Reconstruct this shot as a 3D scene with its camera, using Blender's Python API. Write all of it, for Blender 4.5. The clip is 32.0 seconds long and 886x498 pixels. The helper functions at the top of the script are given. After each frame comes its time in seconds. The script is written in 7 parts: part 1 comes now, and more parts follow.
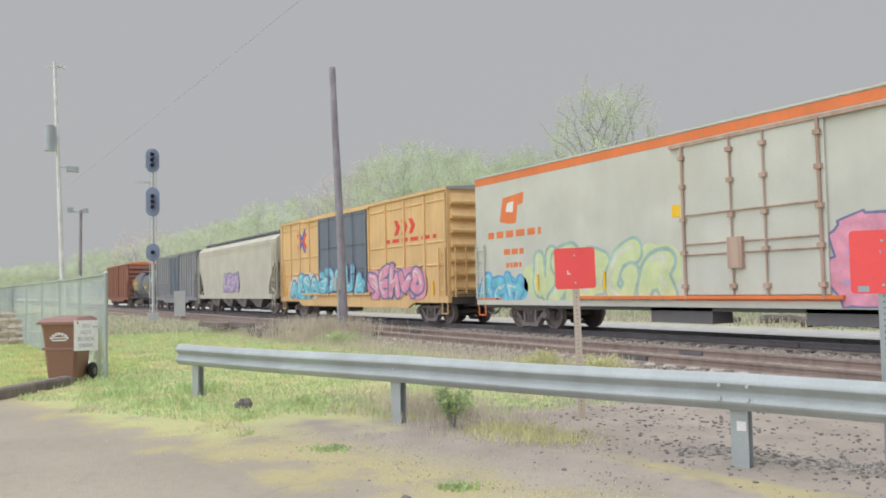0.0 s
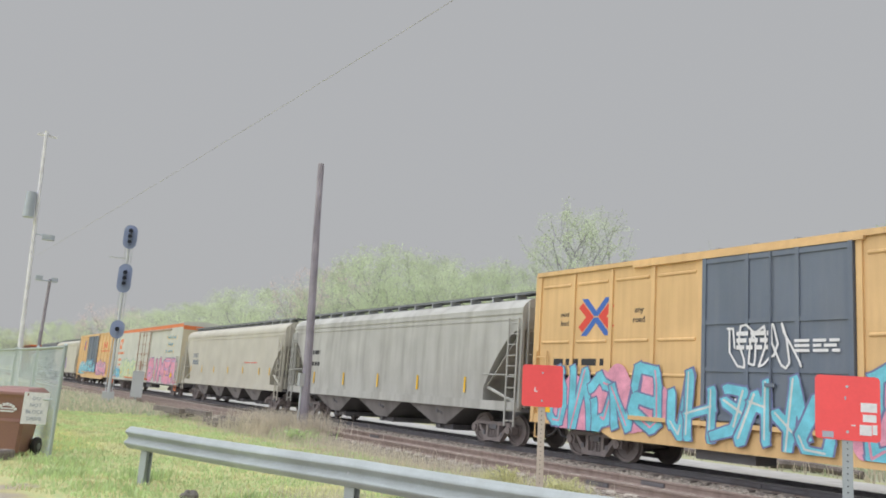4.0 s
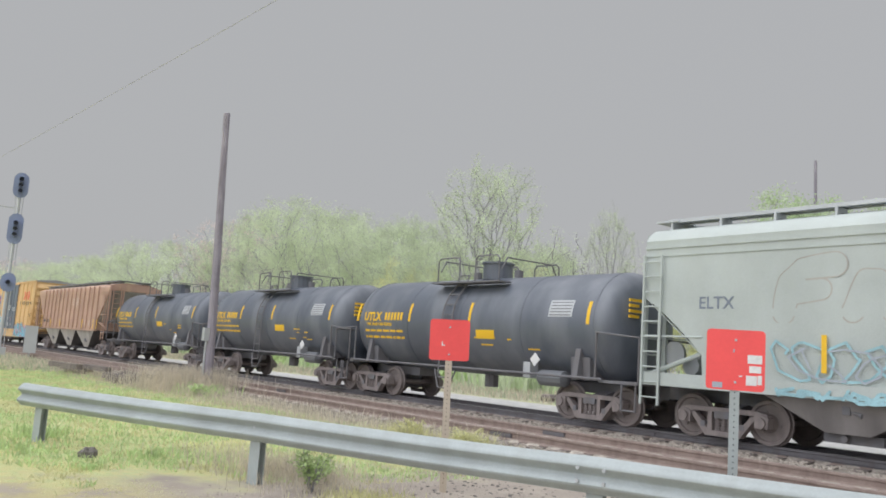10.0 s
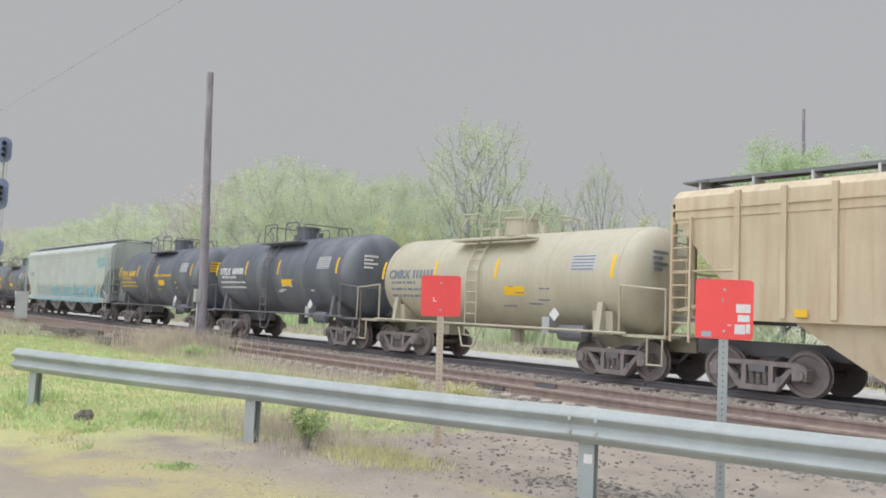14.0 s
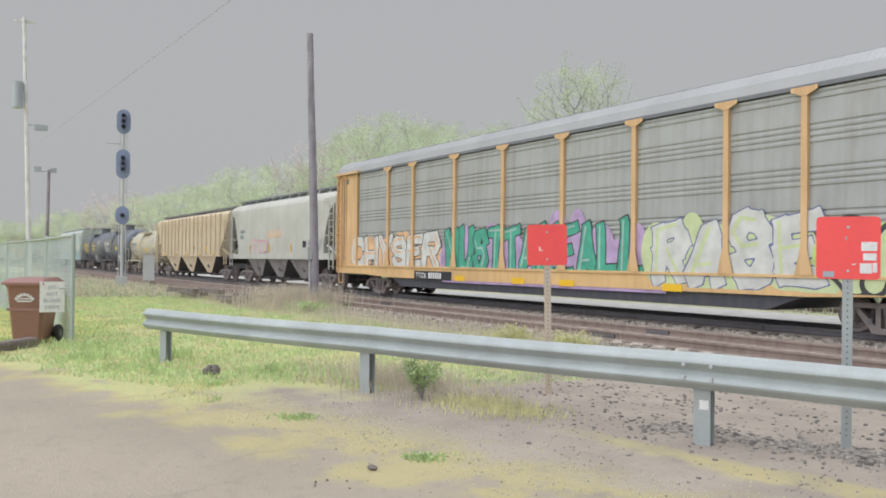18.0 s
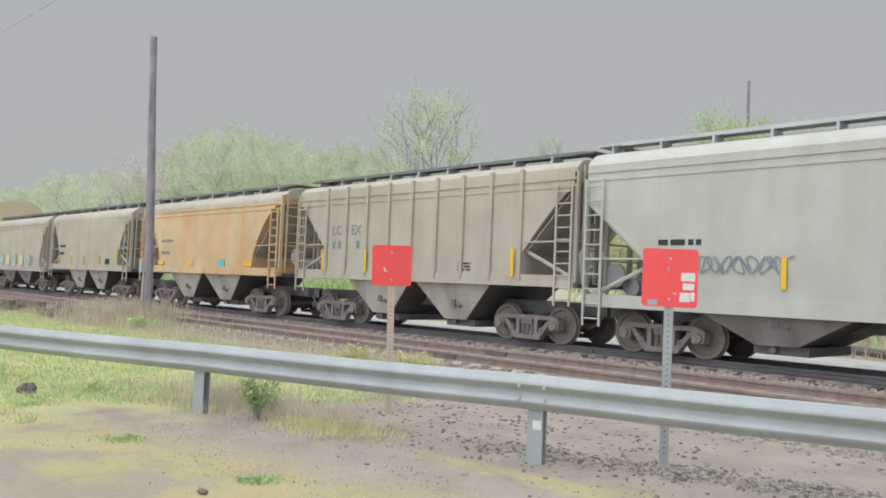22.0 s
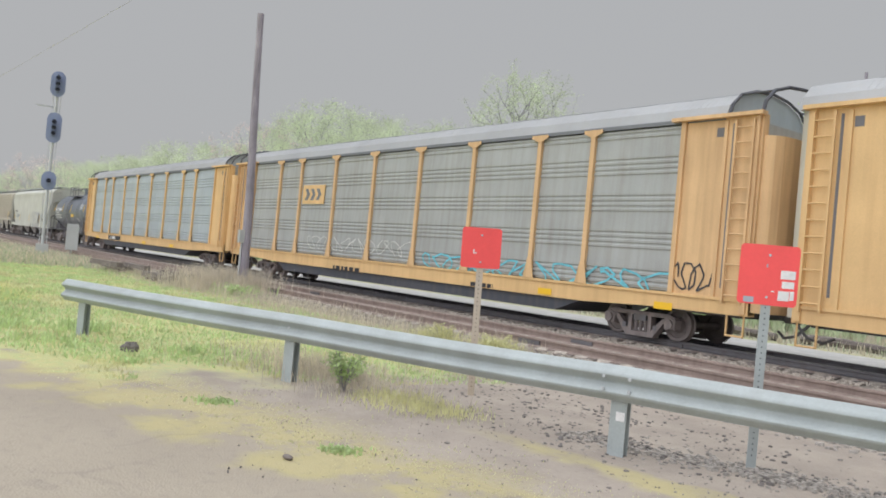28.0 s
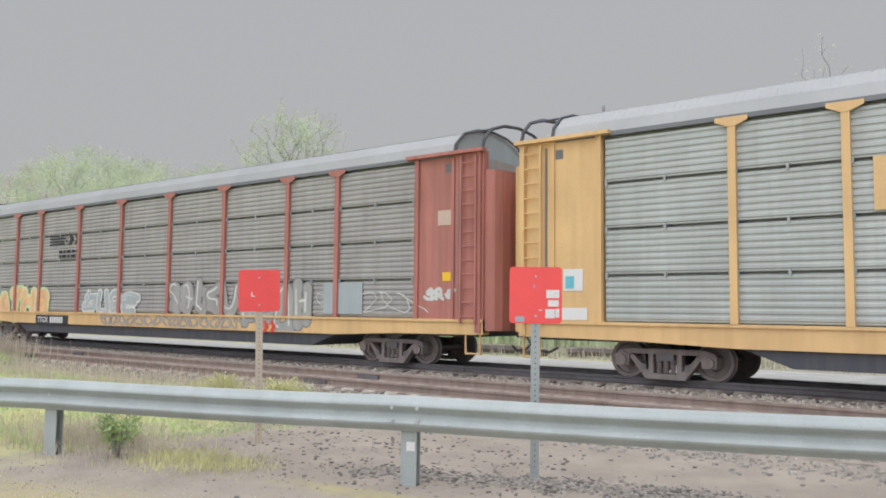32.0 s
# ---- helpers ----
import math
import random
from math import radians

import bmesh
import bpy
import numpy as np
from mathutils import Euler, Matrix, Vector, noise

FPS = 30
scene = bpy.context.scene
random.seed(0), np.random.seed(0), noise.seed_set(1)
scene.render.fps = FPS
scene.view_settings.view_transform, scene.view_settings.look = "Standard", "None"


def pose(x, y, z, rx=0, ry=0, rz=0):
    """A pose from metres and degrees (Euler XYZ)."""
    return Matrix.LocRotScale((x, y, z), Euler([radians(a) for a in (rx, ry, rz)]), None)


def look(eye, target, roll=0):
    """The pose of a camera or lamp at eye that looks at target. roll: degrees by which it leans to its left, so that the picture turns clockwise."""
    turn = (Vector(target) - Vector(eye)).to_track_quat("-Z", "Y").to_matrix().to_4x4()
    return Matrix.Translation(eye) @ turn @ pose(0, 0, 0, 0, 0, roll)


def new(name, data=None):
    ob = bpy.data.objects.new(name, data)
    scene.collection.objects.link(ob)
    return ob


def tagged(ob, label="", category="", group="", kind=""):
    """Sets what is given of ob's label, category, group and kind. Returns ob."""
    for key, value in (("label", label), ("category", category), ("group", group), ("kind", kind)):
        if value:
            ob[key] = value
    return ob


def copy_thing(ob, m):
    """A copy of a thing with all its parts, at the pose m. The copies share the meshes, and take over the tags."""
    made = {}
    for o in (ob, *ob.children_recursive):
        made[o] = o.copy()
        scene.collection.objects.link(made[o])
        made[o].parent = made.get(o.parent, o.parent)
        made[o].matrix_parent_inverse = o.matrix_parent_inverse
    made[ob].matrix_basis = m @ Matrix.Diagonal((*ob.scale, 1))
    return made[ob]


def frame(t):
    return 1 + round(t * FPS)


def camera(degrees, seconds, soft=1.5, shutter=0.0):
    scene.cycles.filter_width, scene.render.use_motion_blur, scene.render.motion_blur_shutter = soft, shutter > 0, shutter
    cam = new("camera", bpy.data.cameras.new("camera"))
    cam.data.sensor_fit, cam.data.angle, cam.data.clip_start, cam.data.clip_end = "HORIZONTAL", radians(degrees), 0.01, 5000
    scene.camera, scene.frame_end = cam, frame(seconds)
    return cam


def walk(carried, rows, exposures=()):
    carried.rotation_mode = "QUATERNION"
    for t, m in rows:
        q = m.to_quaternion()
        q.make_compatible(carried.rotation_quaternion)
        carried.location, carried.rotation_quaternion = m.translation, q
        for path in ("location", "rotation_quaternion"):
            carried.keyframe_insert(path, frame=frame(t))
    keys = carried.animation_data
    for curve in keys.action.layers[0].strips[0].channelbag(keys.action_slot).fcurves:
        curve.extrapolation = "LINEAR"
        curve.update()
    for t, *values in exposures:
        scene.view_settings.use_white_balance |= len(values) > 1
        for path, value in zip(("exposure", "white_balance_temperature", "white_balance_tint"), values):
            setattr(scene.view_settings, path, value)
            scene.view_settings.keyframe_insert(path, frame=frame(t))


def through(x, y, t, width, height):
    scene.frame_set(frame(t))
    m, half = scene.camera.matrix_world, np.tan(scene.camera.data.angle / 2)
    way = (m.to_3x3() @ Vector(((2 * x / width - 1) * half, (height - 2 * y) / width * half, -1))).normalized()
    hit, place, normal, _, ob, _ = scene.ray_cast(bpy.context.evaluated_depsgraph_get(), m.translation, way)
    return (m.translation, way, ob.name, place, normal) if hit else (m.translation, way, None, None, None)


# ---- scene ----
cam = camera(57.0, 32.0, 1.8)
EYE = (0.0, 0.0, 1.565)


def held(yaw, pitch, roll):
    """The camera in a standing person's grip, turned only."""
    return pose(*EYE, 0, 0, yaw) @ pose(0, 0, 0, 90 + pitch) @ pose(0, 0, 0, 0, 0, -roll)


walk(cam, [
    (0, held(59.75, 2.72, 1.23)),
    (0.5, held(59.89, 3.45, -0.09)),
    (1, held(61.90, 2.83, 0.22)),
    (1.5, held(63.60, 3.06, -0.80)),
    (2, held(62.33, 3.26, -2.01)),
    (2.5, held(61.70, 3.28, -3.53)),
    (4.5, held(56.62, 11.71, -3.99)),
    (5, held(55.22, 11.43, -4.03)),
    (5.5, held(52.99, 10.00, -2.98)),
    (5.6, held(50.79, 9.85, -3.02)),
    (6, held(28.77, 7.14, -0.53)),
    (6.5, held(31.26, 5.13, -0.35)),
    (7, held(42.07, 3.67, 0.85)),
    (7.5, held(55.13, 2.20, 0.42)),
    (8, held(64.79, 2.72, -0.44)),
    (8.5, held(66.67, 5.84, -2.53)),
    (9, held(59.33, 5.99, -4.51)),
    (9.5, held(53.37, 6.58, -4.80)),
    (10, held(51.49, 7.47, -3.86)),
    (10.5, held(50.18, 5.91, -3.63)),
    (11, held(49.78, 6.26, -0.63)),
    (11.5, held(52.13, 7.46, 0.21)),
    (12, held(54.25, 4.35, -0.19)),
    (12.5, held(55.88, 3.24, 0.66)),
    (13, held(51.26, 3.19, -1.78)),
    (13.5, held(50.04, 4.58, -3.14)),
    (15.5, held(53.03, 2.86, 1.38)),
    (16, held(51.38, 1.69, 0.94)),
    (16.5, held(54.56, 0.87, 0.03)),
    (17, held(59.44, -0.27, 0.72)),
    (17.5, held(59.26, 0.51, 0.26)),
    (18, held(57.86, 0.80, -0.56)),
    (18.5, held(55.36, -0.10, -1.30)),
    (19, held(53.32, -0.75, -0.96)),
    (19.5, held(51.94, -1.50, -1.42)),
    (20, held(50.18, -1.79, -2.15)),
    (20.5, held(49.36, -1.59, -2.48)),
    (21, held(49.53, -0.96, -2.65)),
    (21.5, held(47.74, 0.74, -1.84)),
    (22, held(47.06, 2.46, -2.32)),
    (22.5, held(45.78, 3.49, -3.78)),
    (23, held(45.48, 3.91, -3.02)),
    (23.5, held(46.88, 4.49, -1.35)),
    (24, held(50.46, 2.72, 0.75)),
    (24.5, held(57.77, 1.10, 1.50)),
    (25, held(59.92, 1.95, 0.98)),
    (25.5, held(56.85, 1.71, -1.24)),
    (27.5, held(54.16, 1.45, -2.62)),
    (28, held(53.27, 0.83, -5.31)),
    (28.5, held(49.68, -0.18, -7.43)),
    (29, held(46.15, -0.26, -7.95)),
    (29.5, held(43.31, -0.64, -6.17)),
    (30, held(41.73, -0.69, -5.36)),
    (30.5, held(40.00, -0.21, -5.80)),
    (31, held(39.96, 0.62, -5.47)),
    (31.5, held(39.77, 4.08, -1.69)),
    (32, held(37.96, 4.22, -0.55)),
])

# ---- world, sun ----
world = bpy.data.worlds.new("overcast")
scene.world = world
world.use_nodes = True
wn, wl = world.node_tree.nodes, world.node_tree.links
wn.clear()
w_out, w_bg = wn.new("ShaderNodeOutputWorld"), wn.new("ShaderNodeBackground")
w_sky = wn.new("ShaderNodeTexSky")
w_sky.sky_type, w_sky.sun_disc = "NISHITA", False
w_sky.sun_elevation, w_sky.sun_rotation = radians(41), radians(177)
w_sky.air_density, w_sky.dust_density = 1.5, 6.0
w_tc, w_sep = wn.new("ShaderNodeTexCoord"), wn.new("ShaderNodeSeparateXYZ")
w_rise = wn.new("ShaderNodeMapRange")
w_rise.interpolation_type = "SMOOTHSTEP"
w_rise.inputs["From Min"].default_value, w_rise.inputs["From Max"].default_value = 0.48, 1.0
w_rise.inputs["To Min"].default_value, w_rise.inputs["To Max"].default_value = 0.455, 1.8
w_tint, w_scale, w_mix = wn.new("ShaderNodeRGB"), wn.new("ShaderNodeVectorMath"), wn.new("ShaderNodeMix")
w_tint.outputs[0].default_value = (0.985, 1.0, 1.03, 1)
w_scale.operation = "SCALE"
w_dim = wn.new("ShaderNodeVectorMath")
w_dim.operation = "SCALE"
w_dim.inputs["Scale"].default_value = 0.1
w_mix.data_type = "RGBA"
w_mix.inputs["Factor"].default_value = 0.96
wl.new(w_tc.outputs["Generated"], w_sep.inputs[0])
wl.new(w_sep.outputs["Z"], w_rise.inputs["Value"])
wl.new(w_tint.outputs[0], w_scale.inputs[0])
wl.new(w_rise.outputs["Result"], w_scale.inputs["Scale"])
wl.new(w_sky.outputs[0], w_dim.inputs[0])
wl.new(w_dim.outputs[0], w_mix.inputs["A"])
wl.new(w_scale.outputs[0], w_mix.inputs["B"])
wl.new(w_mix.outputs["Result"], w_bg.inputs["Color"])
wl.new(w_bg.outputs[0], w_out.inputs["Surface"])

sun = new("sun", bpy.data.lights.new("sun", "SUN"))
sun.data.energy, sun.data.angle, sun.data.color = 1.75, radians(85), (0.95, 0.98, 1.09)
sun.matrix_world = look((0, 0, 60), (-3, 68, 0))


# ---- materials ----
def mat(name, col, rough=0.6, metal=0.0, var=0.12, size=1.2, bump=0.15, grime=None, amount=0.0, streak=6.0, fine=40.0, through=0.0, patch=None):
    """A painted or natural surface: base colour with mottling at two scales, grime running down it, and fine relief."""
    m = bpy.data.materials.new(name)
    m.use_nodes = True
    n, l = m.node_tree.nodes, m.node_tree.links
    b = n["Principled BSDF"]
    b.inputs["Roughness"].default_value, b.inputs["Metallic"].default_value = rough, metal
    tc = n.new("ShaderNodeTexCoord")
    big, small = n.new("ShaderNodeTexNoise"), n.new("ShaderNodeTexNoise")
    big.inputs["Scale"].default_value, big.inputs["Detail"].default_value = 1.0 / size, 5
    small.inputs["Scale"].default_value, small.inputs["Detail"].default_value = fine, 3
    l.new(tc.outputs["Object"], big.inputs["Vector"])
    l.new(tc.outputs["Object"], small.inputs["Vector"])
    total = n.new("ShaderNodeMath")
    total.operation = "MULTIPLY_ADD"
    total.inputs[1].default_value = 0.45
    l.new(small.outputs["Fac"], total.inputs[0])
    l.new(big.outputs["Fac"], total.inputs[2])
    span = n.new("ShaderNodeMapRange")
    span.inputs["From Min"].default_value, span.inputs["From Max"].default_value = 0.45, 1.0
    span.inputs["To Min"].default_value, span.inputs["To Max"].default_value = 1 - var, 1 + var
    l.new(total.outputs[0], span.inputs["Value"])
    base = n.new("ShaderNodeVectorMath")
    base.operation = "SCALE"
    base.inputs[0].default_value = col
    l.new(span.outputs["Result"], base.inputs["Scale"])
    last = base.outputs[0]
    if amount:
        mp, run = n.new("ShaderNodeMapping"), n.new("ShaderNodeTexNoise")
        mp.inputs["Scale"].default_value = (streak, streak, 0.35)
        run.inputs["Scale"].default_value, run.inputs["Detail"].default_value = 1.0, 6
        l.new(tc.outputs["Object"], mp.inputs[0])
        l.new(mp.outputs[0], run.inputs["Vector"])
        cut = n.new("ShaderNodeMapRange")
        cut.inputs["From Min"].default_value, cut.inputs["From Max"].default_value = 0.42, 0.72
        cut.inputs["To Max"].default_value = amount
        l.new(run.outputs["Fac"], cut.inputs["Value"])
        mix = n.new("ShaderNodeMix")
        mix.data_type = "RGBA"
        mix.inputs["B"].default_value = (*(grime or (0.1, 0.07, 0.05)), 1)
        l.new(cut.outputs["Result"], mix.inputs["Factor"])
        l.new(last, mix.inputs["A"])
        last = mix.outputs["Result"]
    if patch:
        # blotches of rust or of another coat, a metre or so across, broken at their rims
        spot, rim = n.new("ShaderNodeTexNoise"), n.new("ShaderNodeMapRange")
        spot.inputs["Scale"].default_value, spot.inputs["Detail"].default_value, spot.inputs["Roughness"].default_value = 0.55, 8, 0.62
        l.new(tc.outputs["Object"], spot.inputs["Vector"])
        rim.inputs["From Min"].default_value, rim.inputs["From Max"].default_value = 0.5, 0.68
        rim.inputs["To Max"].default_value = 0.8
        l.new(spot.outputs["Fac"], rim.inputs["Value"])
        mix = n.new("ShaderNodeMix")
        mix.data_type = "RGBA"
        mix.inputs["B"].default_value = (*patch, 1)
        l.new(rim.outputs["Result"], mix.inputs["Factor"])
        l.new(last, mix.inputs["A"])
        last = mix.outputs["Result"]
    l.new(last, b.inputs["Base Color"])
    if bump:
        bp = n.new("ShaderNodeBump")
        bp.inputs["Strength"].default_value, bp.inputs["Distance"].default_value = bump, 0.01
        l.new(total.outputs[0], bp.inputs["Height"])
        l.new(bp.outputs[0], b.inputs["Normal"])
    if through:
        tr, ad = n.new("ShaderNodeBsdfTranslucent"), n.new("ShaderNodeMixShader")
        l.new(last, tr.inputs["Color"])
        ad.inputs[0].default_value = through
        l.new(b.outputs[0], ad.inputs[1])
        l.new(tr.outputs[0], ad.inputs[2])
        l.new(ad.outputs[0], n["Material Output"].inputs["Surface"])
    return m


RUST, SOOT = (0.16, 0.07, 0.035), (0.05, 0.05, 0.05)
M = dict(
    yellow=mat("yellow car paint", (0.71, 0.475, 0.225), 0.5, grime=(0.45, 0.26, 0.12), amount=0.3),
    yellow_old=mat("faded yellow car paint", (0.68, 0.45, 0.235), 0.6, grime=(0.35, 0.2, 0.1), amount=0.45),
    orange_rust=mat("rust-streaked orange paint", (0.62, 0.49, 0.315), 0.65, var=0.2, size=0.9, grime=(0.62, 0.36, 0.15), amount=0.7, streak=0.9, patch=(0.52, 0.26, 0.12)),
    tan=mat("tan car paint", (0.58, 0.495, 0.36), 0.6, grime=(0.4, 0.24, 0.12), amount=0.4),
    red_car=mat("oxide red car paint", (0.44, 0.285, 0.22), 0.65, var=0.22, grime=(0.55, 0.385, 0.26), amount=0.6, streak=2.5),
    red_rack=mat("weathered red steel", (0.45, 0.18, 0.15), 0.6, grime=(0.2, 0.09, 0.07), amount=0.5),
    cream=mat("cream car paint", (0.52, 0.5, 0.43), 0.5, grime=(0.44, 0.39, 0.3), amount=0.3, streak=2.0),
    cream_warm=mat("warm cream car paint", (0.62, 0.55, 0.4), 0.5, grime=(0.5, 0.42, 0.3), amount=0.35, streak=2.0),
    cream_dirty=mat("dirty cream car paint", (0.475, 0.445, 0.38), 0.6, grime=(0.34, 0.28, 0.22), amount=0.5, streak=2.0),
    white=mat("white reefer paint", (0.55, 0.56, 0.5), 0.45, grime=(0.52, 0.5, 0.41), amount=0.35, streak=2.0),
    mint=mat("pale mint car paint", (0.455, 0.5, 0.48), 0.5, grime=(0.4, 0.43, 0.4), amount=0.35, streak=2.0),
    grey=mat("grey car paint", (0.45, 0.45, 0.42), 0.55, grime=(0.2, 0.18, 0.16), amount=0.45, streak=2.5),
    dark_grey=mat("dark grey car paint", (0.25, 0.26, 0.285), 0.6, grime=(0.2, 0.17, 0.15), amount=0.4),
    brown_car=mat("brown car paint", (0.25, 0.1, 0.07), 0.6, grime=RUST, amount=0.4),
    tank_black=mat("black tank paint", (0.088, 0.103, 0.132), 0.4, grime=(0.25, 0.265, 0.29), amount=0.5, streak=1.3, size=2.5),
    tank_cream=mat("cream tank paint", (0.5, 0.47, 0.37), 0.45, grime=(0.4, 0.33, 0.2), amount=0.35),
    door_blue=mat("blue-black door paint", (0.135, 0.165, 0.21), 0.5, grime=(0.2, 0.215, 0.24), amount=0.4),
    panel=mat("galvanised rack panel", (0.42, 0.45, 0.435), 0.5, 0.25, grime=(0.25, 0.22, 0.19), amount=0.22),
    panel_blue=mat("bluish galvanised rack panel", (0.41, 0.465, 0.49), 0.5, 0.2, grime=(0.33, 0.34, 0.34), amount=0.3),
    panel_dirty=mat("dirty galvanised rack panel", (0.385, 0.4, 0.39), 0.6, 0.2, grime=(0.2, 0.15, 0.11), amount=0.28),
    panel_worn=mat("worn grimy rack panel", (0.37, 0.365, 0.355), 0.6, 0.2, grime=(0.2, 0.17, 0.15), amount=0.28),
    g_peach=mat("faded orange spray paint", (0.72, 0.45, 0.25), 0.5, var=0.25, size=0.4),
    rack_roof=mat("galvanised roof sheet", (0.37, 0.38, 0.39), 0.55, 0.15, grime=(0.36, 0.34, 0.32), amount=0.3),
    # Underframe, trucks, wheels: haze over their darks is put in as lifted, bluish colour.
    under=mat("sooty underframe lifted for haze", (0.165, 0.165, 0.178), 0.75, grime=(0.16, 0.135, 0.12), amount=0.5),
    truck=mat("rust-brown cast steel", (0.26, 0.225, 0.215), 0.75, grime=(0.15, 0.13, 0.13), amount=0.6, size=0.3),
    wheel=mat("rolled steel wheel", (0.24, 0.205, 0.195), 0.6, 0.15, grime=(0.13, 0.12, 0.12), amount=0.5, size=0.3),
    pod=mat("dusty grey hopper bottom", (0.43, 0.41, 0.37), 0.7, grime=(0.17, 0.15, 0.13), amount=0.7, streak=1.6),
    # Slope sheets of the hopper bottoms: their shade is put into this colour.
    shaded_slope=mat("slope steel with shade in its colour", (0.1, 0.097, 0.1), 0.85, grime=(0.06, 0.058, 0.06), amount=0.5, streak=2.0),
    pod_dark=mat("dark hopper bottom", (0.235, 0.22, 0.215), 0.8, grime=(0.11, 0.1, 0.1), amount=0.6, streak=2.0),
    girder=mat("black girder paint", (0.062, 0.068, 0.085), 0.6, grime=(0.14, 0.12, 0.11), amount=0.35),
    grate=mat("dark roof walkway steel", (0.2, 0.21, 0.225), 0.7, 0.3),
    orange=mat("orange stripe paint", (0.75, 0.2, 0.06), 0.5, grime=(0.5, 0.2, 0.1), amount=0.4),
    mark_yellow=mat("yellow reflective tape", (0.85, 0.52, 0.03), 0.4, var=0.05),
    mark_white=mat("white stencil paint", (0.72, 0.72, 0.72), 0.6, var=0.05),
    mark_black=mat("black stencil paint", (0.03, 0.03, 0.035), 0.6, var=0.05),
    mark_red=mat("red stencil paint", (0.68, 0.07, 0.05), 0.5, var=0.05),
    mark_blue=mat("blue stencil paint", (0.05, 0.14, 0.45), 0.5, var=0.05),
    mark_grey=mat("faded blue-grey stencil paint", (0.2, 0.23, 0.28), 0.6, var=0.15, size=0.2),
    mark_teal=mat("teal stencil paint", (0.12, 0.36, 0.55), 0.5, var=0.1),
    mark_tan=mat("faded pale stencil paint", (0.56, 0.42, 0.35), 0.6, var=0.1),
    g_cyan=mat("cyan spray paint", (0.16, 0.52, 0.62), 0.5, var=0.3, size=0.4),
    g_sky=mat("washed-out blue spray paint", (0.3, 0.5, 0.55), 0.5, var=0.3, size=0.4),
    g_blue=mat("blue spray paint", (0.14, 0.32, 0.62), 0.5, var=0.3, size=0.4),
    g_pink=mat("pink spray paint", (0.68, 0.3, 0.4), 0.5, var=0.3, size=0.4),
    g_purple=mat("lilac spray paint", (0.45, 0.33, 0.52), 0.5, var=0.3, size=0.4),
    g_green=mat("green spray paint", (0.07, 0.37, 0.26), 0.5, var=0.3, size=0.4),
    g_teal=mat("faded teal spray paint", (0.33, 0.47, 0.43), 0.55, var=0.3, size=0.4),
    g_lime=mat("lime spray paint", (0.5, 0.68, 0.2), 0.5, var=0.3, size=0.4),
    g_pale=mat("pale green spray paint", (0.56, 0.64, 0.36), 0.5, var=0.15, size=0.4),
    g_white=mat("white spray paint", (0.6, 0.61, 0.58), 0.5, var=0.2, size=0.4),
    g_black=mat("black spray paint", (0.05, 0.05, 0.055), 0.5, var=0.2, size=0.4),
    g_slate=mat("slate blue spray paint", (0.16, 0.18, 0.32), 0.5, var=0.2, size=0.4),
    g_orange=mat("orange spray paint", (0.75, 0.28, 0.1), 0.5, var=0.2, size=0.4),
    g_gold=mat("yellow spray paint", (0.75, 0.55, 0.2), 0.5, var=0.2, size=0.4),
    galv=mat("weathered galvanised steel", (0.385, 0.425, 0.425), 0.72, 0.1, var=0.14, size=0.5, grime=(0.3, 0.31, 0.3), amount=0.3),
    sign_red=mat("faded red sign face", (0.9, 0.1, 0.1), 0.45, var=0.06, size=0.3),
    sign_post=mat("tan-stained steel post", (0.54, 0.47, 0.38), 0.6, grime=(0.4, 0.29, 0.2), amount=0.4),
    sticker=mat("white paper sticker", (0.74, 0.74, 0.74), 0.6, var=0.1, size=0.05),
    # Timber pole: bluish haze of its distance is part of this colour.
    pole=mat("weathered timber pole", (0.31, 0.285, 0.33), 0.85, var=0.3, size=0.5, grime=(0.14, 0.12, 0.145), amount=0.6, streak=25),
    timber=mat("old railway timber", (0.21, 0.18, 0.165), 0.9, var=0.35, size=0.2, grime=(0.09, 0.078, 0.072), amount=0.6, streak=12),
    putty=mat("putty car paint", (0.5, 0.505, 0.465), 0.5, grime=(0.36, 0.33, 0.27), amount=0.35, streak=2.0),
    # Utility pole and signal: colours raised and blued to carry the haze.
    pale_pole=mat("pale grey pole with haze in it", (0.68, 0.68, 0.73), 0.8, var=0.2, size=0.5),
    signal=mat("black signal paint with blue haze in it", (0.23, 0.275, 0.42), 0.5),
    alu=mat("aluminium paint", (0.5, 0.52, 0.54), 0.5, 0.3),
    lens=mat("dark signal lens", (0.08, 0.09, 0.12), 0.2, bump=0),
    rail=mat("rust-brown rail", (0.3, 0.235, 0.205), 0.6, 0.15, grime=(0.13, 0.09, 0.08), amount=0.5),
    # Far rails: shade under the train, softened by haze, is in this colour.
    rail_dark=mat("dark rail with shade in its colour", (0.155, 0.15, 0.16), 0.6, 0.2, grime=(0.1, 0.08, 0.07), amount=0.5),
    railtop=mat("polished rail head", (0.34, 0.33, 0.33), 0.35, 0.7),
    ballast=mat("brownish limestone ballast", (0.37, 0.33, 0.285), 0.95, var=0.45, size=0.12, bump=1.0, fine=22),
    gravel_road=mat("white crushed gravel", (0.5, 0.49, 0.48), 0.95, var=0.2, size=0.5, bump=0.6, fine=30),
    stone=mat("grey-brown stone", (0.33, 0.305, 0.275), 0.9, var=0.5, size=0.06),
    stone_dark=mat("dark stone", (0.17, 0.155, 0.145), 0.9, var=0.5, size=0.06),
    grass=mat("spring grass", (0.62, 0.61, 0.34), 0.7, var=0.4, size=0.7, bump=0, through=0.35),
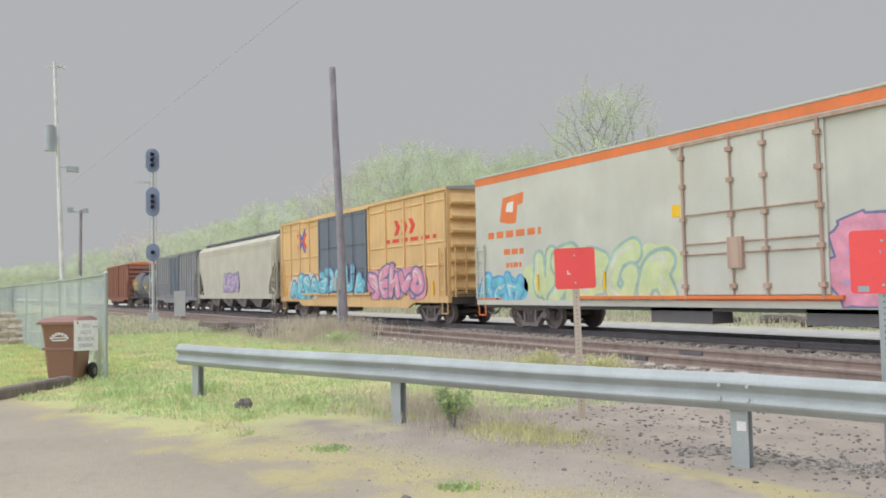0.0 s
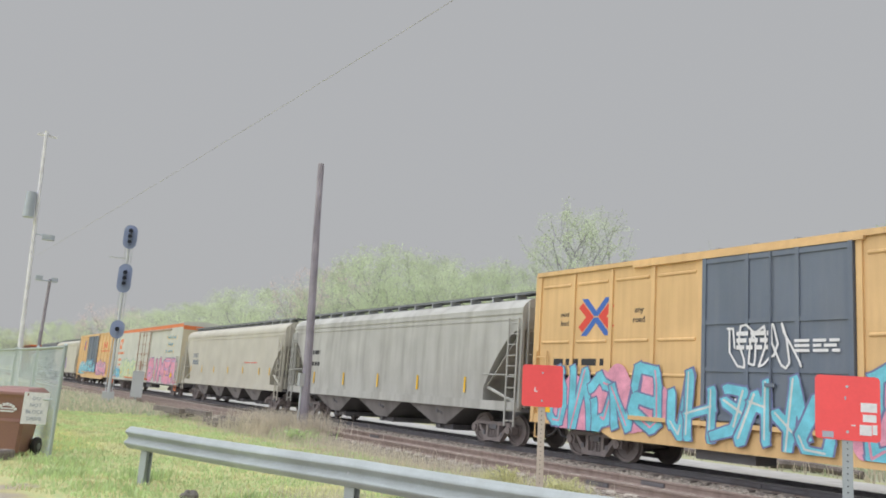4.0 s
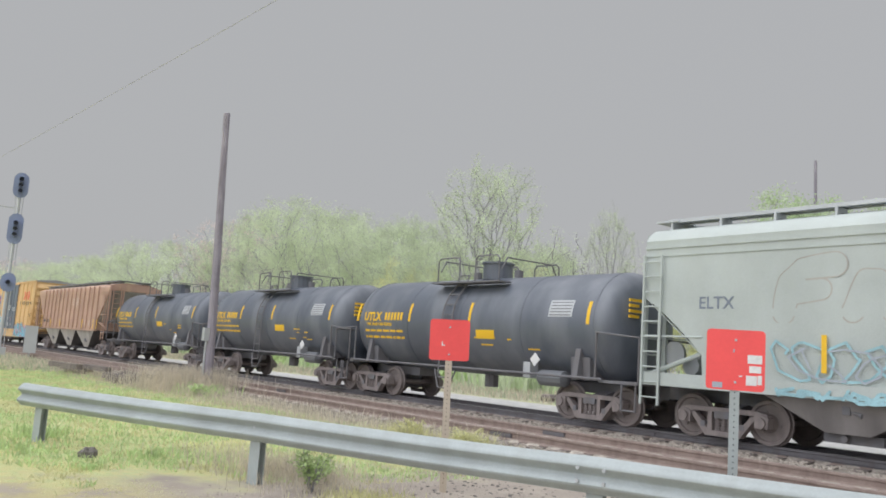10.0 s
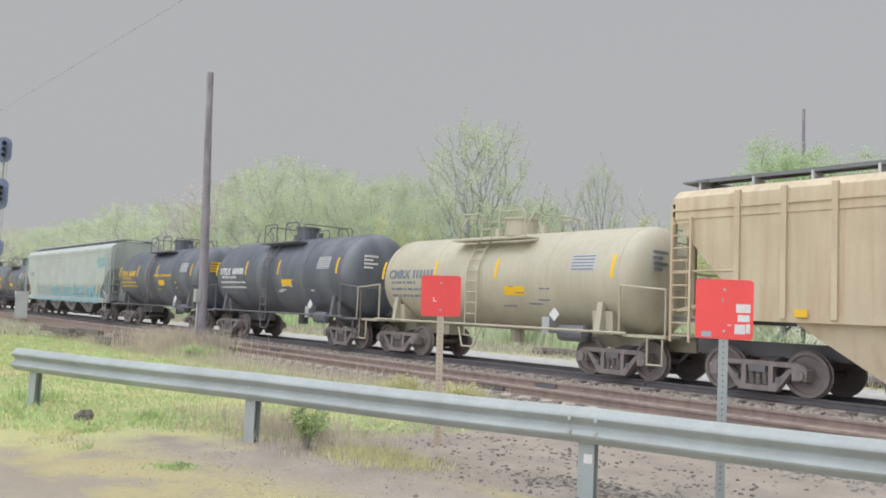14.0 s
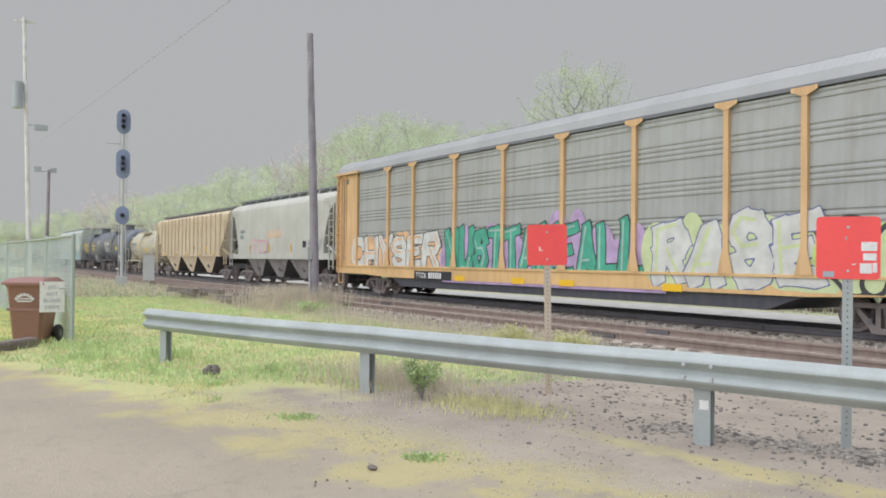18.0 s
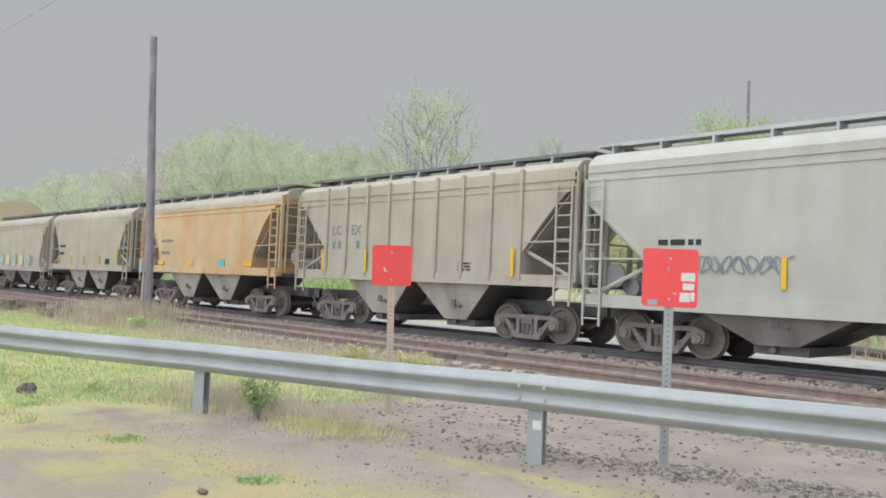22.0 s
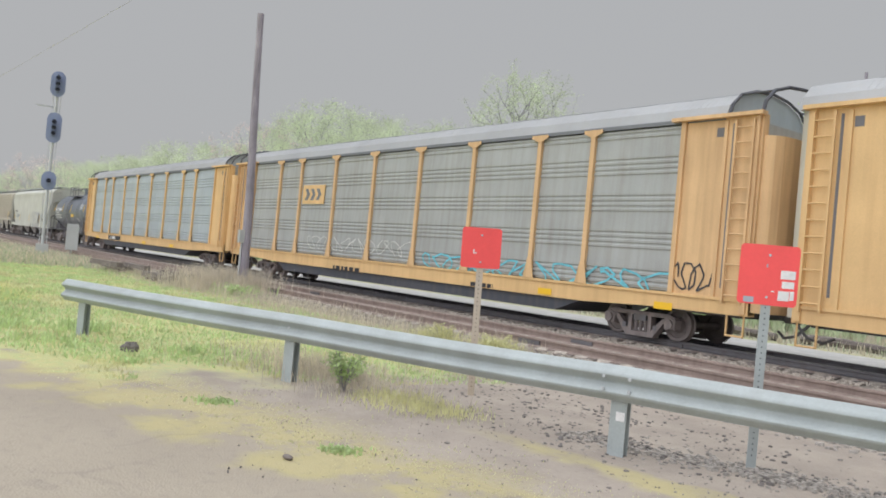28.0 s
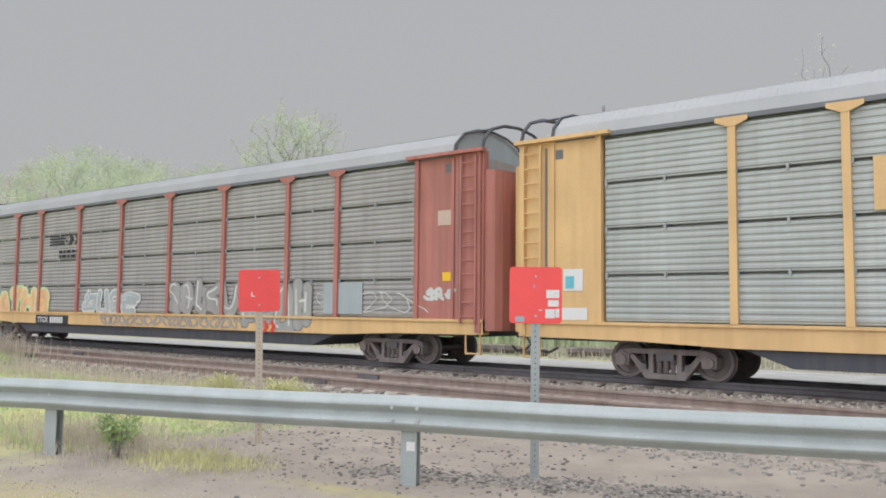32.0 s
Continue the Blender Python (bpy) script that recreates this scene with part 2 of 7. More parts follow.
    grass_dry=mat("dry straw grass", (0.63, 0.57, 0.47), 0.8, var=0.35, size=0.5, bump=0, through=0.5),
    weed=mat("fresh green weed leaves", (0.53, 0.66, 0.33), 0.6, var=0.4, size=0.3, bump=0, through=0.35),
    weed_far=mat("rough field grass", (0.42, 0.46, 0.33), 0.7, var=0.4, size=0.7, bump=0, through=0.3),
    weed_yellow=mat("yellow-green weed", (0.65, 0.64, 0.36), 0.6, var=0.3, size=0.3, bump=0, through=0.35),
    # Tree leaves and grey bark: distance haze is put in as paler colour.
    leaf=mat("young spring leaves", (0.62, 0.69, 0.5), 0.65, var=0.4, size=1.5, bump=0, through=0.55),
    leaf_fresh=mat("bright spring leaves", (0.57, 0.68, 0.43), 0.65, var=0.4, size=1.5, bump=0, through=0.55),
    leaf_gold=mat("yellow-green spring leaves", (0.68, 0.69, 0.4), 0.65, var=0.35, size=1.5, bump=0, through=0.5),
    leaf_bud=mat("pinkish buds", (0.7, 0.6, 0.58), 0.7, var=0.4, size=1.5, bump=0, through=0.4),
    bark=mat("grey bark", (0.33, 0.325, 0.345), 0.9, var=0.4, size=0.4),
    bark_dark=mat("dark bare bark", (0.2, 0.19, 0.2), 0.9, var=0.4, size=0.4),
    bin=mat("brown bin plastic", (0.3, 0.16, 0.14), 0.5, var=0.15),
    bin_dark=mat("black rubber", (0.03, 0.03, 0.032), 0.7),
    fence=mat("galvanised fence wire", (0.4, 0.46, 0.45), 0.5, 0.4),
    shed=mat("weathered shed boards", (0.42, 0.4, 0.38), 0.85, var=0.3, grime=(0.25, 0.22, 0.21), amount=0.4),
    shed_roof=mat("dark shed roof", (0.22, 0.22, 0.235), 0.8),
    stack=mat("pale stacked stone", (0.45, 0.4, 0.33), 0.9, var=0.4, size=0.2, bump=0.6),
    wire=mat("weathered grey cable", (0.4, 0.4, 0.42), 0.6),
    lamp=mat("grey lamp housing", (0.4, 0.44, 0.5), 0.5, 0.2),
)


M["tank_black"].node_tree.nodes["Principled BSDF"].inputs["Specular IOR Level"].default_value = 0.85


# ---- mesh building ----
class Geo:
    """Collects simple solids into one mesh."""

    def __init__(self):
        self.v, self.f = [], []

    def add(self, verts, faces):
        n = len(self.v)
        self.v += [tuple(p) for p in verts]
        self.f += [tuple(i + n for i in q) for q in faces]
        return self

    def box(self, x0, x1, y0, y1, z0, z1, m=None):
        p = [(x, y, z) for z in (z0, z1) for y in (y0, y1) for x in (x0, x1)]
        if m is not None:
            p = [m @ Vector(q) for q in p]
        return self.add(p, [(0, 2, 3, 1), (4, 5, 7, 6), (0, 1, 5, 4), (2, 6, 7, 3), (0, 4, 6, 2), (1, 3, 7, 5)])

    def rod(self, a, b, r, seg=6, r2=None):
        a, b = Vector(a), Vector(b)
        d = (b - a).normalized()
        u = d.orthogonal().normalized()
        w = d.cross(u)
        r2 = r if r2 is None else r2
        ring = [(math.cos(2 * math.pi * k / seg), math.sin(2 * math.pi * k / seg)) for k in range(seg)]
        p = [a + (u * c + w * s) * r for c, s in ring] + [b + (u * c + w * s) * r2 for c, s in ring]
        q = [(k, (k + 1) % seg, seg + (k + 1) % seg, seg + k) for k in range(seg)]
        return self.add(p, q + [tuple(range(seg))[::-1], tuple(range(seg, 2 * seg))])

    def path(self, pts, r, seg=6):
        """One bent tube through the points."""
        pts = [Vector(p) for p in pts]
        way = [(b - a).normalized() for a, b in zip(pts, pts[1:])]
        u = way[0].orthogonal().normalized()
        rings = []
        for k, p in enumerate(pts):
            a, b = way[max(0, k - 1)], way[min(k, len(way) - 1)]
            t = (a + b).normalized() if (a + b).length > 0.01 else b
            u = (u - t * u.dot(t)).normalized()
            w, grow = t.cross(u), min(1.5, 1 / max(0.5, t.dot(b)))
            rings.append([tuple(p + (u * math.cos(2 * math.pi * i / seg) + w * math.sin(2 * math.pi * i / seg)) * r * grow) for i in range(seg)])
        return self.loft(rings)

    def prism(self, outline, axis, a, b):
        """A polygon of (u, v) pushed along an axis from a to b: x: (y, z), y: (x, z), z: (x, y)."""
        def at(u, v, s):
            return {"x": (s, u, v), "y": (u, s, v), "z": (u, v, s)}[axis]
        n = len(outline)
        p = [at(u, v, a) for u, v in outline] + [at(u, v, b) for u, v in outline]
        q = [(k, (k + 1) % n, n + (k + 1) % n, n + k) for k in range(n)]
        return self.add(p, q + [tuple(range(n))[::-1], tuple(range(n, 2 * n))])

    def loft(self, rings, closed=True, caps=True):
        n = len(rings[0])
        p = [q for ring in rings for q in ring]
        f = []
        for a in range(len(rings) - 1):
            for k in range(n if closed else n - 1):
                j = (k + 1) % n
                f.append((a * n + k, a * n + j, (a + 1) * n + j, (a + 1) * n + k))
        if caps:
            f += [tuple(range(n))[::-1], tuple(range((len(rings) - 1) * n, len(rings) * n))]
        return self.add(p, f)

    def lathe(self, prof, m=None, seg=24):
        """A profile of (along x, radius) turned about x."""
        rings = [[(x, r * math.cos(2 * math.pi * k / seg), r * math.sin(2 * math.pi * k / seg)) for k in range(seg)] for x, r in prof]
        if m is not None:
            rings = [[m @ Vector(q) for q in ring] for ring in rings]
        return self.loft(rings)

    def mesh(self, name, material=None, smooth=False):
        me = bpy.data.meshes.new(name)
        me.from_pydata(self.v, [], self.f)
        bm = bmesh.new()
        bm.from_mesh(me)
        bmesh.ops.recalc_face_normals(bm, faces=bm.faces)
        bm.to_mesh(me)
        bm.free()
        if material:
            me.materials.append(material)
        if smooth:
            me.shade_smooth()
            me.set_sharp_from_angle(angle=radians(38))
        return me


def part(name, geo, material, parent, label="", at=None, smooth=False):
    """One mesh object under a thing or a part. geo: a Geo, or a mesh to share."""
    me = geo.mesh(name, material, smooth) if isinstance(geo, Geo) else geo
    ob = new(name, me)
    ob.parent = parent
    if at is not None:
        ob.matrix_basis = at
    if label:
        ob["label"] = label
    return ob


def thing(name, m, label, category, group="", kind=""):
    ob = new(name)
    ob.matrix_basis = m
    ob.empty_display_size = 0.2
    return tagged(ob, label, category, group, kind)


def whole(name, geo, material, label="", category="", group="", kind="", at=None, smooth=False):
    ob = new(name, geo.mesh(name, material, smooth))
    if at is not None:
        ob.matrix_basis = at
    return tagged(ob, label, category, group, kind)


def lettering(body, size, material, parent, at, name="lettering", width=1.0):
    """Words in the built-in font, a thin plate of letters facing -y."""
    cu = bpy.data.curves.new(name, "FONT")
    cu.body, cu.size, cu.extrude, cu.resolution_u = body, size, 0.002, 2
    cu.align_x = "CENTER"
    cu.offset = size * 0.012
    tmp = bpy.data.objects.new(name, cu)
    me = bpy.data.meshes.new_from_object(tmp)
    bpy.data.objects.remove(tmp)
    me.materials.append(material)
    x, y, z = at
    return part(name, me, material, parent, at=Matrix.Translation((x, y, z)) @ pose(0, 0, 0, 90) @ Matrix.Diagonal((width, 1, 1, 1)))


def type_of(body, size):
    cu = bpy.data.curves.new("lettering", "FONT")
    cu.body, cu.size, cu.extrude, cu.resolution_u, cu.offset, cu.align_x = body, size, 0.002, 2, size * 0.035, "CENTER"
    return cu


def plate(car, name, x0, x1, z0, z1, y, material, label="", deep=0.006):
    return part(name, Geo().box(x0, x1, y - deep, y, z0, z1), material, car, label)


RAIL_Z, TRACK_Y, SPEED = 0.22, 16.5, -13.871


# ---- ground: one sheet, with paved lot, dirt, grass and a mossy edge ----
def ground_material():
    m = bpy.data.materials.new("lot, dirt and grass")
    m.use_nodes = True
    n, l = m.node_tree.nodes, m.node_tree.links
    b = n["Principled BSDF"]
    b.inputs["Roughness"].default_value = 0.95
    tc, sep = n.new("ShaderNodeTexCoord"), n.new("ShaderNodeSeparateXYZ")
    l.new(tc.outputs["Object"], sep.inputs[0])

    def noise_of(scale, detail=5, stretch=None):
        k = n.new("ShaderNodeTexNoise")
        k.inputs["Scale"].default_value, k.inputs["Detail"].default_value = scale, detail
        l.new(tc.outputs["Object"], k.inputs["Vector"])
        return k.outputs["Fac"]

    def calc(op, a, c=None, d=None):
        k = n.new("ShaderNodeMath")
        k.operation = op
        for i, v in enumerate((a, c, d)):
            if v is None:
                continue
            if isinstance(v, (int, float)):
                k.inputs[i].default_value = v
            else:
                l.new(v, k.inputs[i])
        return k.outputs[0]

    def step(v, lo, hi):
        k = n.new("ShaderNodeMapRange")
        k.interpolation_type = "SMOOTHSTEP"
        k.inputs["From Min"].default_value, k.inputs["From Max"].default_value = lo, hi
        l.new(v, k.inputs["Value"])
        return k.outputs["Result"]

    def tone(c1, c2, fac):
        k = n.new("ShaderNodeMix")
        k.data_type = "RGBA"
        for s, v in (("A", c1), ("B", c2)):
            if isinstance(v, tuple):
                k.inputs[s].default_value = (*v, 1)
            else:
                l.new(v, k.inputs[s])
        l.new(fac, k.inputs["Factor"])
        return k.outputs["Result"]

    x, y = sep.outputs["X"], sep.outputs["Y"]
    big, mid, fine, grit = noise_of(0.35), noise_of(1.6, 6), noise_of(9, 6), noise_of(60, 4)
    wob = calc("MULTIPLY_ADD", mid, 2.2, -1.1)
    # paved lot on the near side of a slanting edge
    edge = calc("ADD", calc("SUBTRACT", y, calc("MULTIPLY_ADD", x, 0.26, 4.35)), wob)
    lot = tone((0.335, 0.29, 0.231), (0.405, 0.353, 0.28), step(calc("ADD", big, calc("MULTIPLY", grit, 0.35)), 0.45, 0.9))
    dirt = tone((0.305, 0.264, 0.225), (0.4, 0.348, 0.295), step(calc("ADD", mid, calc("MULTIPLY", grit, 0.5)), 0.5, 1.0))
    green = tone((0.42, 0.48, 0.23), (0.53, 0.495, 0.24), step(calc("ADD", fine, calc("MULTIPLY", big, 0.6)), 0.6, 1.0))
    straw = tone((0.45, 0.39, 0.31), (0.42, 0.44, 0.24), step(mid, 0.4, 0.62))
    col = tone(lot, dirt, step(edge, -0.05, 0.25))
    # moss along the paving's edge and along the foot of the barrier
    moss_a = calc("MULTIPLY", step(edge, -0.55, 0.1), calc("SUBTRACT", 1.0, step(edge, 0.5, 1.5)))
    foot = calc("ABSOLUTE", calc("ADD", calc("SUBTRACT", y, calc("MULTIPLY_ADD", x, 0.12, 5.75)), calc("MULTIPLY", wob, 0.3)))
    broad = calc("SUBTRACT", foot, calc("MULTIPLY", step(x, -5.5, -1.5), 0.22))
    moss_b = calc("MULTIPLY", calc("SUBTRACT", 1.0, step(broad, 0.02, 0.22)), step(x, -6.2, -4.9))
    patch = step(calc("ADD", mid, calc("MULTIPLY", fine, 0.4)), 0.5, 0.74)
    moss = calc("MAXIMUM", calc("MULTIPLY", moss_a, patch), calc("MULTIPLY", moss_b, calc("MULTIPLY_ADD", patch, 0.55, 0.45)))
    col = tone(col, (0.5, 0.44, 0.19), calc("MULTIPLY", moss, 0.65))
    # hairline cracks and darker worn patches in the paving
    vor = n.new("ShaderNodeTexVoronoi")
    vor.feature = "DISTANCE_TO_EDGE"
    vor.inputs["Scale"].default_value = 0.55
    warp = n.new("ShaderNodeVectorMath")
    warp.operation = "MULTIPLY_ADD"
    warp.inputs[1].default_value = (0.5, 0.5, 0.5)
    wn_ = n.new("ShaderNodeTexNoise")
    wn_.inputs["Scale"].default_value, wn_.inputs["Detail"].default_value = 3.0, 6
    l.new(tc.outputs["Object"], wn_.inputs["Vector"])
    l.new(wn_.outputs["Color"], warp.inputs[0])
    l.new(tc.outputs["Object"], warp.inputs[2])
    l.new(warp.outputs[0], vor.inputs["Vector"])
    crack = calc("MULTIPLY", calc("SUBTRACT", 1.0, step(vor.outputs["Distance"], 0.004, 0.022)), step(mid, 0.42, 0.6))
    col = tone(col, (0.17, 0.155, 0.14), calc("MULTIPLY", calc("MULTIPLY", crack, 0.2), calc("SUBTRACT", 1.0, step(edge, -0.2, 0.3))))
    spot = calc("MULTIPLY", step(calc("ADD", fine, calc("MULTIPLY", grit, 0.6)), 0.86, 1.0), 0.22)
    col = tone(col, (0.2, 0.18, 0.165), spot)
    # grass to the left, thinning along the barrier
    left = step(calc("ADD", calc("MULTIPLY", x, -1.0), calc("MULTIPLY", wob, 2.0)), 8.2, 10.2)
    lawn = calc("MULTIPLY", left, step(edge, -0.05, 0.3))
    col = tone(col, green, lawn)
    beyond = step(calc("SUBTRACT", calc("MULTIPLY", x, -1.0), calc("MULTIPLY_ADD", y, 1.286, 13.95)), 0.0, 0.25)
    col = tone(col, tone((0.56, 0.53, 0.19), (0.5, 0.51, 0.17), step(mid, 0.4, 0.6)), calc("MULTIPLY", beyond, calc("SUBTRACT", 1.0, step(y, 3.0, 4.0))))
    back = step(calc("ADD", y, calc("MULTIPLY", wob, 1.5)), 7.0, 9.0)
    col = tone(col, straw, calc("MULTIPLY", calc("MULTIPLY", back, step(calc("MULTIPLY", x, -1.0), 9, 12)), calc("SUBTRACT", 1.0, step(y, 10.5, 11.5))))
    # the field beyond the tracks
    far = step(calc("ADD", y, calc("MULTIPLY", wob, 1.2)), 22.5, 24.5)
    col = tone(col, tone((0.4, 0.42, 0.28), (0.47, 0.43, 0.34), step(calc("ADD", mid, calc("MULTIPLY", big, 0.5)), 0.6, 0.95)), far)
    l.new(col, b.inputs["Base Color"])
    bp = n.new("ShaderNodeBump")
    bp.inputs["Strength"].default_value, bp.inputs["Distance"].default_value = 0.55, 0.03
    l.new(calc("ADD", fine, grit), bp.inputs["Height"])
    l.new(bp.outputs[0], b.inputs["Normal"])
    return m


def ground_height(x, y):
    """Gentle unevenness near the lot; level under the tracks and far away."""
    if y > 9 or abs(x) > 40 or y < -12:
        return 0.0
    return 0.025 * noise.noise(Vector((x * 0.5, y * 0.5, 0))) + 0.012 * noise.noise(Vector((x * 2, y * 2, 3)))


g = Geo()
xs = [-1500, -600, -250, -100] + [-40 + 0.8 * k for k in range(71)] + [40, 100, 250, 600, 1500]
ys = [-1500, -600, -200, -60, -20] + [-12 + 0.7 * k for k in range(32)] + [14, 20, 30, 60, 150, 400, 1500]
g.add([(x, y, ground_height(x, y)) for y in ys for x in xs],
      [(j * len(xs) + i, j * len(xs) + i + 1, (j + 1) * len(xs) + i + 1, (j + 1) * len(xs) + i) for j in range(len(ys) - 1) for i in range(len(xs) - 1)])
whole("ground", g, ground_material(), "flat ground of worn paving, dirt and spring grass", "ground", kind="structure")

# ballast shoulders under both tracks and the gravel road behind
g = Geo()
g.prism([(9.7, -0.02), (10.6, 0.0), (10.95, 0.02), (11.12, 0.072), (13.0, 0.072), (13.5, 0.04), (14.2, 0.02), (15.1, 0.0), (15.45, 0.02), (15.62, 0.072), (17.5, 0.072), (18.4, 0.04), (19.2, -0.02)], "x", -320, 160)
whole("ballast", g, M["ballast"], "pale limestone ballast under the two tracks", "ballast", kind="structure")
g = Geo()
g.prism([(19.0, -0.01), (19.6, 0.03), (22.6, 0.03), (23.2, -0.01)], "x", -320, 160)
whole("gravel_road", g, M["gravel_road"], "white crushed gravel service road beyond the tracks", "road", kind="structure")


def track(cy, name, material, x0, x1):
    t = thing(name, pose(0, cy, 0), "railway track with rust-brown rails on timber ties", "track", kind="structure")
    prof = [(-0.07, 0.06), (-0.07, 0.075), (-0.012, 0.095), (-0.012, 0.17), (-0.036, 0.18), (-0.036, 0.215), (-0.03, 0.22), (0.03, 0.22), (0.036, 0.215), (0.036, 0.18), (0.012, 0.17), (0.012, 0.095), (0.07, 0.075), (0.07, 0.06)]
    for s in (-1, 1):
        r = part("rail", Geo().prism([(s * 0.75 + y, z) for y, z in prof], "x", x0, x1), material, t)
        part("rail_head", Geo().box(x0, x1, s * 0.75 - 0.026, s * 0.75 + 0.026, 0.218, 0.223), M["railtop"] if name == "track_far" else M["rail"], r)
        pl = Geo()
        for k in range(int(-80 / 0.53), int(20 / 0.53)):
            pl.box(k * 0.53 - 0.1, k * 0.53 + 0.1, s * 0.75 - 0.19, s * 0.75 + 0.19, 0.055, 0.075)
        part("tie_plate", pl, M["rail"], t)
    tie = Geo().box(-0.115, 0.115, -1.3, 1.3, -0.1, 0.058).mesh("tie", M["timber"])
    q = random.Random(int(cy))
    for k in range(-120, 26):
        part("tie", tie, None, t, at=pose(k * 0.53 + q.uniform(-0.03, 0.03), q.uniform(-0.05, 0.05), q.uniform(-0.012, 0.006), 0, 0, q.uniform(-1.2, 1.2)))
    rest = Geo()
    for k in list(range(-560, -120)) + list(range(26, 250)):
        rest.box(k * 0.53 - 0.115, k * 0.53 + 0.115, -1.3, 1.3, -0.1, 0.055)
    tagged(part("ties", rest, M["timber"], t), kind="stuff")
    bar = Geo()
    for k in range(-12, 3):
        for s in (-1, 1):
            bar.box(k * 11.9 - 0.3, k * 11.9 + 0.3, s * 0.75 - 0.045, s * 0.75 - 0.012, 0.09, 0.17)
    part("joint_bar", bar, M["rail_dark"], t)
    return t


track(12.0, "track_near", M["rail"], -320, 160)
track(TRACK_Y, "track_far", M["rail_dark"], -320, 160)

# a turnout leaving the near track far down the line
g = Geo()
for s in (-1, 1):
    for k in range(12):
        xa, xb = -30 - k * 3.2, -30 - (k + 1) * 3.2
        ya, yb = 12.0 + s * 0.75 - 2.6 * (k / 12) ** 1.6, 12.0 + s * 0.75 - 2.6 * ((k + 1) / 12) ** 1.6
        g.add([(xa, ya - 0.035, 0.06), (xb, yb - 0.035, 0.06), (xb, yb + 0.035, 0.06), (xa, ya + 0.035, 0.06), (xa, ya - 0.035, 0.22), (xb, yb - 0.035, 0.22), (xb, yb + 0.035, 0.22), (xa, ya + 0.035, 0.22)],
              [(0, 1, 2, 3), (4, 5, 6, 7), (0, 1, 5, 4), (3, 2, 6, 7), (0, 3, 7, 4), (1, 2, 6, 5)])
whole("turnout", g, M["rail"], "rusty diverging rails of a turnout beside the near track", "track", kind="structure")
q = random.Random(3)
for k in range(9):
    whole("old_tie", Geo().box(-1.2, 1.2, -0.11, 0.11, 0, 0.17), M["timber"], "weathered loose timber tie lying in dry grass", "timber", "loose ties beside the track",
          at=pose(-26 + q.uniform(-2.5, 2) - (k % 3) * 2.4, 8.7 + q.uniform(-0.5, 0.5), 0.0 + 0.12 * (k // 3), 0, 0, q.uniform(-12, 12)))


# ---- steel barrier ----
def barrier():
    b = thing("guardrail", pose(0, 0, 0), "galvanised steel W-beam guardrail on short steel posts", "guardrail")
    pts = [(-12.95, 2.82), (-12.58, 2.95), (-8.52, 4.33), (-4.76, 5.65), (-1.02, 6.93), (-0.45, 7.12)]
    # two soft waves with a shallow valley between them, and turned-in lips
    prof = [(0.012, 0.475)] + [(-0.048 - 0.033 * math.cos(2 * math.pi * (z - 0.553) / 0.158), z) for z in [0.482 + 0.015 * k for k in range(21)]] + [(0.012, 0.79)]
    d = Vector((3.76, 1.32, 0)).normalized()
    out = Vector((d.y, -d.x, 0))

    def beam(a, c, lift=0.0, bulge=0.0):
        a, c = Vector((*a, 0)), Vector((*c, 0))
        rings = []
        for k in range(7):
            p = a.lerp(c, k / 6)
            sag = -0.012 * math.sin(math.pi * k / 6) * (1 + bulge)
            front = [p - out * (y - lift) + Vector((0, 0, z + sag)) for y, z in prof]
            backs = [p - out * (y - lift + 0.006) + Vector((0, 0, z + sag)) for y, z in prof[::-1]]
            rings.append([tuple(v) for v in front + backs])
        return Geo().loft(rings)

    part("beam", beam(pts[0], (-8.5, 4.337)), M["galv"], b, smooth=True)
    part("beam", beam((-8.5, 4.337), (-4.6, 5.71), 0.0), M["galv"], b, smooth=True)
    part("beam", beam((-4.9, 5.603), (-0.95, 6.95), 0.008), M["galv"], b, smooth=True)
    # rounded end wing
    end = Vector((-1.0, 6.935, 0))
    rings = []
    for k in range(6):
        u = k / 5
        p = end + d * (0.62 * u)
        grow = 1 + 0.35 * u
        fl = 1 - 0.8 * u
        front = [p - out * (y * fl - 0.016) + Vector((0, 0, 0.631 + (z - 0.631) * grow)) for y, z in prof]
        backs = [p - out * (y * fl - 0.01) + Vector((0, 0, 0.631 + (z - 0.631) * grow)) for y, z in prof[::-1]]
        rings.append([tuple(v) for v in front + backs])
    part("end_wing", Geo().loft(rings), M["galv"], b, smooth=True)
    turn = Matrix.Rotation(math.atan2(d.y, d.x), 4, "Z")
    for x, y in ((-12.58, 2.95), (-8.585, 4.307), (-4.78, 5.643), (-1.02, 6.93)):
        g = Geo()
        g.box(-0.075, 0.075, 0.02, 0.03, -0.3, 0.74).box(-0.075, 0.075, 0.115, 0.125, -0.3, 0.74).box(-0.005, 0.005, 0.03, 0.115, -0.3, 0.74)
        p = part("post", g, M["galv"], b, at=Matrix.Translation((x, y, 0)) @ turn)
        for u, z in ((-0.12, 0.58), (0.12, 0.58), (-0.12, 0.69), (0.12, 0.69), (0, 0.632)) if x > -8 else ((0, 0.632),):
            part("bolt", Geo().rod((u, -0.1 if z != 0.632 else -0.02, z), (u, -0.075 if z != 0.632 else 0.02, z), 0.016, 8), M["alu"], p)
    lab = part("post_tag", Geo().box(-0.04, 0.04, 0.014, 0.019, 0.3, 0.38), M["sticker"], b, "pale marking on the post", at=Matrix.Translation((-4.76, 5.65, 0)) @ turn)
    return b


barrier()


# ---- red signs on posts ----
def red_sign(x, y, z0, size, tall, yaw, lean, post_paint, stickers, label):
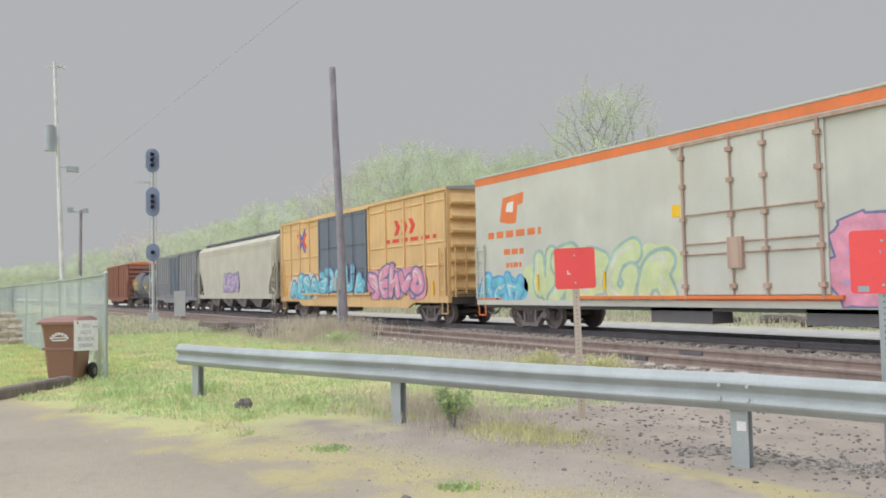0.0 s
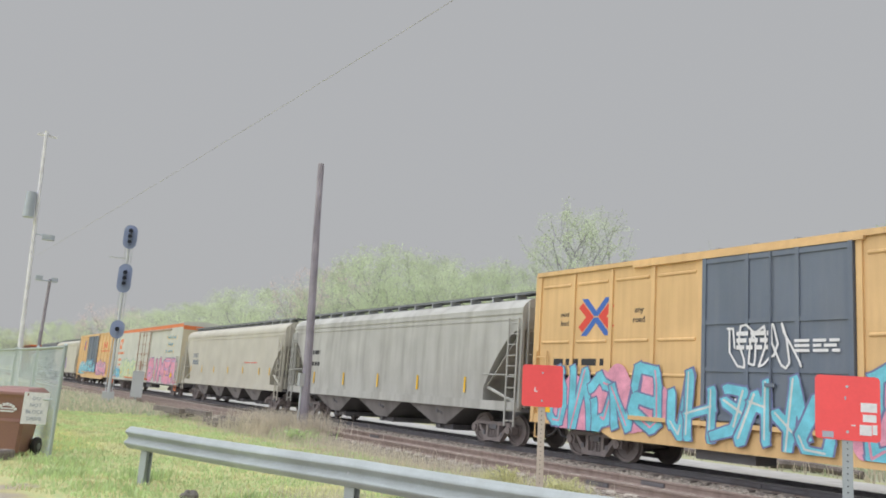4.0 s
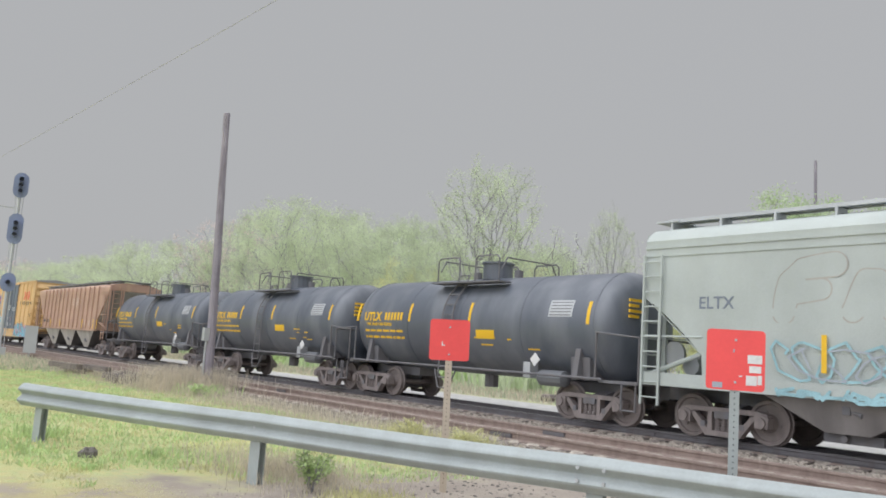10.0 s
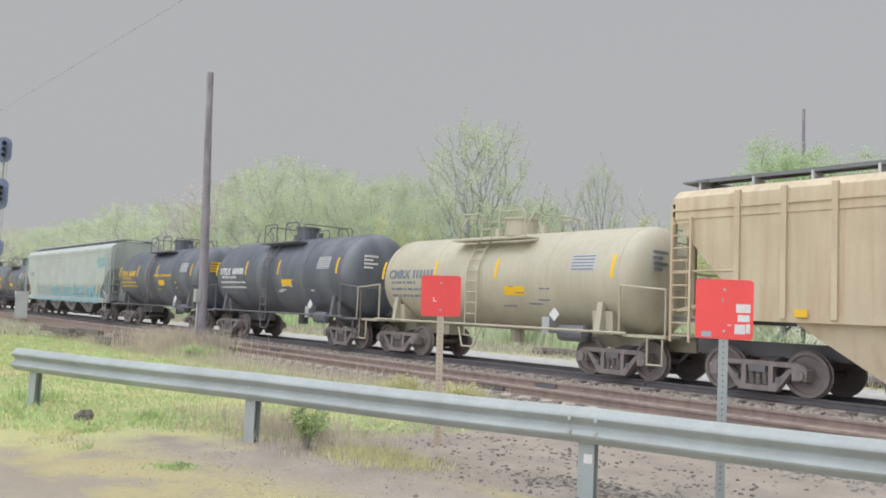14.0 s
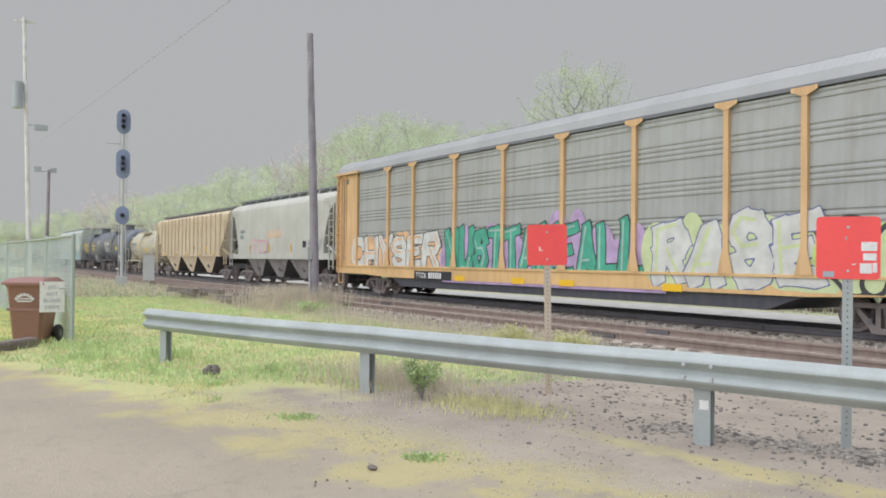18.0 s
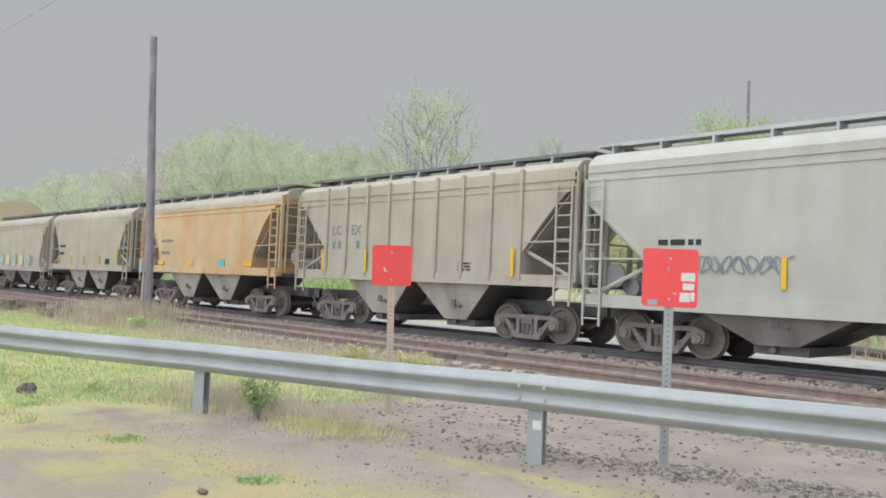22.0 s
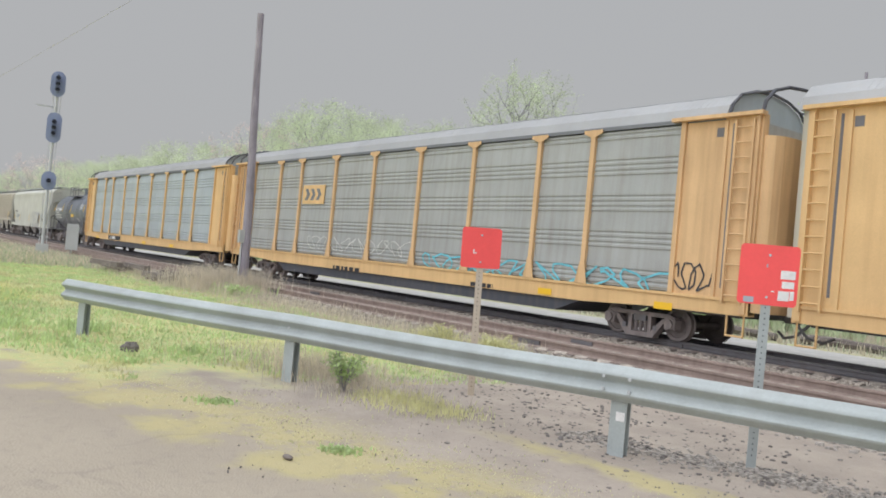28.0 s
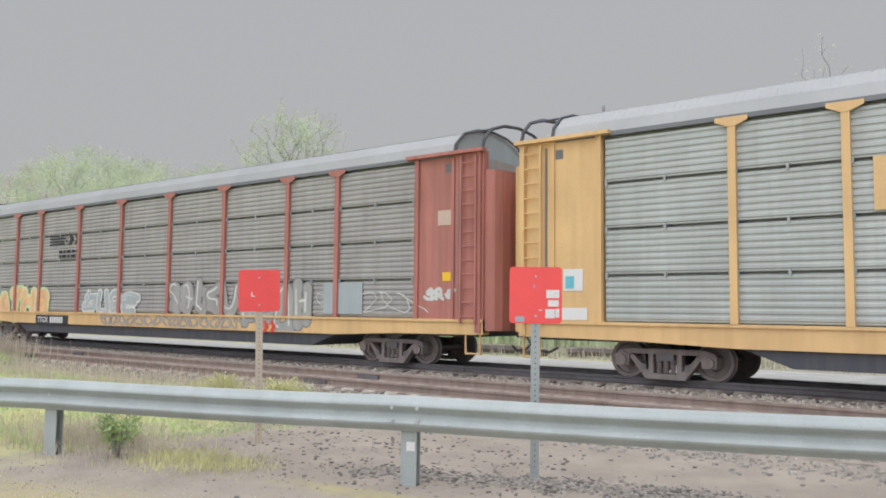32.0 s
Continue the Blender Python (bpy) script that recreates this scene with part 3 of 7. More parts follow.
    s = thing("red_sign", Matrix.Translation((x, y, 0)) @ pose(0, 0, 0, 0, lean, yaw), label, "sign", "red signs behind the guardrail")
    g = Geo()
    # square face with rounded corners
    r, pts = 0.035, []
    for cx, cz, a0 in ((size / 2 - r, tall - r, 0), (-size / 2 + r, tall - r, 90), (-size / 2 + r, r, 180), (size / 2 - r, r, 270)):
        for k in range(5):
            a = radians(a0 + 22.5 * k)
            pts.append((cx + r * math.cos(a), z0 + cz + r * math.sin(a)))
    part("sign_face", g.prism(pts, "y", -0.034, -0.031), M["sign_red"], s)
    part("sign_back", Geo().prism([(u * 0.998, z0 + (v - z0) * 0.999) for u, v in pts], "y", -0.031, -0.0295), M["galv"], s)
    p = Geo().prism([(-0.04, -0.028), (0.04, -0.028), (0.04, 0.02), (0.03, 0.02), (0.03, -0.02), (-0.03, -0.02), (-0.03, 0.02), (-0.04, 0.02)], "z", -0.4, z0 + tall * 0.8)
    post = part("post", p, M[post_paint], s)
    holes = Geo()
    k = 0.12
    while k < z0:
        holes.rod((0, -0.0295, k), (0, -0.0285, k), 0.0065, 6)
        k += 0.05
    tagged(part("post_hole", holes, M["mark_black"], post), kind="stuff")
    for z in (z0 + 0.07, z0 + tall - 0.09):
        part("bolt", Geo().rod((0, -0.041, z), (0, -0.033, z), 0.012, 8), M["alu"], s)
    for u, v, w, h, m in stickers:
        plate(s, "sticker", u, u + w, z0 + v, z0 + v + h, -0.0345, M[m], "peeling white sticker" if m == "sticker" else "scuffed patch", 0.002)
    return s


red_sign(-7.486, 6.193, 1.52, 0.47, 0.48, 50, -1.1, "sign_post", ((-0.09, 0.17, 0.012, 0.05, "sticker"), (-0.08, 0.17, 0.03, 0.012, "sticker")), "plain red square sign on a tan steel post")
red_sign(-4.05, 6.6, 1.44, 0.49, 0.53, 34, 0.3, "galv", ((0.1, 0.24, 0.12, 0.075, "sticker"), (0.115, 0.16, 0.1, 0.06, "sticker"), (0.09, 0.05, 0.09, 0.085, "sticker"), (0.185, 0.06, 0.035, 0.08, "sticker"), (-0.19, 0.014, 0.085, 0.05, "lamp"), (-0.02, 0.33, 0.012, 0.03, "lamp"), (0.03, 0.12, 0.03, 0.01, "sticker")), "plain red square sign with stickers on a galvanised post")


# ---- poles ----
def timber_pole(x, y, top, lean_x, lean_y, r0, r1, label, name="timber_pole", paint="pole"):
    p = thing(name, pose(x, y, 0), label, "pole")
    rings = []
    for k in range(9):
        u = k / 8
        r = r0 + (r1 - r0) * u
        cx, cy = lean_x * u + 0.05 * math.sin(u * 5), lean_y * u
        rings.append([(cx + r * math.cos(a) * (1 + 0.05 * math.sin(3 * a + k)), cy + r * math.sin(a), -0.3 + (top + 0.3) * u) for a in [2 * math.pi * i / 12 for i in range(12)]])
    part("shaft", Geo().loft(rings), M[paint], p, smooth=True)
    return p


p = timber_pole(-24.32, 10.45, 8.85, -0.2, -0.17, 0.15, 0.1, "tall bare timber pole with a small grey box")
part("meter_box", Geo().box(-0.09, 0.09, -0.3, -0.14, 1.55, 1.95).rod((0.0, -0.19, 0.1), (0.0, -0.19, 1.55), 0.035), M["alu"], p, "small grey metal box with a conduit")

up = timber_pole(-59.8, 5.55, 17.2, 0.2, -0.6, 0.16, 0.11, "tall pale utility pole with a transformer and a lamp", "utility_pole", "pale_pole")
up_t = part("transformer", Geo().rod((0.25, -0.9, 11.2), (0.25, -0.9, 12.9), 0.33, 14).rod((0.1, -0.4, 12.5), (0.25, -0.9, 12.5), 0.05), M["lamp"], up, "grey pole-top transformer")
part("lamp_head", Geo().box(-0.2, 0.2, 0.15, 0.9, 9.9, 10.25).rod((0, -0.4, 10.2), (0, 0.3, 10.2), 0.04), M["lamp"], up, "street lamp head on an arm")
part("crossarm", Geo().box(-0.06, 0.06, -1.1, 0.1, 16.9, 17.05), M["pale_pole"], up)
lp = timber_pole(-64.5, 7.0, 7.8, -0.05, 0.12, 0.14, 0.1, "short pole with two flood lamps", "lamp_pole", "pole")
part("flood_lamp", Geo().box(-0.2, 0.2, -0.85, -0.4, 7.6, 7.95).box(-0.2, 0.2, 0.2, 0.6, 7.6, 7.9).rod((0, -0.6, 7.65), (0, 0.4, 7.65), 0.04), M["lamp"], lp)
fp = timber_pole(-17.7, 35.2, 11.4, 0.0, 0.0, 0.1, 0.065, "timber pole standing among trees beyond the tracks", "utility_pole")


# ---- railway signal ----
def signal_mast(x, y):
    s = thing("railway_signal", pose(x, y, 0, 0, 0, -12), "three-headed railway signal on a silver mast", "signal")
    part("mast", Geo().rod((0, 0, -0.2), (0, 0, 9.4), 0.085, 12).box(-0.3, 0.3, -0.3, 0.3, -0.1, 0.5), M["alu"], s)
    for zc, tall in ((9.0, 1.35), (6.68, 1.62), (3.86, 1.0)):
        r = 0.36
        pts = []
        for sz in (1, -1):
            for k in range(9):
                a = radians((0 if sz > 0 else 180) + 22.5 * k)
                pts.append((r * math.cos(a), zc + sz * (tall / 2 - r) + r * math.sin(a)))
        hd = part("signal_head", Geo().prism(pts, "x", 0.1, 0.14).prism([(u * 0.6, zc + (v - zc) * 0.7) for u, v in pts], "x", -0.2, 0.1), M["signal"], s, "dark oval signal head")
        zs = (zc + 0.3, zc, zc - 0.3) if tall > 1.2 else (zc,)
        for z in zs:
            hood = Geo().lathe([(0.14, 0.13), (0.42, 0.13), (0.42, 0.12), (0.14, 0.12)], pose(0, 0, z), 14)
            part("hood", hood, M["signal"], hd)
            part("lens", Geo().rod((0.14, 0, z), (0.15, 0, z), 0.115, 14), M["lens"], hd)
    part("ladder", Geo().path([(-0.35, -0.18, 0.2), (-0.35, -0.18, 9.2)], 0.02).path([(-0.35, 0.18, 0.2), (-0.35, 0.18, 9.2)], 0.02), M["alu"], s)
    part("bracket", Geo().box(-0.03, 0.03, -0.95, 0.1, 7.75, 7.81), M["alu"], s)
    part("relay_box", Geo().box(-0.25, 0.25, 1.1, 1.7, 0.3, 1.7).box(-0.05, 0.05, 1.35, 1.45, -0.1, 0.3), M["alu"], s)
    return s


signal_mast(-47.3, 8.9)

# ---- fence, bin, sign, timber edging, shed ----
def fence():
    f = thing("chain_link_fence", pose(0, 0, 0), "tall chain-link fence with galvanised posts", "fence")
    pts = [(-15.76, 2.15), (-19.2, 2.1), (-22.5, 2.0), (-26.0, 1.85), (-29.5, 1.65), (-33.0, 1.4), (-37.0, 1.15), (-41.0, 0.9), (-45.0, 0.6)]
    post = Geo().rod((0, 0, -0.2), (0, 0, 1.96), 0.034, 10).rod((0, 0, 1.96), (0, 0, 2.0), 0.045, 10, 0.01).mesh("fence_post", M["fence"])
    for x, y in pts:
        part("fence_post", post, None, f, at=pose(x, y, 0))
    for (ax, ay), (bx, by) in zip(pts, pts[1:]):
        part("top_rail", Geo().rod((ax, ay, 1.94), (bx, by, 1.94), 0.022, 8), M["fence"], f)
        g = Geo()
        a, b = Vector((ax, ay, 0)), Vector((bx, by, 0))
        n, h = int((b - a).length / 0.09), 1.88
        for k in range(-19, n):
            for s in (0, 1):
                u0, u1 = k / n, (k + 19.4) / n
                z0, z1 = 0.05, 0.05 + h
                if u0 < 0:
                    z0, u0 = z0 + h * (-u0) / (u1 - u0), 0
                if u1 > 1:
                    z1, u1 = z1 - h * (u1 - 1) / ((k + 19.4) / n - k / n), 1
                if u1 <= u0:
                    continue
                pa, pb = (a.lerp(b, u0), a.lerp(b, u1)) if not s else (a.lerp(b, 1 - u0), a.lerp(b, 1 - u1))
                pa, pb = pa + Vector((0, 0, z0)), pb + Vector((0, 0, z1))
                g.rod(pa, pb, 0.0035, 3)
        part("wire_mesh", g, M["fence"], f)


fence()


def wheelie_bin(x, y, yaw):
    b = thing("wheelie_bin", pose(x, y, 0, 0, 0, yaw) @ Matrix.Diagonal((1.14, 1.14, 1.08, 1)), "brown plastic wheelie bin standing against the fence", "bin")
    rings = []
    for z, w, d0, d1 in ((0.06, 0.2, -0.24, 0.2), (0.1, 0.22, -0.26, 0.24), (0.92, 0.28, -0.33, 0.33), (0.98, 0.3, -0.36, 0.35)):
        c = 0.04
        rings.append([(-w + c, d0, z), (w - c, d0, z), (w, d0 + c, z), (w, d1 - c, z), (w - c, d1, z), (-w + c, d1, z), (-w, d1 - c, z), (-w, d0 + c, z)])
    part("body", Geo().loft(rings), M["bin"], b, smooth=True)
    lid = [[(-0.32, -0.4, 0.98), (0.32, -0.4, 0.98), (0.32, 0.38, 0.98), (-0.32, 0.38, 0.98)], [(-0.32, -0.4, 1.02), (0.32, -0.4, 1.02), (0.32, 0.38, 1.03), (-0.32, 0.38, 1.03)], [(-0.26, -0.3, 1.08), (0.26, -0.3, 1.08), (0.26, 0.3, 1.1), (-0.26, 0.3, 1.1)]]
    part("lid", Geo().loft(lid), M["bin"], b)
    part("handle", Geo().path([(-0.22, 0.38, 1.0), (-0.22, 0.46, 0.98), (0.22, 0.46, 0.98), (0.22, 0.38, 1.0)], 0.018), M["bin"], b)
    for s in (-1, 1):
        w = part("wheel", Geo().lathe([(s * 0.25, 0.03), (s * 0.25, 0.13), (s * 0.27, 0.145), (s * 0.32, 0.145), (s * 0.33, 0.13), (s * 0.33, 0.03)], pose(0, 0.24, 0.145), 20), M["bin_dark"], b)
        part("hub", Geo().rod((s * 0.33, 0.24, 0.145), (s * 0.34, 0.24, 0.145), 0.06, 10), M["grate"], w)
    part("rib", Geo().box(-0.27, 0.27, -0.315, -0.3, 0.55, 0.6), M["bin"], b)
    g = Geo()
    for k in range(7):
        a = radians(150 - 20 * k)
        g.box(-0.02, 0.02, -0.002, 0.002, 0.12, 0.165, Matrix.Translation((0.07 * 0, -0.332, 0.68)) @ pose(0, 0, 0, 0, 90 - math.degrees(a), 0))
    g.box(-0.09, 0.09, -0.333, -0.329, 0.745, 0.765).box(-0.11, 0.11, -0.333, -0.329, 0.7, 0.725)
    part("stencil", g, M["mark_white"], b, "white stencilled emblem")
    return b


wheelie_bin(-16.5, 1.6, 62)
s = thing("notice_board", Matrix.Translation((-15.93, 1.84, 0)) @ pose(0, 0, 0, 0, 0, 83), "white notice board wired to the fence post", "sign")
part("board", Geo().box(-0.2, 0.2, -0.012, 0, 0.58, 1.12), M["sticker"], s)
part("hanger", Geo().rod((0.1, 0.0, 1.0), (0.33, -0.13, 1.02), 0.012), M["fence"], s)
for k, w in enumerate(("DO", "NOT", "BLOCK", "DRIVE")):
    lettering(w, 0.085, M["lamp"], s, (0, -0.016, 0.99 - 0.115 * k), "lettering")
whole("timber_edging", Geo().prism([(-0.12, -0.1), (0.12, -0.1), (0.12, 0.13), (0.09, 0.16), (-0.1, 0.16), (-0.12, 0.12)], "x", -1.75, 1.75), M["timber"], "dark weathered timber edging beside the paving", "timber",
      at=pose(-14.45, 0.45, 0, 0, 0, math.degrees(math.atan2(2.1, -2.7))))


def shed():
    s = thing("timber_porch", pose(-33.5, -1.6, 0, 0, 0, -6), "weathered open timber porch with rails and steps", "porch")
    for x in (-1.6, 1.6):
        for y in (-2.2, 0, 1.6):
            part("porch_post", Geo().box(x - 0.08, x + 0.08, y - 0.08, y + 0.08, 0, 2.5), M["shed"], s)
    part("porch_roof", Geo().prism([(-2.4, 2.45), (-2.4, 2.6), (1.8, 2.62), (1.8, 2.47)], "x", -1.9, 1.9), M["shed_roof"], s)
    part("porch_deck", Geo().box(-1.7, 1.7, -2.3, 1.7, 0.95, 1.1), M["shed"], s)
    for z in (1.4, 1.7, 2.0):
        part("porch_rail", Geo().box(1.58, 1.64, -2.2, 1.6, z, z + 0.08), M["shed"], s)
    for k in range(4):
        part("step", Geo().box(-0.5, 0.7, 1.7 + k * 0.28, 1.98 + k * 0.28, 0, 0.9 - k * 0.22), M["shed"], s)
    part("notice", Geo().box(1.65, 1.67, -0.8, -0.3, 1.3, 1.55), M["mark_yellow"], s)
    return s


shed()
q = random.Random(11)
for k in range(60):
    w, d, h = q.uniform(0.4, 0.85), q.uniform(0.35, 0.55), q.uniform(0.19, 0.3)
    row = k // 11
    g = Geo()
    g.loft([[(-w / 2, -d / 2, 0), (w / 2, -d / 2, 0), (w / 2, d / 2, 0), (-w / 2, d / 2, 0)], [(-w / 2 - 0.03, -d / 2 - 0.02, h * 0.6), (w / 2, -d / 2, h * 0.7), (w / 2 + 0.02, d / 2, h * 0.6), (-w / 2, d / 2, h * 0.6)],
            [(-w / 2 + 0.05, -d / 2 + 0.05, h), (w / 2 - 0.05, -d / 2 + 0.04, h * 0.95), (w / 2 - 0.04, d / 2 - 0.05, h), (-w / 2 + 0.05, d / 2 - 0.05, h)]])
    whole("wall_stone", g, M["stack"], "pale rough stone of a low dry-stacked wall", "stone", "stones of the low wall", at=pose(-30.6 - row * 0.16 + q.uniform(-0.08, 0.08), -3.6 + (k % 11) * (0.56 - 0.035 * row) + row * 0.1, row * 0.21, 0, 0, 90 + q.uniform(-8, 8)))

# overhead cable from the utility pole's crossarm, passing over the lot
cab = Geo()
ca, cb = Vector((-59.7, 5.24, 8.5)), Vector((30.0, 8.3, 8.8))
cab_pts = [ca.lerp(cb, k / 24) - Vector((0, 0, 0.3 * math.sin(math.pi * k / 24))) for k in range(25)]
cab.loft([[tuple(p + Vector((0, 0.007 * math.cos(a), 0.007 * math.sin(a)))) for a in (0.0, 1.26, 2.51, 3.77, 5.03)] for p in cab_pts])
whole("overhead_cable", cab, M["wire"], "thin sagging grey overhead cable hung from the utility pole", "cable")


# ---- loose stones, weeds and grass ----
def scatter(name, n, place, size, material, label, category, seed, squash=0.6):
    q, g = random.Random(seed), Geo()
    for _ in range(n):
        x, y = place(q)
        s = size * q.uniform(0.4, 1.3)
        z = ground_height(x, y) if y < 9.3 else 0.055
        a = q.uniform(0, 6.28)
        up_, lo = z + s * squash * q.uniform(0.6, 1), z - 0.01
        long_ = q.uniform(0.55, 1.0)
        ca, sa = math.cos(a), math.sin(a)

        def spot(u, v, h):
            v *= long_
            return (x + u * ca - v * sa, y + u * sa + v * ca, h)
        low = [(s * q.uniform(0.7, 1) * math.cos(k * 1.2566), s * q.uniform(0.7, 1) * math.sin(k * 1.2566)) for k in range(5)]
        g.add([spot(u, v, lo) for u, v in low] + [spot(u * 0.72 + 0.1 * s, v * 0.72, up_ * q.uniform(0.9, 1.0) if up_ > 0 else up_) for u, v in low],
              [(k, (k + 1) % 5, 5 + (k + 1) % 5, 5 + k) for k in range(5)] + [(5, 6, 7, 8, 9)])
    me = bpy.data.meshes.new(name)
    me.from_pydata(g.v, [], g.f)
    me.materials.append(material)
    return tagged(new(name, me), label, category, kind="stuff")


def near_rail(q):
    x = -5.6 + 3.6 * q.random()
    return x, 6.2 + 0.3 * (x + 4.7) + q.gauss(0, 0.17)


scatter("gravel", 1000, near_rail, 0.036, M["stone"], "grey gravel along the foot of the guardrail", "gravel", 1)
scatter("gravel_dark", 650, lambda q: (q.gauss(-6.0, 1.5), q.gauss(6.7, 0.85)), 0.03, M["stone_dark"], "scattered dark stones on the dirt", "gravel", 2, 0.4)
scatter("gravel_pale", 1300, lambda q: (q.uniform(-5.2, 6), 8.75 + q.gauss(0.25, 0.4)), 0.05, M["stone"], "pale gravel beside the track", "gravel", 3)
scatter("ballast_stones", 17000, lambda q: (6 - 46 * q.random() ** 1.3, q.choice((q.uniform(9.7, 10.9), q.uniform(13.3, 15.3), q.uniform(11.3, 12.7)))), 0.045, M["ballast"], "loose limestone ballast stones", "ballast", 4)
scatter("dirt_grit", 1200, lambda q: (q.uniform(-8.5, 1), q.uniform(3.2, 7.2)), 0.009, M["stone_dark"], "fine dark grit in the dirt", "gravel", 12, 0.6)
scatter("dirt_chips", 900, lambda q: (q.uniform(-8.5, 1), q.uniform(3.2, 7.2)), 0.011, M["stone"], "pale stone chips in the dirt", "gravel", 13, 0.6)
scatter("dirt_pebbles", 600, lambda q: (q.uniform(-9, 4), q.uniform(4.4, 9.4)), 0.018, M["stone"], "small pebbles in the dirt", "gravel", 6, 0.5)
scatter("gravel_mix", 300, near_rail, 0.034, M["stone_dark"], "dark stones in the gravel along the guardrail", "gravel", 9)
scatter("lot_grit", 350, lambda q: (q.uniform(-8, -0.5), q.uniform(2.2, 6)), 0.011, M["stone_dark"], "small grit on the worn paving", "gravel", 5, 0.5)
rk = Geo()
q = random.Random(5)
for k in range(5):
    x, y, s = q.uniform(-0.12, 0.12), q.uniform(-0.1, 0.1), q.uniform(0.07, 0.13)
    rk.loft([[(x + s * math.cos(a) * q.uniform(0.8, 1.1), y + s * math.sin(a) * q.uniform(0.8, 1.1), z) for a in [0.9 * i for i in range(7)]] for z in (0, s * 0.8)] + [[(x + 0.4 * s * math.cos(0.9 * i), y + 0.4 * s * math.sin(0.9 * i), s * 1.4) for i in range(7)]])
whole("rubble", rk, M["stone_dark"], "dark lump of rubble lying in the grass", "rock", at=pose(-11.05, 3.24, 0) @ Matrix.Diagonal((0.6, 0.6, 0.7, 1)))
whole("pebble", Geo().lathe([(-0.05, 0.005), (-0.03, 0.03), (0.03, 0.03), (0.05, 0.005)], None, 10), M["timber"], "single flat brown pebble on the paving", "rock", at=pose(-5.45, 2.82, 0.015) @ Matrix.Diagonal((1.0, 1.0, 0.6, 1)), smooth=True)


def blades(name, n, place, tall, wide, material, label, category, seed, lean=0.5):
    q, v, f = random.Random(seed), [], []
    for _ in range(n):
        x, y = place(q)
        z = ground_height(x, y) if y < 9.3 else 0.0
        a, h = q.uniform(0, 6.28), tall * q.uniform(0.35, 1.2)
        dx, dy = math.cos(a) * wide, math.sin(a) * wide
        b, l = q.uniform(0, 6.28), lean * h * q.random()
        mx, my = x + math.cos(b) * l * 0.35, y + math.sin(b) * l * 0.35
        k = len(v)
        v += [(x - dx, y - dy, z - 0.01), (x + dx, y + dy, z - 0.01), (mx + dx * 0.7, my + dy * 0.7, z + h * 0.6), (mx - dx * 0.7, my - dy * 0.7, z + h * 0.6), (x + math.cos(b) * l, y + math.sin(b) * l, z + h)]
        f += [(k, k + 1, k + 2, k + 3), (k + 3, k + 2, k + 4)]
    me = bpy.data.meshes.new(name)
    me.from_pydata(v, [], f)
    me.materials.append(material)
    return tagged(new(name, me), label, category, kind="stuff")


def in_grass(q, side):
    while True:
        x, y = q.uniform(-34, -8.2), q.uniform(-3, 9.5)
        e = y - (4.35 + 0.26 * x) + 1.1 * noise.noise(Vector((x * 0.7, y * 0.7, 0)))
        if e > 0.25 and (x < -9.4 + 1.4 * noise.noise(Vector((x, y, 5))) or y > 5.6) and side * (noise.noise(Vector((x * 0.9, y * 0.9, 8))) + 0.5 * noise.noise(Vector((x * 3, y * 3, 2))) + q.gauss(0, 0.12)) > -0.02:
            return x, y


def clumps(cx, cy, r):
    return lambda q: (q.gauss(cx, r), q.gauss(cy, r))


def along_edge(q):
    x = q.uniform(-11, -1)
    return x, 4.35 + 0.26 * x + q.gauss(0.75, 0.35) + 0.4 * noise.noise(Vector((x * 0.8, 0, 0)))


blades("grass", 42000, lambda q: in_grass(q, 1), 0.07, 0.009, M["weed"], "fresh green grass", "grass", 1, 1.3)
blades("grass_pale", 38000, lambda q: in_grass(q, -1), 0.05, 0.008, M["grass"], "pale yellow-green grass", "grass", 7, 1.3)
def on_lawn(q):
    while True:
        x, y = q.uniform(-32, -14.5), q.uniform(-6, 3.2)
        if -x > 1.286 * y + 14.1:
            return x, y


blades("lawn", 20000, on_lawn, 0.045, 0.009, M["grass"], "mown yellow-green lawn beyond the timber edging", "grass", 14, 1.4)
blades("dry_grass", 3500, lambda q: (q.uniform(-32, -11), q.gauss(9.2, 0.7)), 0.34, 0.006, M["grass_dry"], "tall dry straw-coloured grass beside the track", "grass", 2, 0.7)
blades("far_grass", 9000, lambda q: (q.uniform(-80, -33), q.uniform(1.5, 10.2)), 0.2, 0.025, M["weed_far"], "rough grass far along the track", "grass", 31, 0.9)
blades("far_straw", 5000, lambda q: (q.uniform(-80, -33), q.uniform(4.5, 10.2)), 0.26, 0.02, M["grass_dry"], "dry straw far along the track", "grass", 32, 0.9)
blades("dry_weeds", 1500, lambda q: (q.gauss(-9.2, 0.9), q.gauss(5.0, 0.35)), 0.24, 0.005, M["grass_dry"], "dry brown weeds behind the guardrail", "weeds", 3, 0.8)
blades("moss", 6000, along_edge, 0.012, 0.005, M["weed_yellow"], "low yellow-green moss and sprouts at the paving's edge", "weeds", 4)
blades("dry_tuft", 3500, clumps(-24.6, 9.9, 0.75), 0.75, 0.007, M["grass_dry"], "tall dry grass round the pole's foot", "grass", 5, 0.6)
blades("field_straw", 16000, lambda q: (q.uniform(-90, 25), q.uniform(23.0, 33)), 0.3, 0.02, M["grass_dry"], "dry straw in the rough beyond the gravel road", "grass", 8)
blades("field_grass", 9000, lambda q: (q.uniform(-90, 25), q.uniform(23.5, 33)), 0.25, 0.02, M["weed_far"], "rough grass beyond the gravel road", "grass", 6)
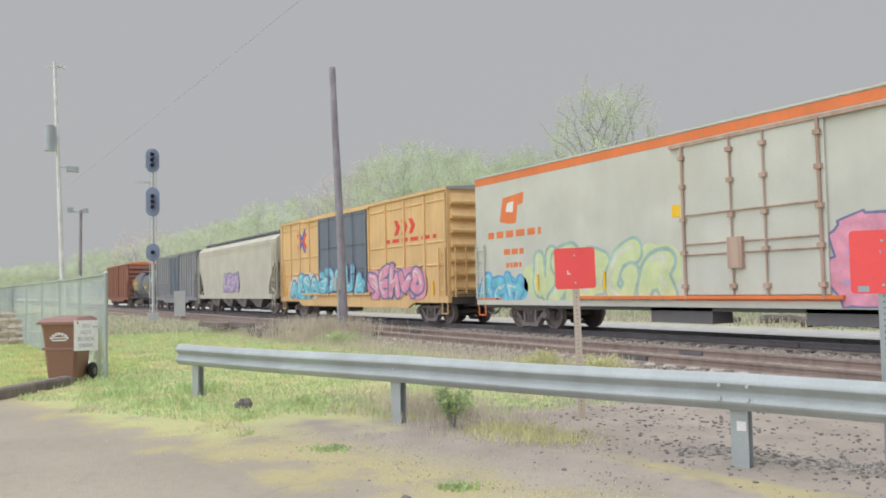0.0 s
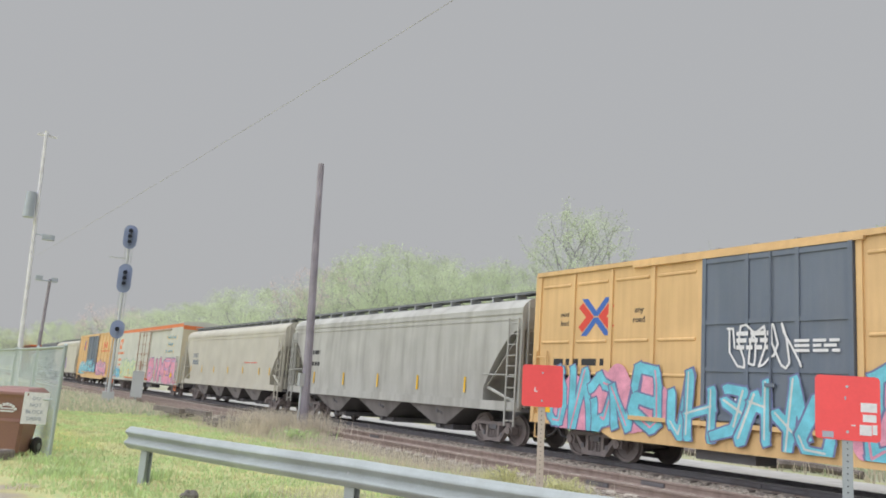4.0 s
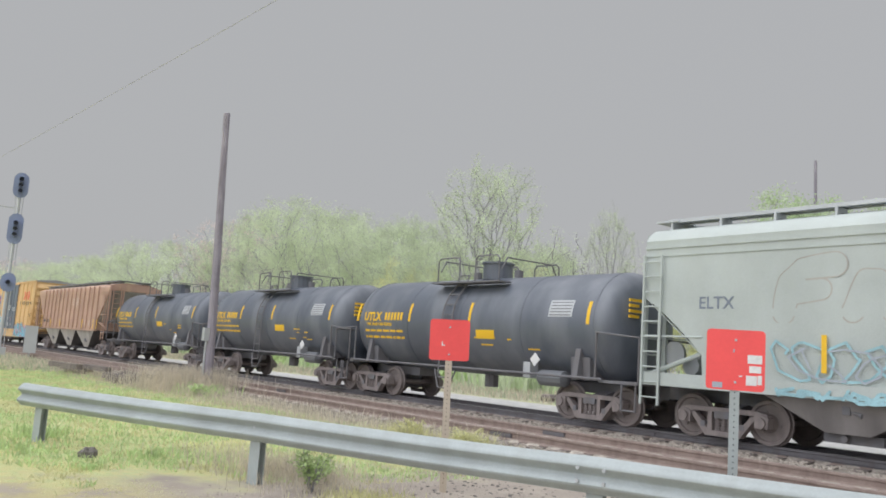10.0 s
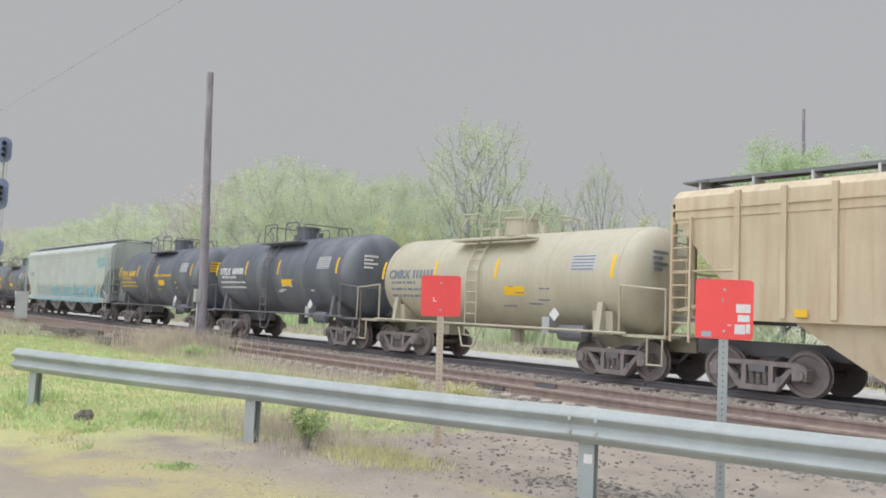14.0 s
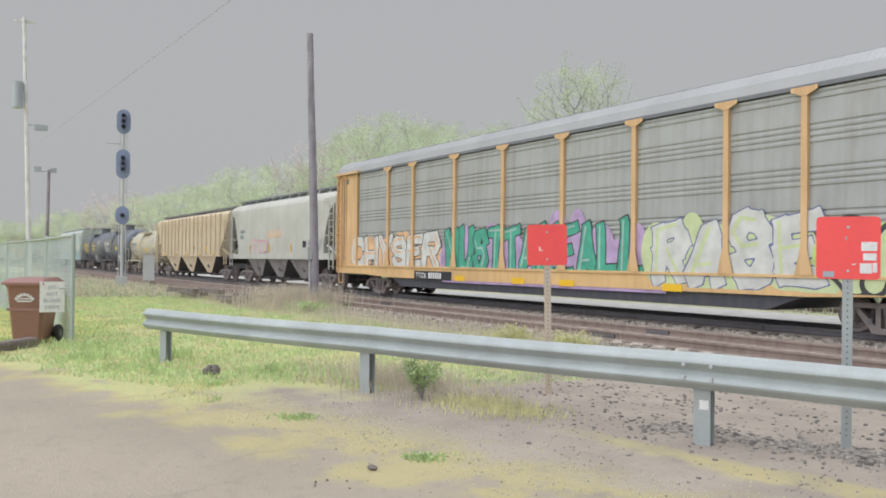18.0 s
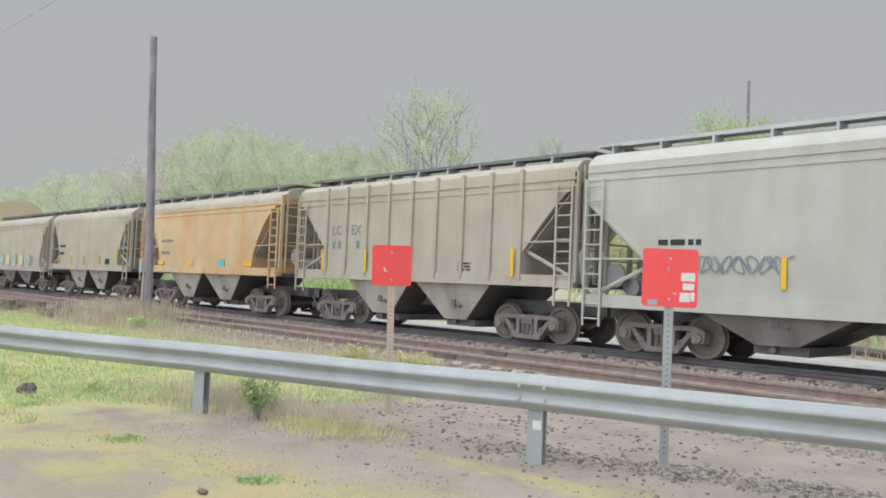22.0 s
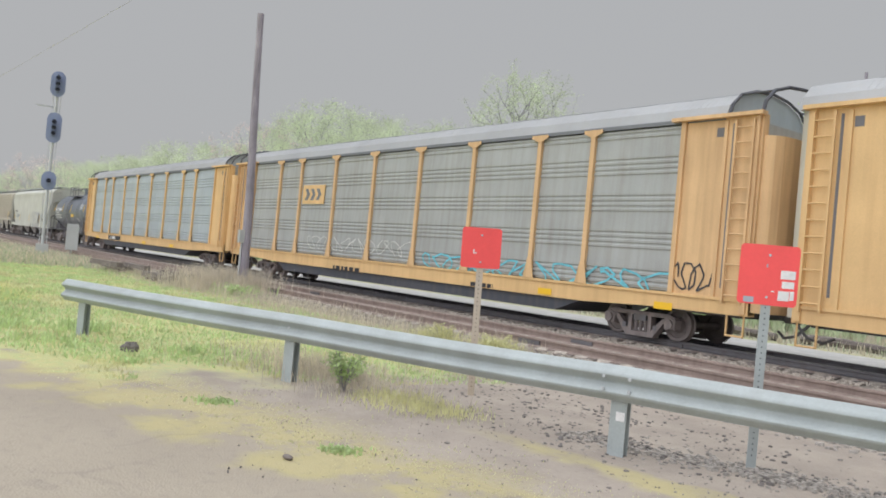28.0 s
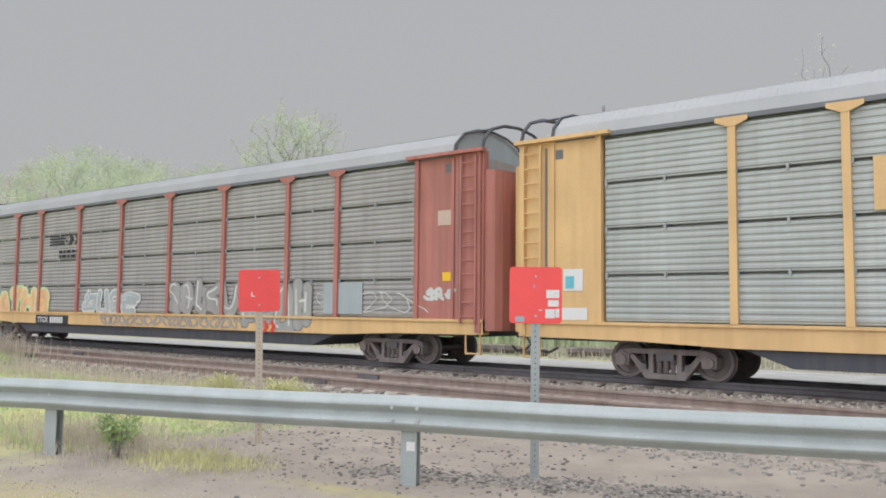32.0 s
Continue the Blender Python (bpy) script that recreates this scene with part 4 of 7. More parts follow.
for n_, (cx, cy, r, h, c_) in enumerate(((-7.3, 5.0, 0.25, 0.1, "weed_yellow"), (-6.7, 5.1, 0.25, 0.07, "weed_yellow"), (-13.3, 3.2, 0.2, 0.2, "weed"), (-13.6, 2.1, 0.25, 0.16, "weed"), (-11.9, 8.9, 0.25, 0.35, "weed_yellow"), (-10.6, 9.2, 0.25, 0.35, "weed_yellow"),
                                             (-10.1, 3.0, 0.14, 0.05, "weed"), (-7.6, 3.1, 0.09, 0.04, "weed"), (-15.2, 2.2, 0.3, 0.18, "weed"), (-22.5, 9.6, 0.4, 0.35, "weed"), (-5.6, 3.35, 0.08, 0.04, "weed"), (-11.0, 4.0, 0.25, 0.1, "weed"), (-12.0, 2.6, 0.3, 0.12, "weed"))):
    blades("weed", 170 if c_ == "weed" else 650, clumps(cx, cy, r), h, 0.014 if c_ == "weed" else 0.006, M[c_], "leafy green weed growing from the dirt" if c_ == "weed" else "low yellow-green weed", "weed", 20 + n_, 0.9)


def leafy_bush(name, x, y, r, tall, n, leaf, material, seed, label):
    """Stems from one root with small leaves along them."""
    b = thing(name, pose(x, y, 0), label, "bush")
    q, stems, v, f = random.Random(seed), Geo(), [], []
    for _ in range(16):
        a, e = q.uniform(0, 6.28), q.uniform(0.3, 1.0)
        tip = Vector((math.cos(a) * r * e, math.sin(a) * r * e, tall * q.uniform(0.55, 1.0)))
        mid_ = tip * 0.5 + Vector((0, 0, tall * 0.12))
        stems.rod((0, 0, -0.02), mid_, 0.006, 4).rod(mid_, tip, 0.004, 4)
        for _ in range(n // 16):
            u = q.uniform(0.25, 1.0)
            p = (mid_ * (u * 2) if u < 0.5 else mid_.lerp(tip, u * 2 - 1)) + Vector((q.gauss(0, 0.03), q.gauss(0, 0.03), q.gauss(0, 0.03)))
            d_ = Vector((q.uniform(-1, 1), q.uniform(-1, 1), q.uniform(-0.3, 0.8))).normalized()
            w_ = d_.orthogonal().normalized() * leaf * 0.35
            s = leaf * q.uniform(0.6, 1.3)
            k = len(v)
            v += [tuple(p), tuple(p + d_ * s * 0.5 + w_), tuple(p + d_ * s), tuple(p + d_ * s * 0.5 - w_)]
            f.append((k, k + 1, k + 2, k + 3))
    tagged(part("stem", stems, M["bark"], b), kind="stuff")
    me = bpy.data.meshes.new("leaves")
    me.from_pydata(v, [], f)
    me.materials.append(M[material])
    part("leaves", me, None, b)


leafy_bush("bush", -7.95, 4.72, 0.24, 0.46, 520, 0.05, "weed", 1, "leafy green bush behind the guardrail")
leafy_bush("bush", -8.45, 5.1, 0.2, 0.3, 260, 0.045, "weed", 2, "leafy green bush behind the guardrail")
leafy_bush("bush", -11.9, 9.0, 0.3, 0.4, 600, 0.05, "weed_yellow", 3, "yellow-green bush beside the track")
leafy_bush("bush", -10.5, 9.15, 0.3, 0.4, 600, 0.05, "weed_yellow", 4, "yellow-green bush beside the track")
leafy_bush("bush", -22.0, 9.3, 0.45, 0.35, 600, 0.06, "weed", 5, "low green bush beside the track")


# ---- trees beyond the tracks ----
def tree_mesh(seed, tall, wide, deep, middle, n, leaves, leaf_size, leaf_spread):
    """A tapered trunk whose limbs branch out to fill an egg-shaped crown; leaf clumps sit on the outer twigs.
    wide, deep, middle: the crown's half-width, half-height and centre as shares of the height."""
    q, wood = random.Random(seed), Geo()
    foot = (middle - deep) * tall * 1.02
    nodes, parent, far = [Vector((0, 0, -0.2))], [-1], [0.0]
    for k in range(1, 7):
        nodes.append(Vector((0.012 * tall * math.sin(seed + k), 0.012 * tall * math.cos(seed + 2 * k), foot * k / 6)))
        parent.append(k - 1)
        far.append(foot * k / 6)
    goals = []
    while len(goals) < n:
        p = Vector((q.uniform(-1, 1), q.uniform(-1, 1), q.uniform(-1, 1)))
        if 0.12 < p.length < 1.0 + 0.12 * noise.noise(p * 2.2 + Vector((seed, 0, 0))):
            lobe = 1.0 + 0.3 * noise.noise(p.normalized() * 1.7 + Vector((0, seed, 0)))
            goals.append(Vector((p.x * wide * tall * lobe, p.y * wide * tall * lobe, (middle + p.z * deep * lobe) * tall)))
    root = Vector((0, 0, foot))
    goals.sort(key=lambda p: (p - root).length)
    ends = []
    for p in goals:
        best, cost = 0, 1e9
        for i in range(4, len(nodes)):
            d = p - nodes[i]
            c = d.length * (1.5 if d.z < 0 else 1.0) + 0.62 * far[i]
            if c < cost and parent[i] >= 0 and d.dot(nodes[i] - nodes[parent[i]]) > -0.15 * d.length * tall * 0.06:
                best, cost = i, c
        a = nodes[best]
        d = p - a
        m = 3 if d.length > 0.12 * tall else 2
        last = best
        for k in range(1, m + 1):
            u = k / m
            b = a + d * u + Vector((q.uniform(-1, 1), q.uniform(-1, 1), -2.2 * (u - u * u))) * (0.045 * d.length)
            far.append(far[last] + (b - nodes[last]).length)
            nodes.append(b)
            parent.append(last)
            last = len(nodes) - 1
        ends.append(last)
    load = [0] * len(nodes)
    for i in ends:
        load[i] += 1
    for i in range(len(nodes) - 1, 0, -1):
        load[parent[i]] += load[i]
    
    def thick(i):
        return tall * 0.0006 * max(1, load[i]) ** 0.53
    for i in range(1, len(nodes)):
        wood.rod(nodes[parent[i]], nodes[i], min(thick(parent[i]), thick(i) * 1.5), 6 if load[i] > 12 else 4, thick(i))
    k = tall / max(v[2] for v in wood.v)
    wood.v = [(x * k, y * k, z * k) for x, y, z in wood.v]
    twigs = [i for i in range(7, len(nodes)) if load[i] <= 3]
    v, f = [], []
    for _ in range(leaves):
        i = q.choice(twigs)
        p = nodes[parent[i]].lerp(nodes[i], q.random()) * k + Vector((q.gauss(0, 1), q.gauss(0, 1), q.gauss(0, 0.8))) * leaf_spread
        s = leaf_size * q.uniform(0.5, 1.3)
        a = Vector((q.uniform(-1, 1), q.uniform(-1, 1), q.uniform(-1, 1))).normalized()
        b = a.orthogonal().normalized()
        c = len(v)
        v += [tuple(p - a * s), tuple(p + b * s * 0.6), tuple(p + a * s), tuple(p - b * s * 0.6)]
        f.append((c, c + 1, c + 2, c + 3))
    me = bpy.data.meshes.new("crown")
    me.from_pydata(v, [], f)
    return wood, me


def make_tree(seed, tall, wide, deep, middle, n, leaves, leaf_size, leaf_spread, leaf, label, bark="bark"):
    wood, crown = tree_mesh(seed, tall, wide, deep, middle, n, leaves, leaf_size, leaf_spread)
    t = thing("tree", pose(0, 0, 0), label, "tree", "trees beyond the tracks")
    part("trunk", wood, M[bark], t)
    crown.materials.append(M[leaf])
    part("crown", crown, None, t)
    return t


TREES = {
    "open": make_tree(4, 15, 0.24, 0.31, 0.68, 520, 20000, 0.048, 0.2, "leaf", "tall open tree with sparse young spring leaves"),
    "full": make_tree(8, 13, 0.42, 0.37, 0.62, 420, 34000, 0.06, 0.3, "leaf", "full spreading tree in pale spring leaf"),
    "wide": make_tree(15, 12, 0.52, 0.37, 0.62, 420, 34000, 0.06, 0.3, "leaf", "broad tree in pale yellow-green leaf"),
    "fresh": make_tree(21, 11, 0.25, 0.42, 0.57, 380, 28000, 0.06, 0.25, "leaf_fresh", "slender tree in bright green leaf"),
    "bud": make_tree(33, 12, 0.38, 0.38, 0.61, 420, 9000, 0.06, 0.18, "leaf_bud", "pinkish budding tree almost without leaves"),
    "golden": make_tree(52, 8, 0.5, 0.42, 0.56, 260, 16000, 0.06, 0.28, "leaf_gold", "low rounded tree in yellow-green leaf"),
    "bare": make_tree(41, 13, 0.15, 0.36, 0.63, 150, 2200, 0.06, 0.3, "leaf", "bare thin tree with few leaves", "bark_dark"),
}


def plant(kind, az, top_el, y, turn, wide=1.0):
    """A tree on the bearing az (degrees from the track's far end), its top at that height angle."""
    x = -y / math.tan(radians(az))
    r = math.hypot(x, y)
    tall = EYE[2] + r * math.tan(radians(top_el))
    base = {"open": 15, "full": 13, "wide": 12, "fresh": 11, "bud": 12, "bare": 13, "golden": 8}[kind]
    s = tall / base
    copy_thing(TREES[kind], pose(x, y, 0, 0, 0, turn) @ Matrix.Diagonal((s * wide, s * wide, s, 1)))


for row in (("open", 41.6, 14.2, 38, 20, 1.0), ("full", 28.5, 10.2, 38, 50, 1.1), ("wide", 33.5, 9.6, 40, 130, 1.0), ("full", 36.5, 9.9, 41, 250, 0.9), ("wide", 20.5, 6.6, 38, 10, 1.3), ("full", 17.5, 5.6, 40, 80, 1.3),
            ("bud", 24.3, 8.4, 41, 0, 1.1), ("wide", 39.0, 8.4, 40, 300, 1.1), ("full", 31.0, 9.9, 46, 200, 1.0), ("wide", 45.0, 8.0, 40, 40, 0.9), ("bare", 46.4, 9.4, 41, 0, 1.3), ("bare", 48.0, 9.0, 42, 90, 1.4), ("open", 50.2, 11.4, 38, 77, 0.55), ("bare", 53.0, 8.8, 42, 120, 1.2),
            ("fresh", 62.0, 12.0, 34, 0, 1.0), ("fresh", 65.5, 11.0, 35, 140, 1.1), ("bare", 67.5, 11.0, 33, 30, 1.1), ("fresh", 70.0, 9.8, 36, 200, 1.0), ("bare", 77.5, 17.2, 33, 60, 0.8), ("bare", 81.5, 14.5, 34, 160, 1.0), ("bare", 84.7, 18.2, 33, 220, 0.8),
            ("bare", 89.0, 15.0, 34, 10, 1.0), ("wide", 57.0, 7.4, 40, 33, 1.0), ("wide", 73.5, 8.2, 38, 250, 0.9), ("full", 15.4, 5.0, 42, 11, 1.2), ("wide", 13.0, 4.4, 42, 99, 1.3), ("bud", 10.5, 4.3, 40, 60, 1.4), ("full", 9.0, 3.4, 44, 140, 1.3),
            ("wide", 7.4, 3.0, 46, 210, 1.3), ("full", 11.8, 4.2, 50, 280, 1.2), ("wide", 26.0, 8.6, 45, 310, 1.0), ("full", 43.5, 8.0, 46, 350, 1.0), ("wide", 80.0, 8.0, 38, 20, 1.0), ("wide", 88.0, 8.2, 38, 190, 1.0), ("full", 95.0, 9.0, 37, 190, 1.0), ("bare", 98.0, 14.0, 35, 70, 1.0), ("wide", 105.0, 9.0, 38, 90, 1.0)):
    plant(*row)
for row in (("golden", 54.5, 6.9, 37, 0, 0.9), ("golden", 57.2, 6.2, 38, 120, 0.9), ("golden", 60.0, 5.8, 37, 220, 0.8), ("golden", 45.0, 6.6, 37, 60, 0.8), ("golden", 36.2, 6.4, 36, 10, 0.9)):
    plant(*row)
for k, (x, y, s, turn) in enumerate(((-150, 6, 0.75, 0), (-158, 11, 0.8, 90), (-142, 1, 0.7, 200), (-165, 16, 0.85, 300), (-150, -6, 0.75, 40), (-140, -14, 0.7, 140))):
    copy_thing(TREES["full" if k % 2 else "wide"], pose(x, y, 0, 0, 0, turn) @ Matrix.Diagonal((s * 1.3, s * 1.3, s * 0.75, 1)))
for t in TREES.values():
    t.matrix_basis = pose(-60 - 30 * list(TREES).index([k for k, v in TREES.items() if v == t][0]), 62, 0)
# undergrowth in front of the trees
for k in range(26):
    q = random.Random(100 + k)
    x = -95 + k * 4.6 + q.uniform(-1, 1)
    blades("undergrowth", 420, clumps(x, 33 + q.uniform(-2.5, 1.5), 1.2), q.uniform(0.9, 2.0), 0.07, M[q.choice(("leaf_fresh", "leaf", "grass_dry", "weed"))], "tangled undergrowth below the trees", "bush", 200 + k, 0.9)

# logs and old timbers lying beyond the service road
q = random.Random(77)
for k, (x, y, n_) in enumerate(((-16.0, 24.2, 3.2), (-12.5, 24.8, 2.6), (-8.8, 24.0, 3.0), (-22.5, 25.0, 2.8), (-19.2, 25.6, 2.2))):
    rings = []
    for i in range(7):
        u = i / 6
        r = 0.16 * (1 - 0.25 * u) * q.uniform(0.9, 1.1)
        rings.append([(n_ * (u - 0.5), r * math.cos(a), 0.15 + r * math.sin(a) + 0.04 * math.sin(u * 4)) for a in [0.785 * j for j in range(8)]])
    whole("log", Geo().loft(rings), M["timber"], "dark fallen log lying in rough grass", "log", "logs beyond the tracks", at=pose(x, y, 0, 0, 0, q.uniform(-14, 14)))


# ---- the train: every car is built about its own centre, on the rail head ----


def wheelset_mesh(r):
    g = Geo()
    for s in (-1, 1):
        prof = [(0.715, 0.05), (0.715, r - 0.1), (0.69, r - 0.08), (0.69, r + 0.03), (0.72, r + 0.03), (0.735, r + 0.005), (0.83, r),
                (0.83, r - 0.07), (0.79, r - 0.09), (0.77, 0.18), (0.85, 0.14), (0.85, 0.05)]
        g.lathe([(s * x, q) for x, q in prof], pose(0, 0, 0, 0, 0, 90), 24)
        for k in range(3):
            a = 2 * math.pi * k / 3
            g.box(-0.03, 0.03, s * 0.775, s * 0.8, 0.2, 0.26, pose(0, 0, 0, 0, math.degrees(a), 0))
    g.rod((0, -1.05, 0), (0, 1.05, 0), 0.08, 10)
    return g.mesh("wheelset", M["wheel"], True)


WHEELS = {0.45: wheelset_mesh(0.45), 0.38: wheelset_mesh(0.38)}


def side_frame_mesh(r):
    """A cast three-piece side frame with its two openings, between axles 1.78 m apart, about the wheel centre's height."""
    g = Geo()
    y0, y1 = -0.09, 0.09
    g.prism([(-1.02, 0.02), (-1.0, 0.16), (-0.8, 0.22), (0.8, 0.22), (1.0, 0.16), (1.02, 0.02), (0.78, 0.02), (0.7, 0.12), (-0.7, 0.12), (-0.78, 0.02)], "y", y0, y1)
    g.prism([(-0.78, 0.1), (-0.66, 0.1), (-0.3, -0.26), (0.3, -0.26), (0.66, 0.1), (0.78, 0.1), (0.4, -0.37), (-0.4, -0.37)], "y", y0, y1)
    for s in (-1, 1):
        g.box(s * 0.34, s * 0.24, y0, y1, -0.28, 0.14)
        g.prism([(s * 0.89 - 0.14, -0.12), (s * 0.89 - 0.16, 0.1), (s * 0.89, 0.16), (s * 0.89 + 0.16, 0.1), (s * 0.89 + 0.14, -0.12)], "y", -0.13, 0.11)
        g.rod((s * 0.89, -0.19, -0.01), (s * 0.89, -0.1, -0.01), 0.11, 10)
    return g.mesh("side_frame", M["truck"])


def spring_mesh():
    g = Geo()
    prof = []
    for k in range(5):
        prof += [(-0.25 + k * 0.055, 0.04), (-0.245 + k * 0.055, 0.064), (-0.22 + k * 0.055, 0.064), (-0.212 + k * 0.055, 0.04)]
    g.lathe(prof, pose(0, 0, 0, 0, -90, 0), 8)
    return g.mesh("spring", M["truck"])


def bolster_mesh():
    g = Geo()
    g.prism([(-1.1, 0.0), (-1.1, 0.14), (-0.4, 0.3), (0.4, 0.3), (1.1, 0.14), (1.1, 0.0), (0.4, -0.1), (-0.4, -0.1)], "x", -0.18, 0.18)
    g.rod((0, 0, 0.28), (0, 0, 0.45), 0.2, 12)
    for s in (-1, 1):
        g.box(s * 0.45 - 0.05, s * 0.45 + 0.05, -1.1, 1.1, -0.2, -0.08)
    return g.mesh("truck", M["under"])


FRAMES, SPRINGS, BOLSTER = {r: side_frame_mesh(r) for r in WHEELS}, spring_mesh(), bolster_mesh()
ROLLING = []


def trucks(car, xs, r=0.45):
    for x in xs:
        t = part("truck", BOLSTER, None, car, at=pose(x, 0, r))
        for s in (-1, 1):
            part("side_frame", FRAMES[r], None, t, at=pose(0, s * 1.0, 0, 0, 0, 0 if s < 0 else 180))
            if s < 0:
                for u in (-0.14, 0.0, 0.14):
                    part("spring", SPRINGS, None, t, at=pose(u, -1.02, 0))
        for s in (-1, 1):
            ROLLING.append((part("wheelset", WHEELS[r], None, t, at=pose(s * 0.89, 0, 0)), car, s * 0.89, r))


def coupler(car, x, s):
    g = Geo()
    g.box(min(x, x + s * 0.75), max(x, x + s * 0.75), -0.07, 0.07, 0.76, 0.92)
    g.prism([(x + s * 0.7, -0.14), (x + s * 0.95, -0.16), (x + s * 1.0, 0.02), (x + s * 0.85, 0.14), (x + s * 0.7, 0.12)], "z", 0.7, 0.98)
    part("coupler", g, M["under"], car)
    h = Geo()
    h.path([(x + s * 0.3, -0.25, 0.75), (x + s * 0.6, -0.28, 0.45), (x + s * 0.9, -0.2, 0.38), (x + s * 1.1, -0.1, 0.5)], 0.03, 6)
    part("brake_hose", h, M["under"], car)


def ladder(car, x0, x1, y, z0, z1, n, material, r=0.018):
    """A ladder on the side (rungs along x)."""
    top = part("ladder", Geo().box(x0 - 0.025, x0 + 0.025, y - 0.02, y + 0.02, z0, z1).box(x1 - 0.025, x1 + 0.025, y - 0.02, y + 0.02, z0, z1), material, car)
    rung = Geo().rod((x0, y, 0), (x1, y, 0), r, 6).mesh("rung", material)
    for k in range(n):
        part("rung", rung, None, top, at=pose(0, 0, z0 + (k + 0.5) * (z1 - z0) / n))
    return top


def end_ladder(car, x, y0, y1, z0, z1, n, material):
    top = part("ladder", Geo().box(x - 0.02, x + 0.02, y0 - 0.025, y0 + 0.025, z0, z1).box(x - 0.02, x + 0.02, y1 - 0.025, y1 + 0.025, z0, z1), material, car)
    rung = Geo().rod((x, y0, 0), (x, y1, 0), 0.018, 6).mesh("rung", material)
    for k in range(n):
        part("rung", rung, None, top, at=pose(0, 0, z0 + (k + 0.5) * (z1 - z0) / n))
    return top


def bars(car, x0, x1, z0, z1, y, material, rows, name="stencil", seed=1, gaps=3):
    """Writing too small or private to letter: rows of short bars."""
    g, q = Geo(), random.Random(seed)
    h = (z1 - z0) / rows
    for k in range(rows):
        x = x0
        z = z1 - (k + 1) * h
        while x < x1 - 0.02:
            w = min(q.uniform(0.5, 1.6) * (x1 - x0) / gaps, x1 - x)
            g.box(x, x + w * 0.9, y - 0.005, y, z + h * 0.2, z + h * 0.8)
            x += w + (x1 - x0) * 0.04
    return tagged(part(name, g, material, car), kind="stuff")


# letter skeletons on a grid of four by four, stroke by stroke
STROKES = {"A": "00 24 40,11 31", "B": "00 04 34 43 32 02,32 41 30 00", "C": "43 34 14 03 01 10 30 41", "D": "00 04 24 43 41 20 00", "E": "44 04 00 40,02 32", "F": "44 04 00,02 32",
           "G": "43 34 14 03 01 10 30 41 42 22", "H": "00 04,40 44,02 42", "I": "20 24", "K": "00 04,44 02 40", "L": "04 00 40", "M": "00 04 22 44 40", "N": "00 04 40 44", "O": "14 34 43 41 30 10 01 03 14",
           "R": "00 04 34 43 32 02,22 40", "S": "43 34 14 03 12 32 41 30 10 01", "T": "20 24,04 44", "U": "04 01 10 30 41 44", "W": "04 10 22 30 44", "Y": "04 22 44,22 20", "Z": "04 44 00 40"}


def skin(g, field, xs, zs, y):
    """Adds the flat sheet where a field on a grid is above zero, its edge cut smoothly through the cells."""
    rows, cols = field.shape
    for i in range(rows - 1):
        j = 0
        while j < cols - 1:
            if field[i, j] > 0 and field[i + 1, j] > 0:
                e = j
                while e + 1 < cols and field[i, e + 1] > 0 and field[i + 1, e + 1] > 0:
                    e += 1
                if e > j:
                    g.add([(xs[j], y, zs[i]), (xs[e], y, zs[i]), (xs[e], y, zs[i + 1]), (xs[j], y, zs[i + 1])], [(0, 1, 2, 3)])
                    j = e
                    if j >= cols - 1:
                        break
            corners = [(xs[j], zs[i], field[i, j]), (xs[j + 1], zs[i], field[i, j + 1]), (xs[j + 1], zs[i + 1], field[i + 1, j + 1]), (xs[j], zs[i + 1], field[i + 1, j])]
            poly = []
            for (ax, az, av), (bx, bz, bv) in zip(corners, corners[1:] + corners[:1]):
                if av > 0:
                    poly.append((ax, y, az))
                if (av > 0) != (bv > 0):
                    u = av / (av - bv)
                    poly.append((ax + (bx - ax) * u, y, az + (bz - az) * u))
            if len(poly) > 2:
                g.add(poly, [tuple(range(len(poly)))])
            j += 1
    return g


def graffiti(car, x0, x1, z0, z1, y, n, fill, line=None, cloud=None, seed=0, thick=0.17, label="", lift=0.0, glow=None, text="", fat=0.15, edge=None, sharp=False):
    """Sprayed paint as a thin skin on the side: a ragged cloud of colour, then fat overlapping letter forms with outlines
    and highlights (text: the letters where they can be read, else forms that spell nothing), or, with a thin stroke and no
    outline, one looping scribble. sharp: square-cut stroke ends."""
    q = random.Random(seed)
    root = None
    n = len(text) or n
    w, h = (x1 - x0) / n, z1 - z0
    cell = 0.022 if h < 1.2 else 0.028
    xs, zs = np.arange(x0 - 0.4, x1 + 0.4, cell), np.arange(z0 - 0.35, z1 + 0.35, cell)
    gx, gz = np.meshgrid(xs, zs)

    def soften(pts):
        for _ in range(0 if sharp else 1 if text else 2):
            out = [pts[0]]
            for (ax, az), (bx, bz) in zip(pts, pts[1:]):
                out += [(ax * 0.75 + bx * 0.25, az * 0.75 + bz * 0.25), (ax * 0.25 + bx * 0.75, az * 0.25 + bz * 0.75)]
            pts = out + [pts[-1]]
        return pts

    def away(pts, reach):
        """Distance from a line of points, kept to its neighbourhood."""
        d = np.full(gx.shape, 9.0)
        for (ax, az), (bx, bz) in zip(pts, pts[1:]):
            a = max(0, int((min(ax, bx) - reach - xs[0]) / cell))
            b = int((max(ax, bx) + reach - xs[0]) / cell) + 2
            px, pz = gx[:, a:b], gz[:, a:b]
            dx, dz = bx - ax, bz - az
            u = np.clip(((px - ax) * dx + (pz - az) * dz) / (dx * dx + dz * dz + 1e-9), 0, 1)
            ex, ez = px - ax - u * dx, pz - az - u * dz
            off = np.maximum(np.abs(0.94 * ex + 0.34 * ez), np.abs(0.94 * ez - 0.34 * ex)) * 1.1 if sharp else np.hypot(ex, ez)
            d[:, a:b] = np.minimum(d[:, a:b], off)
        return d

    def add(field, material, front, name=""):
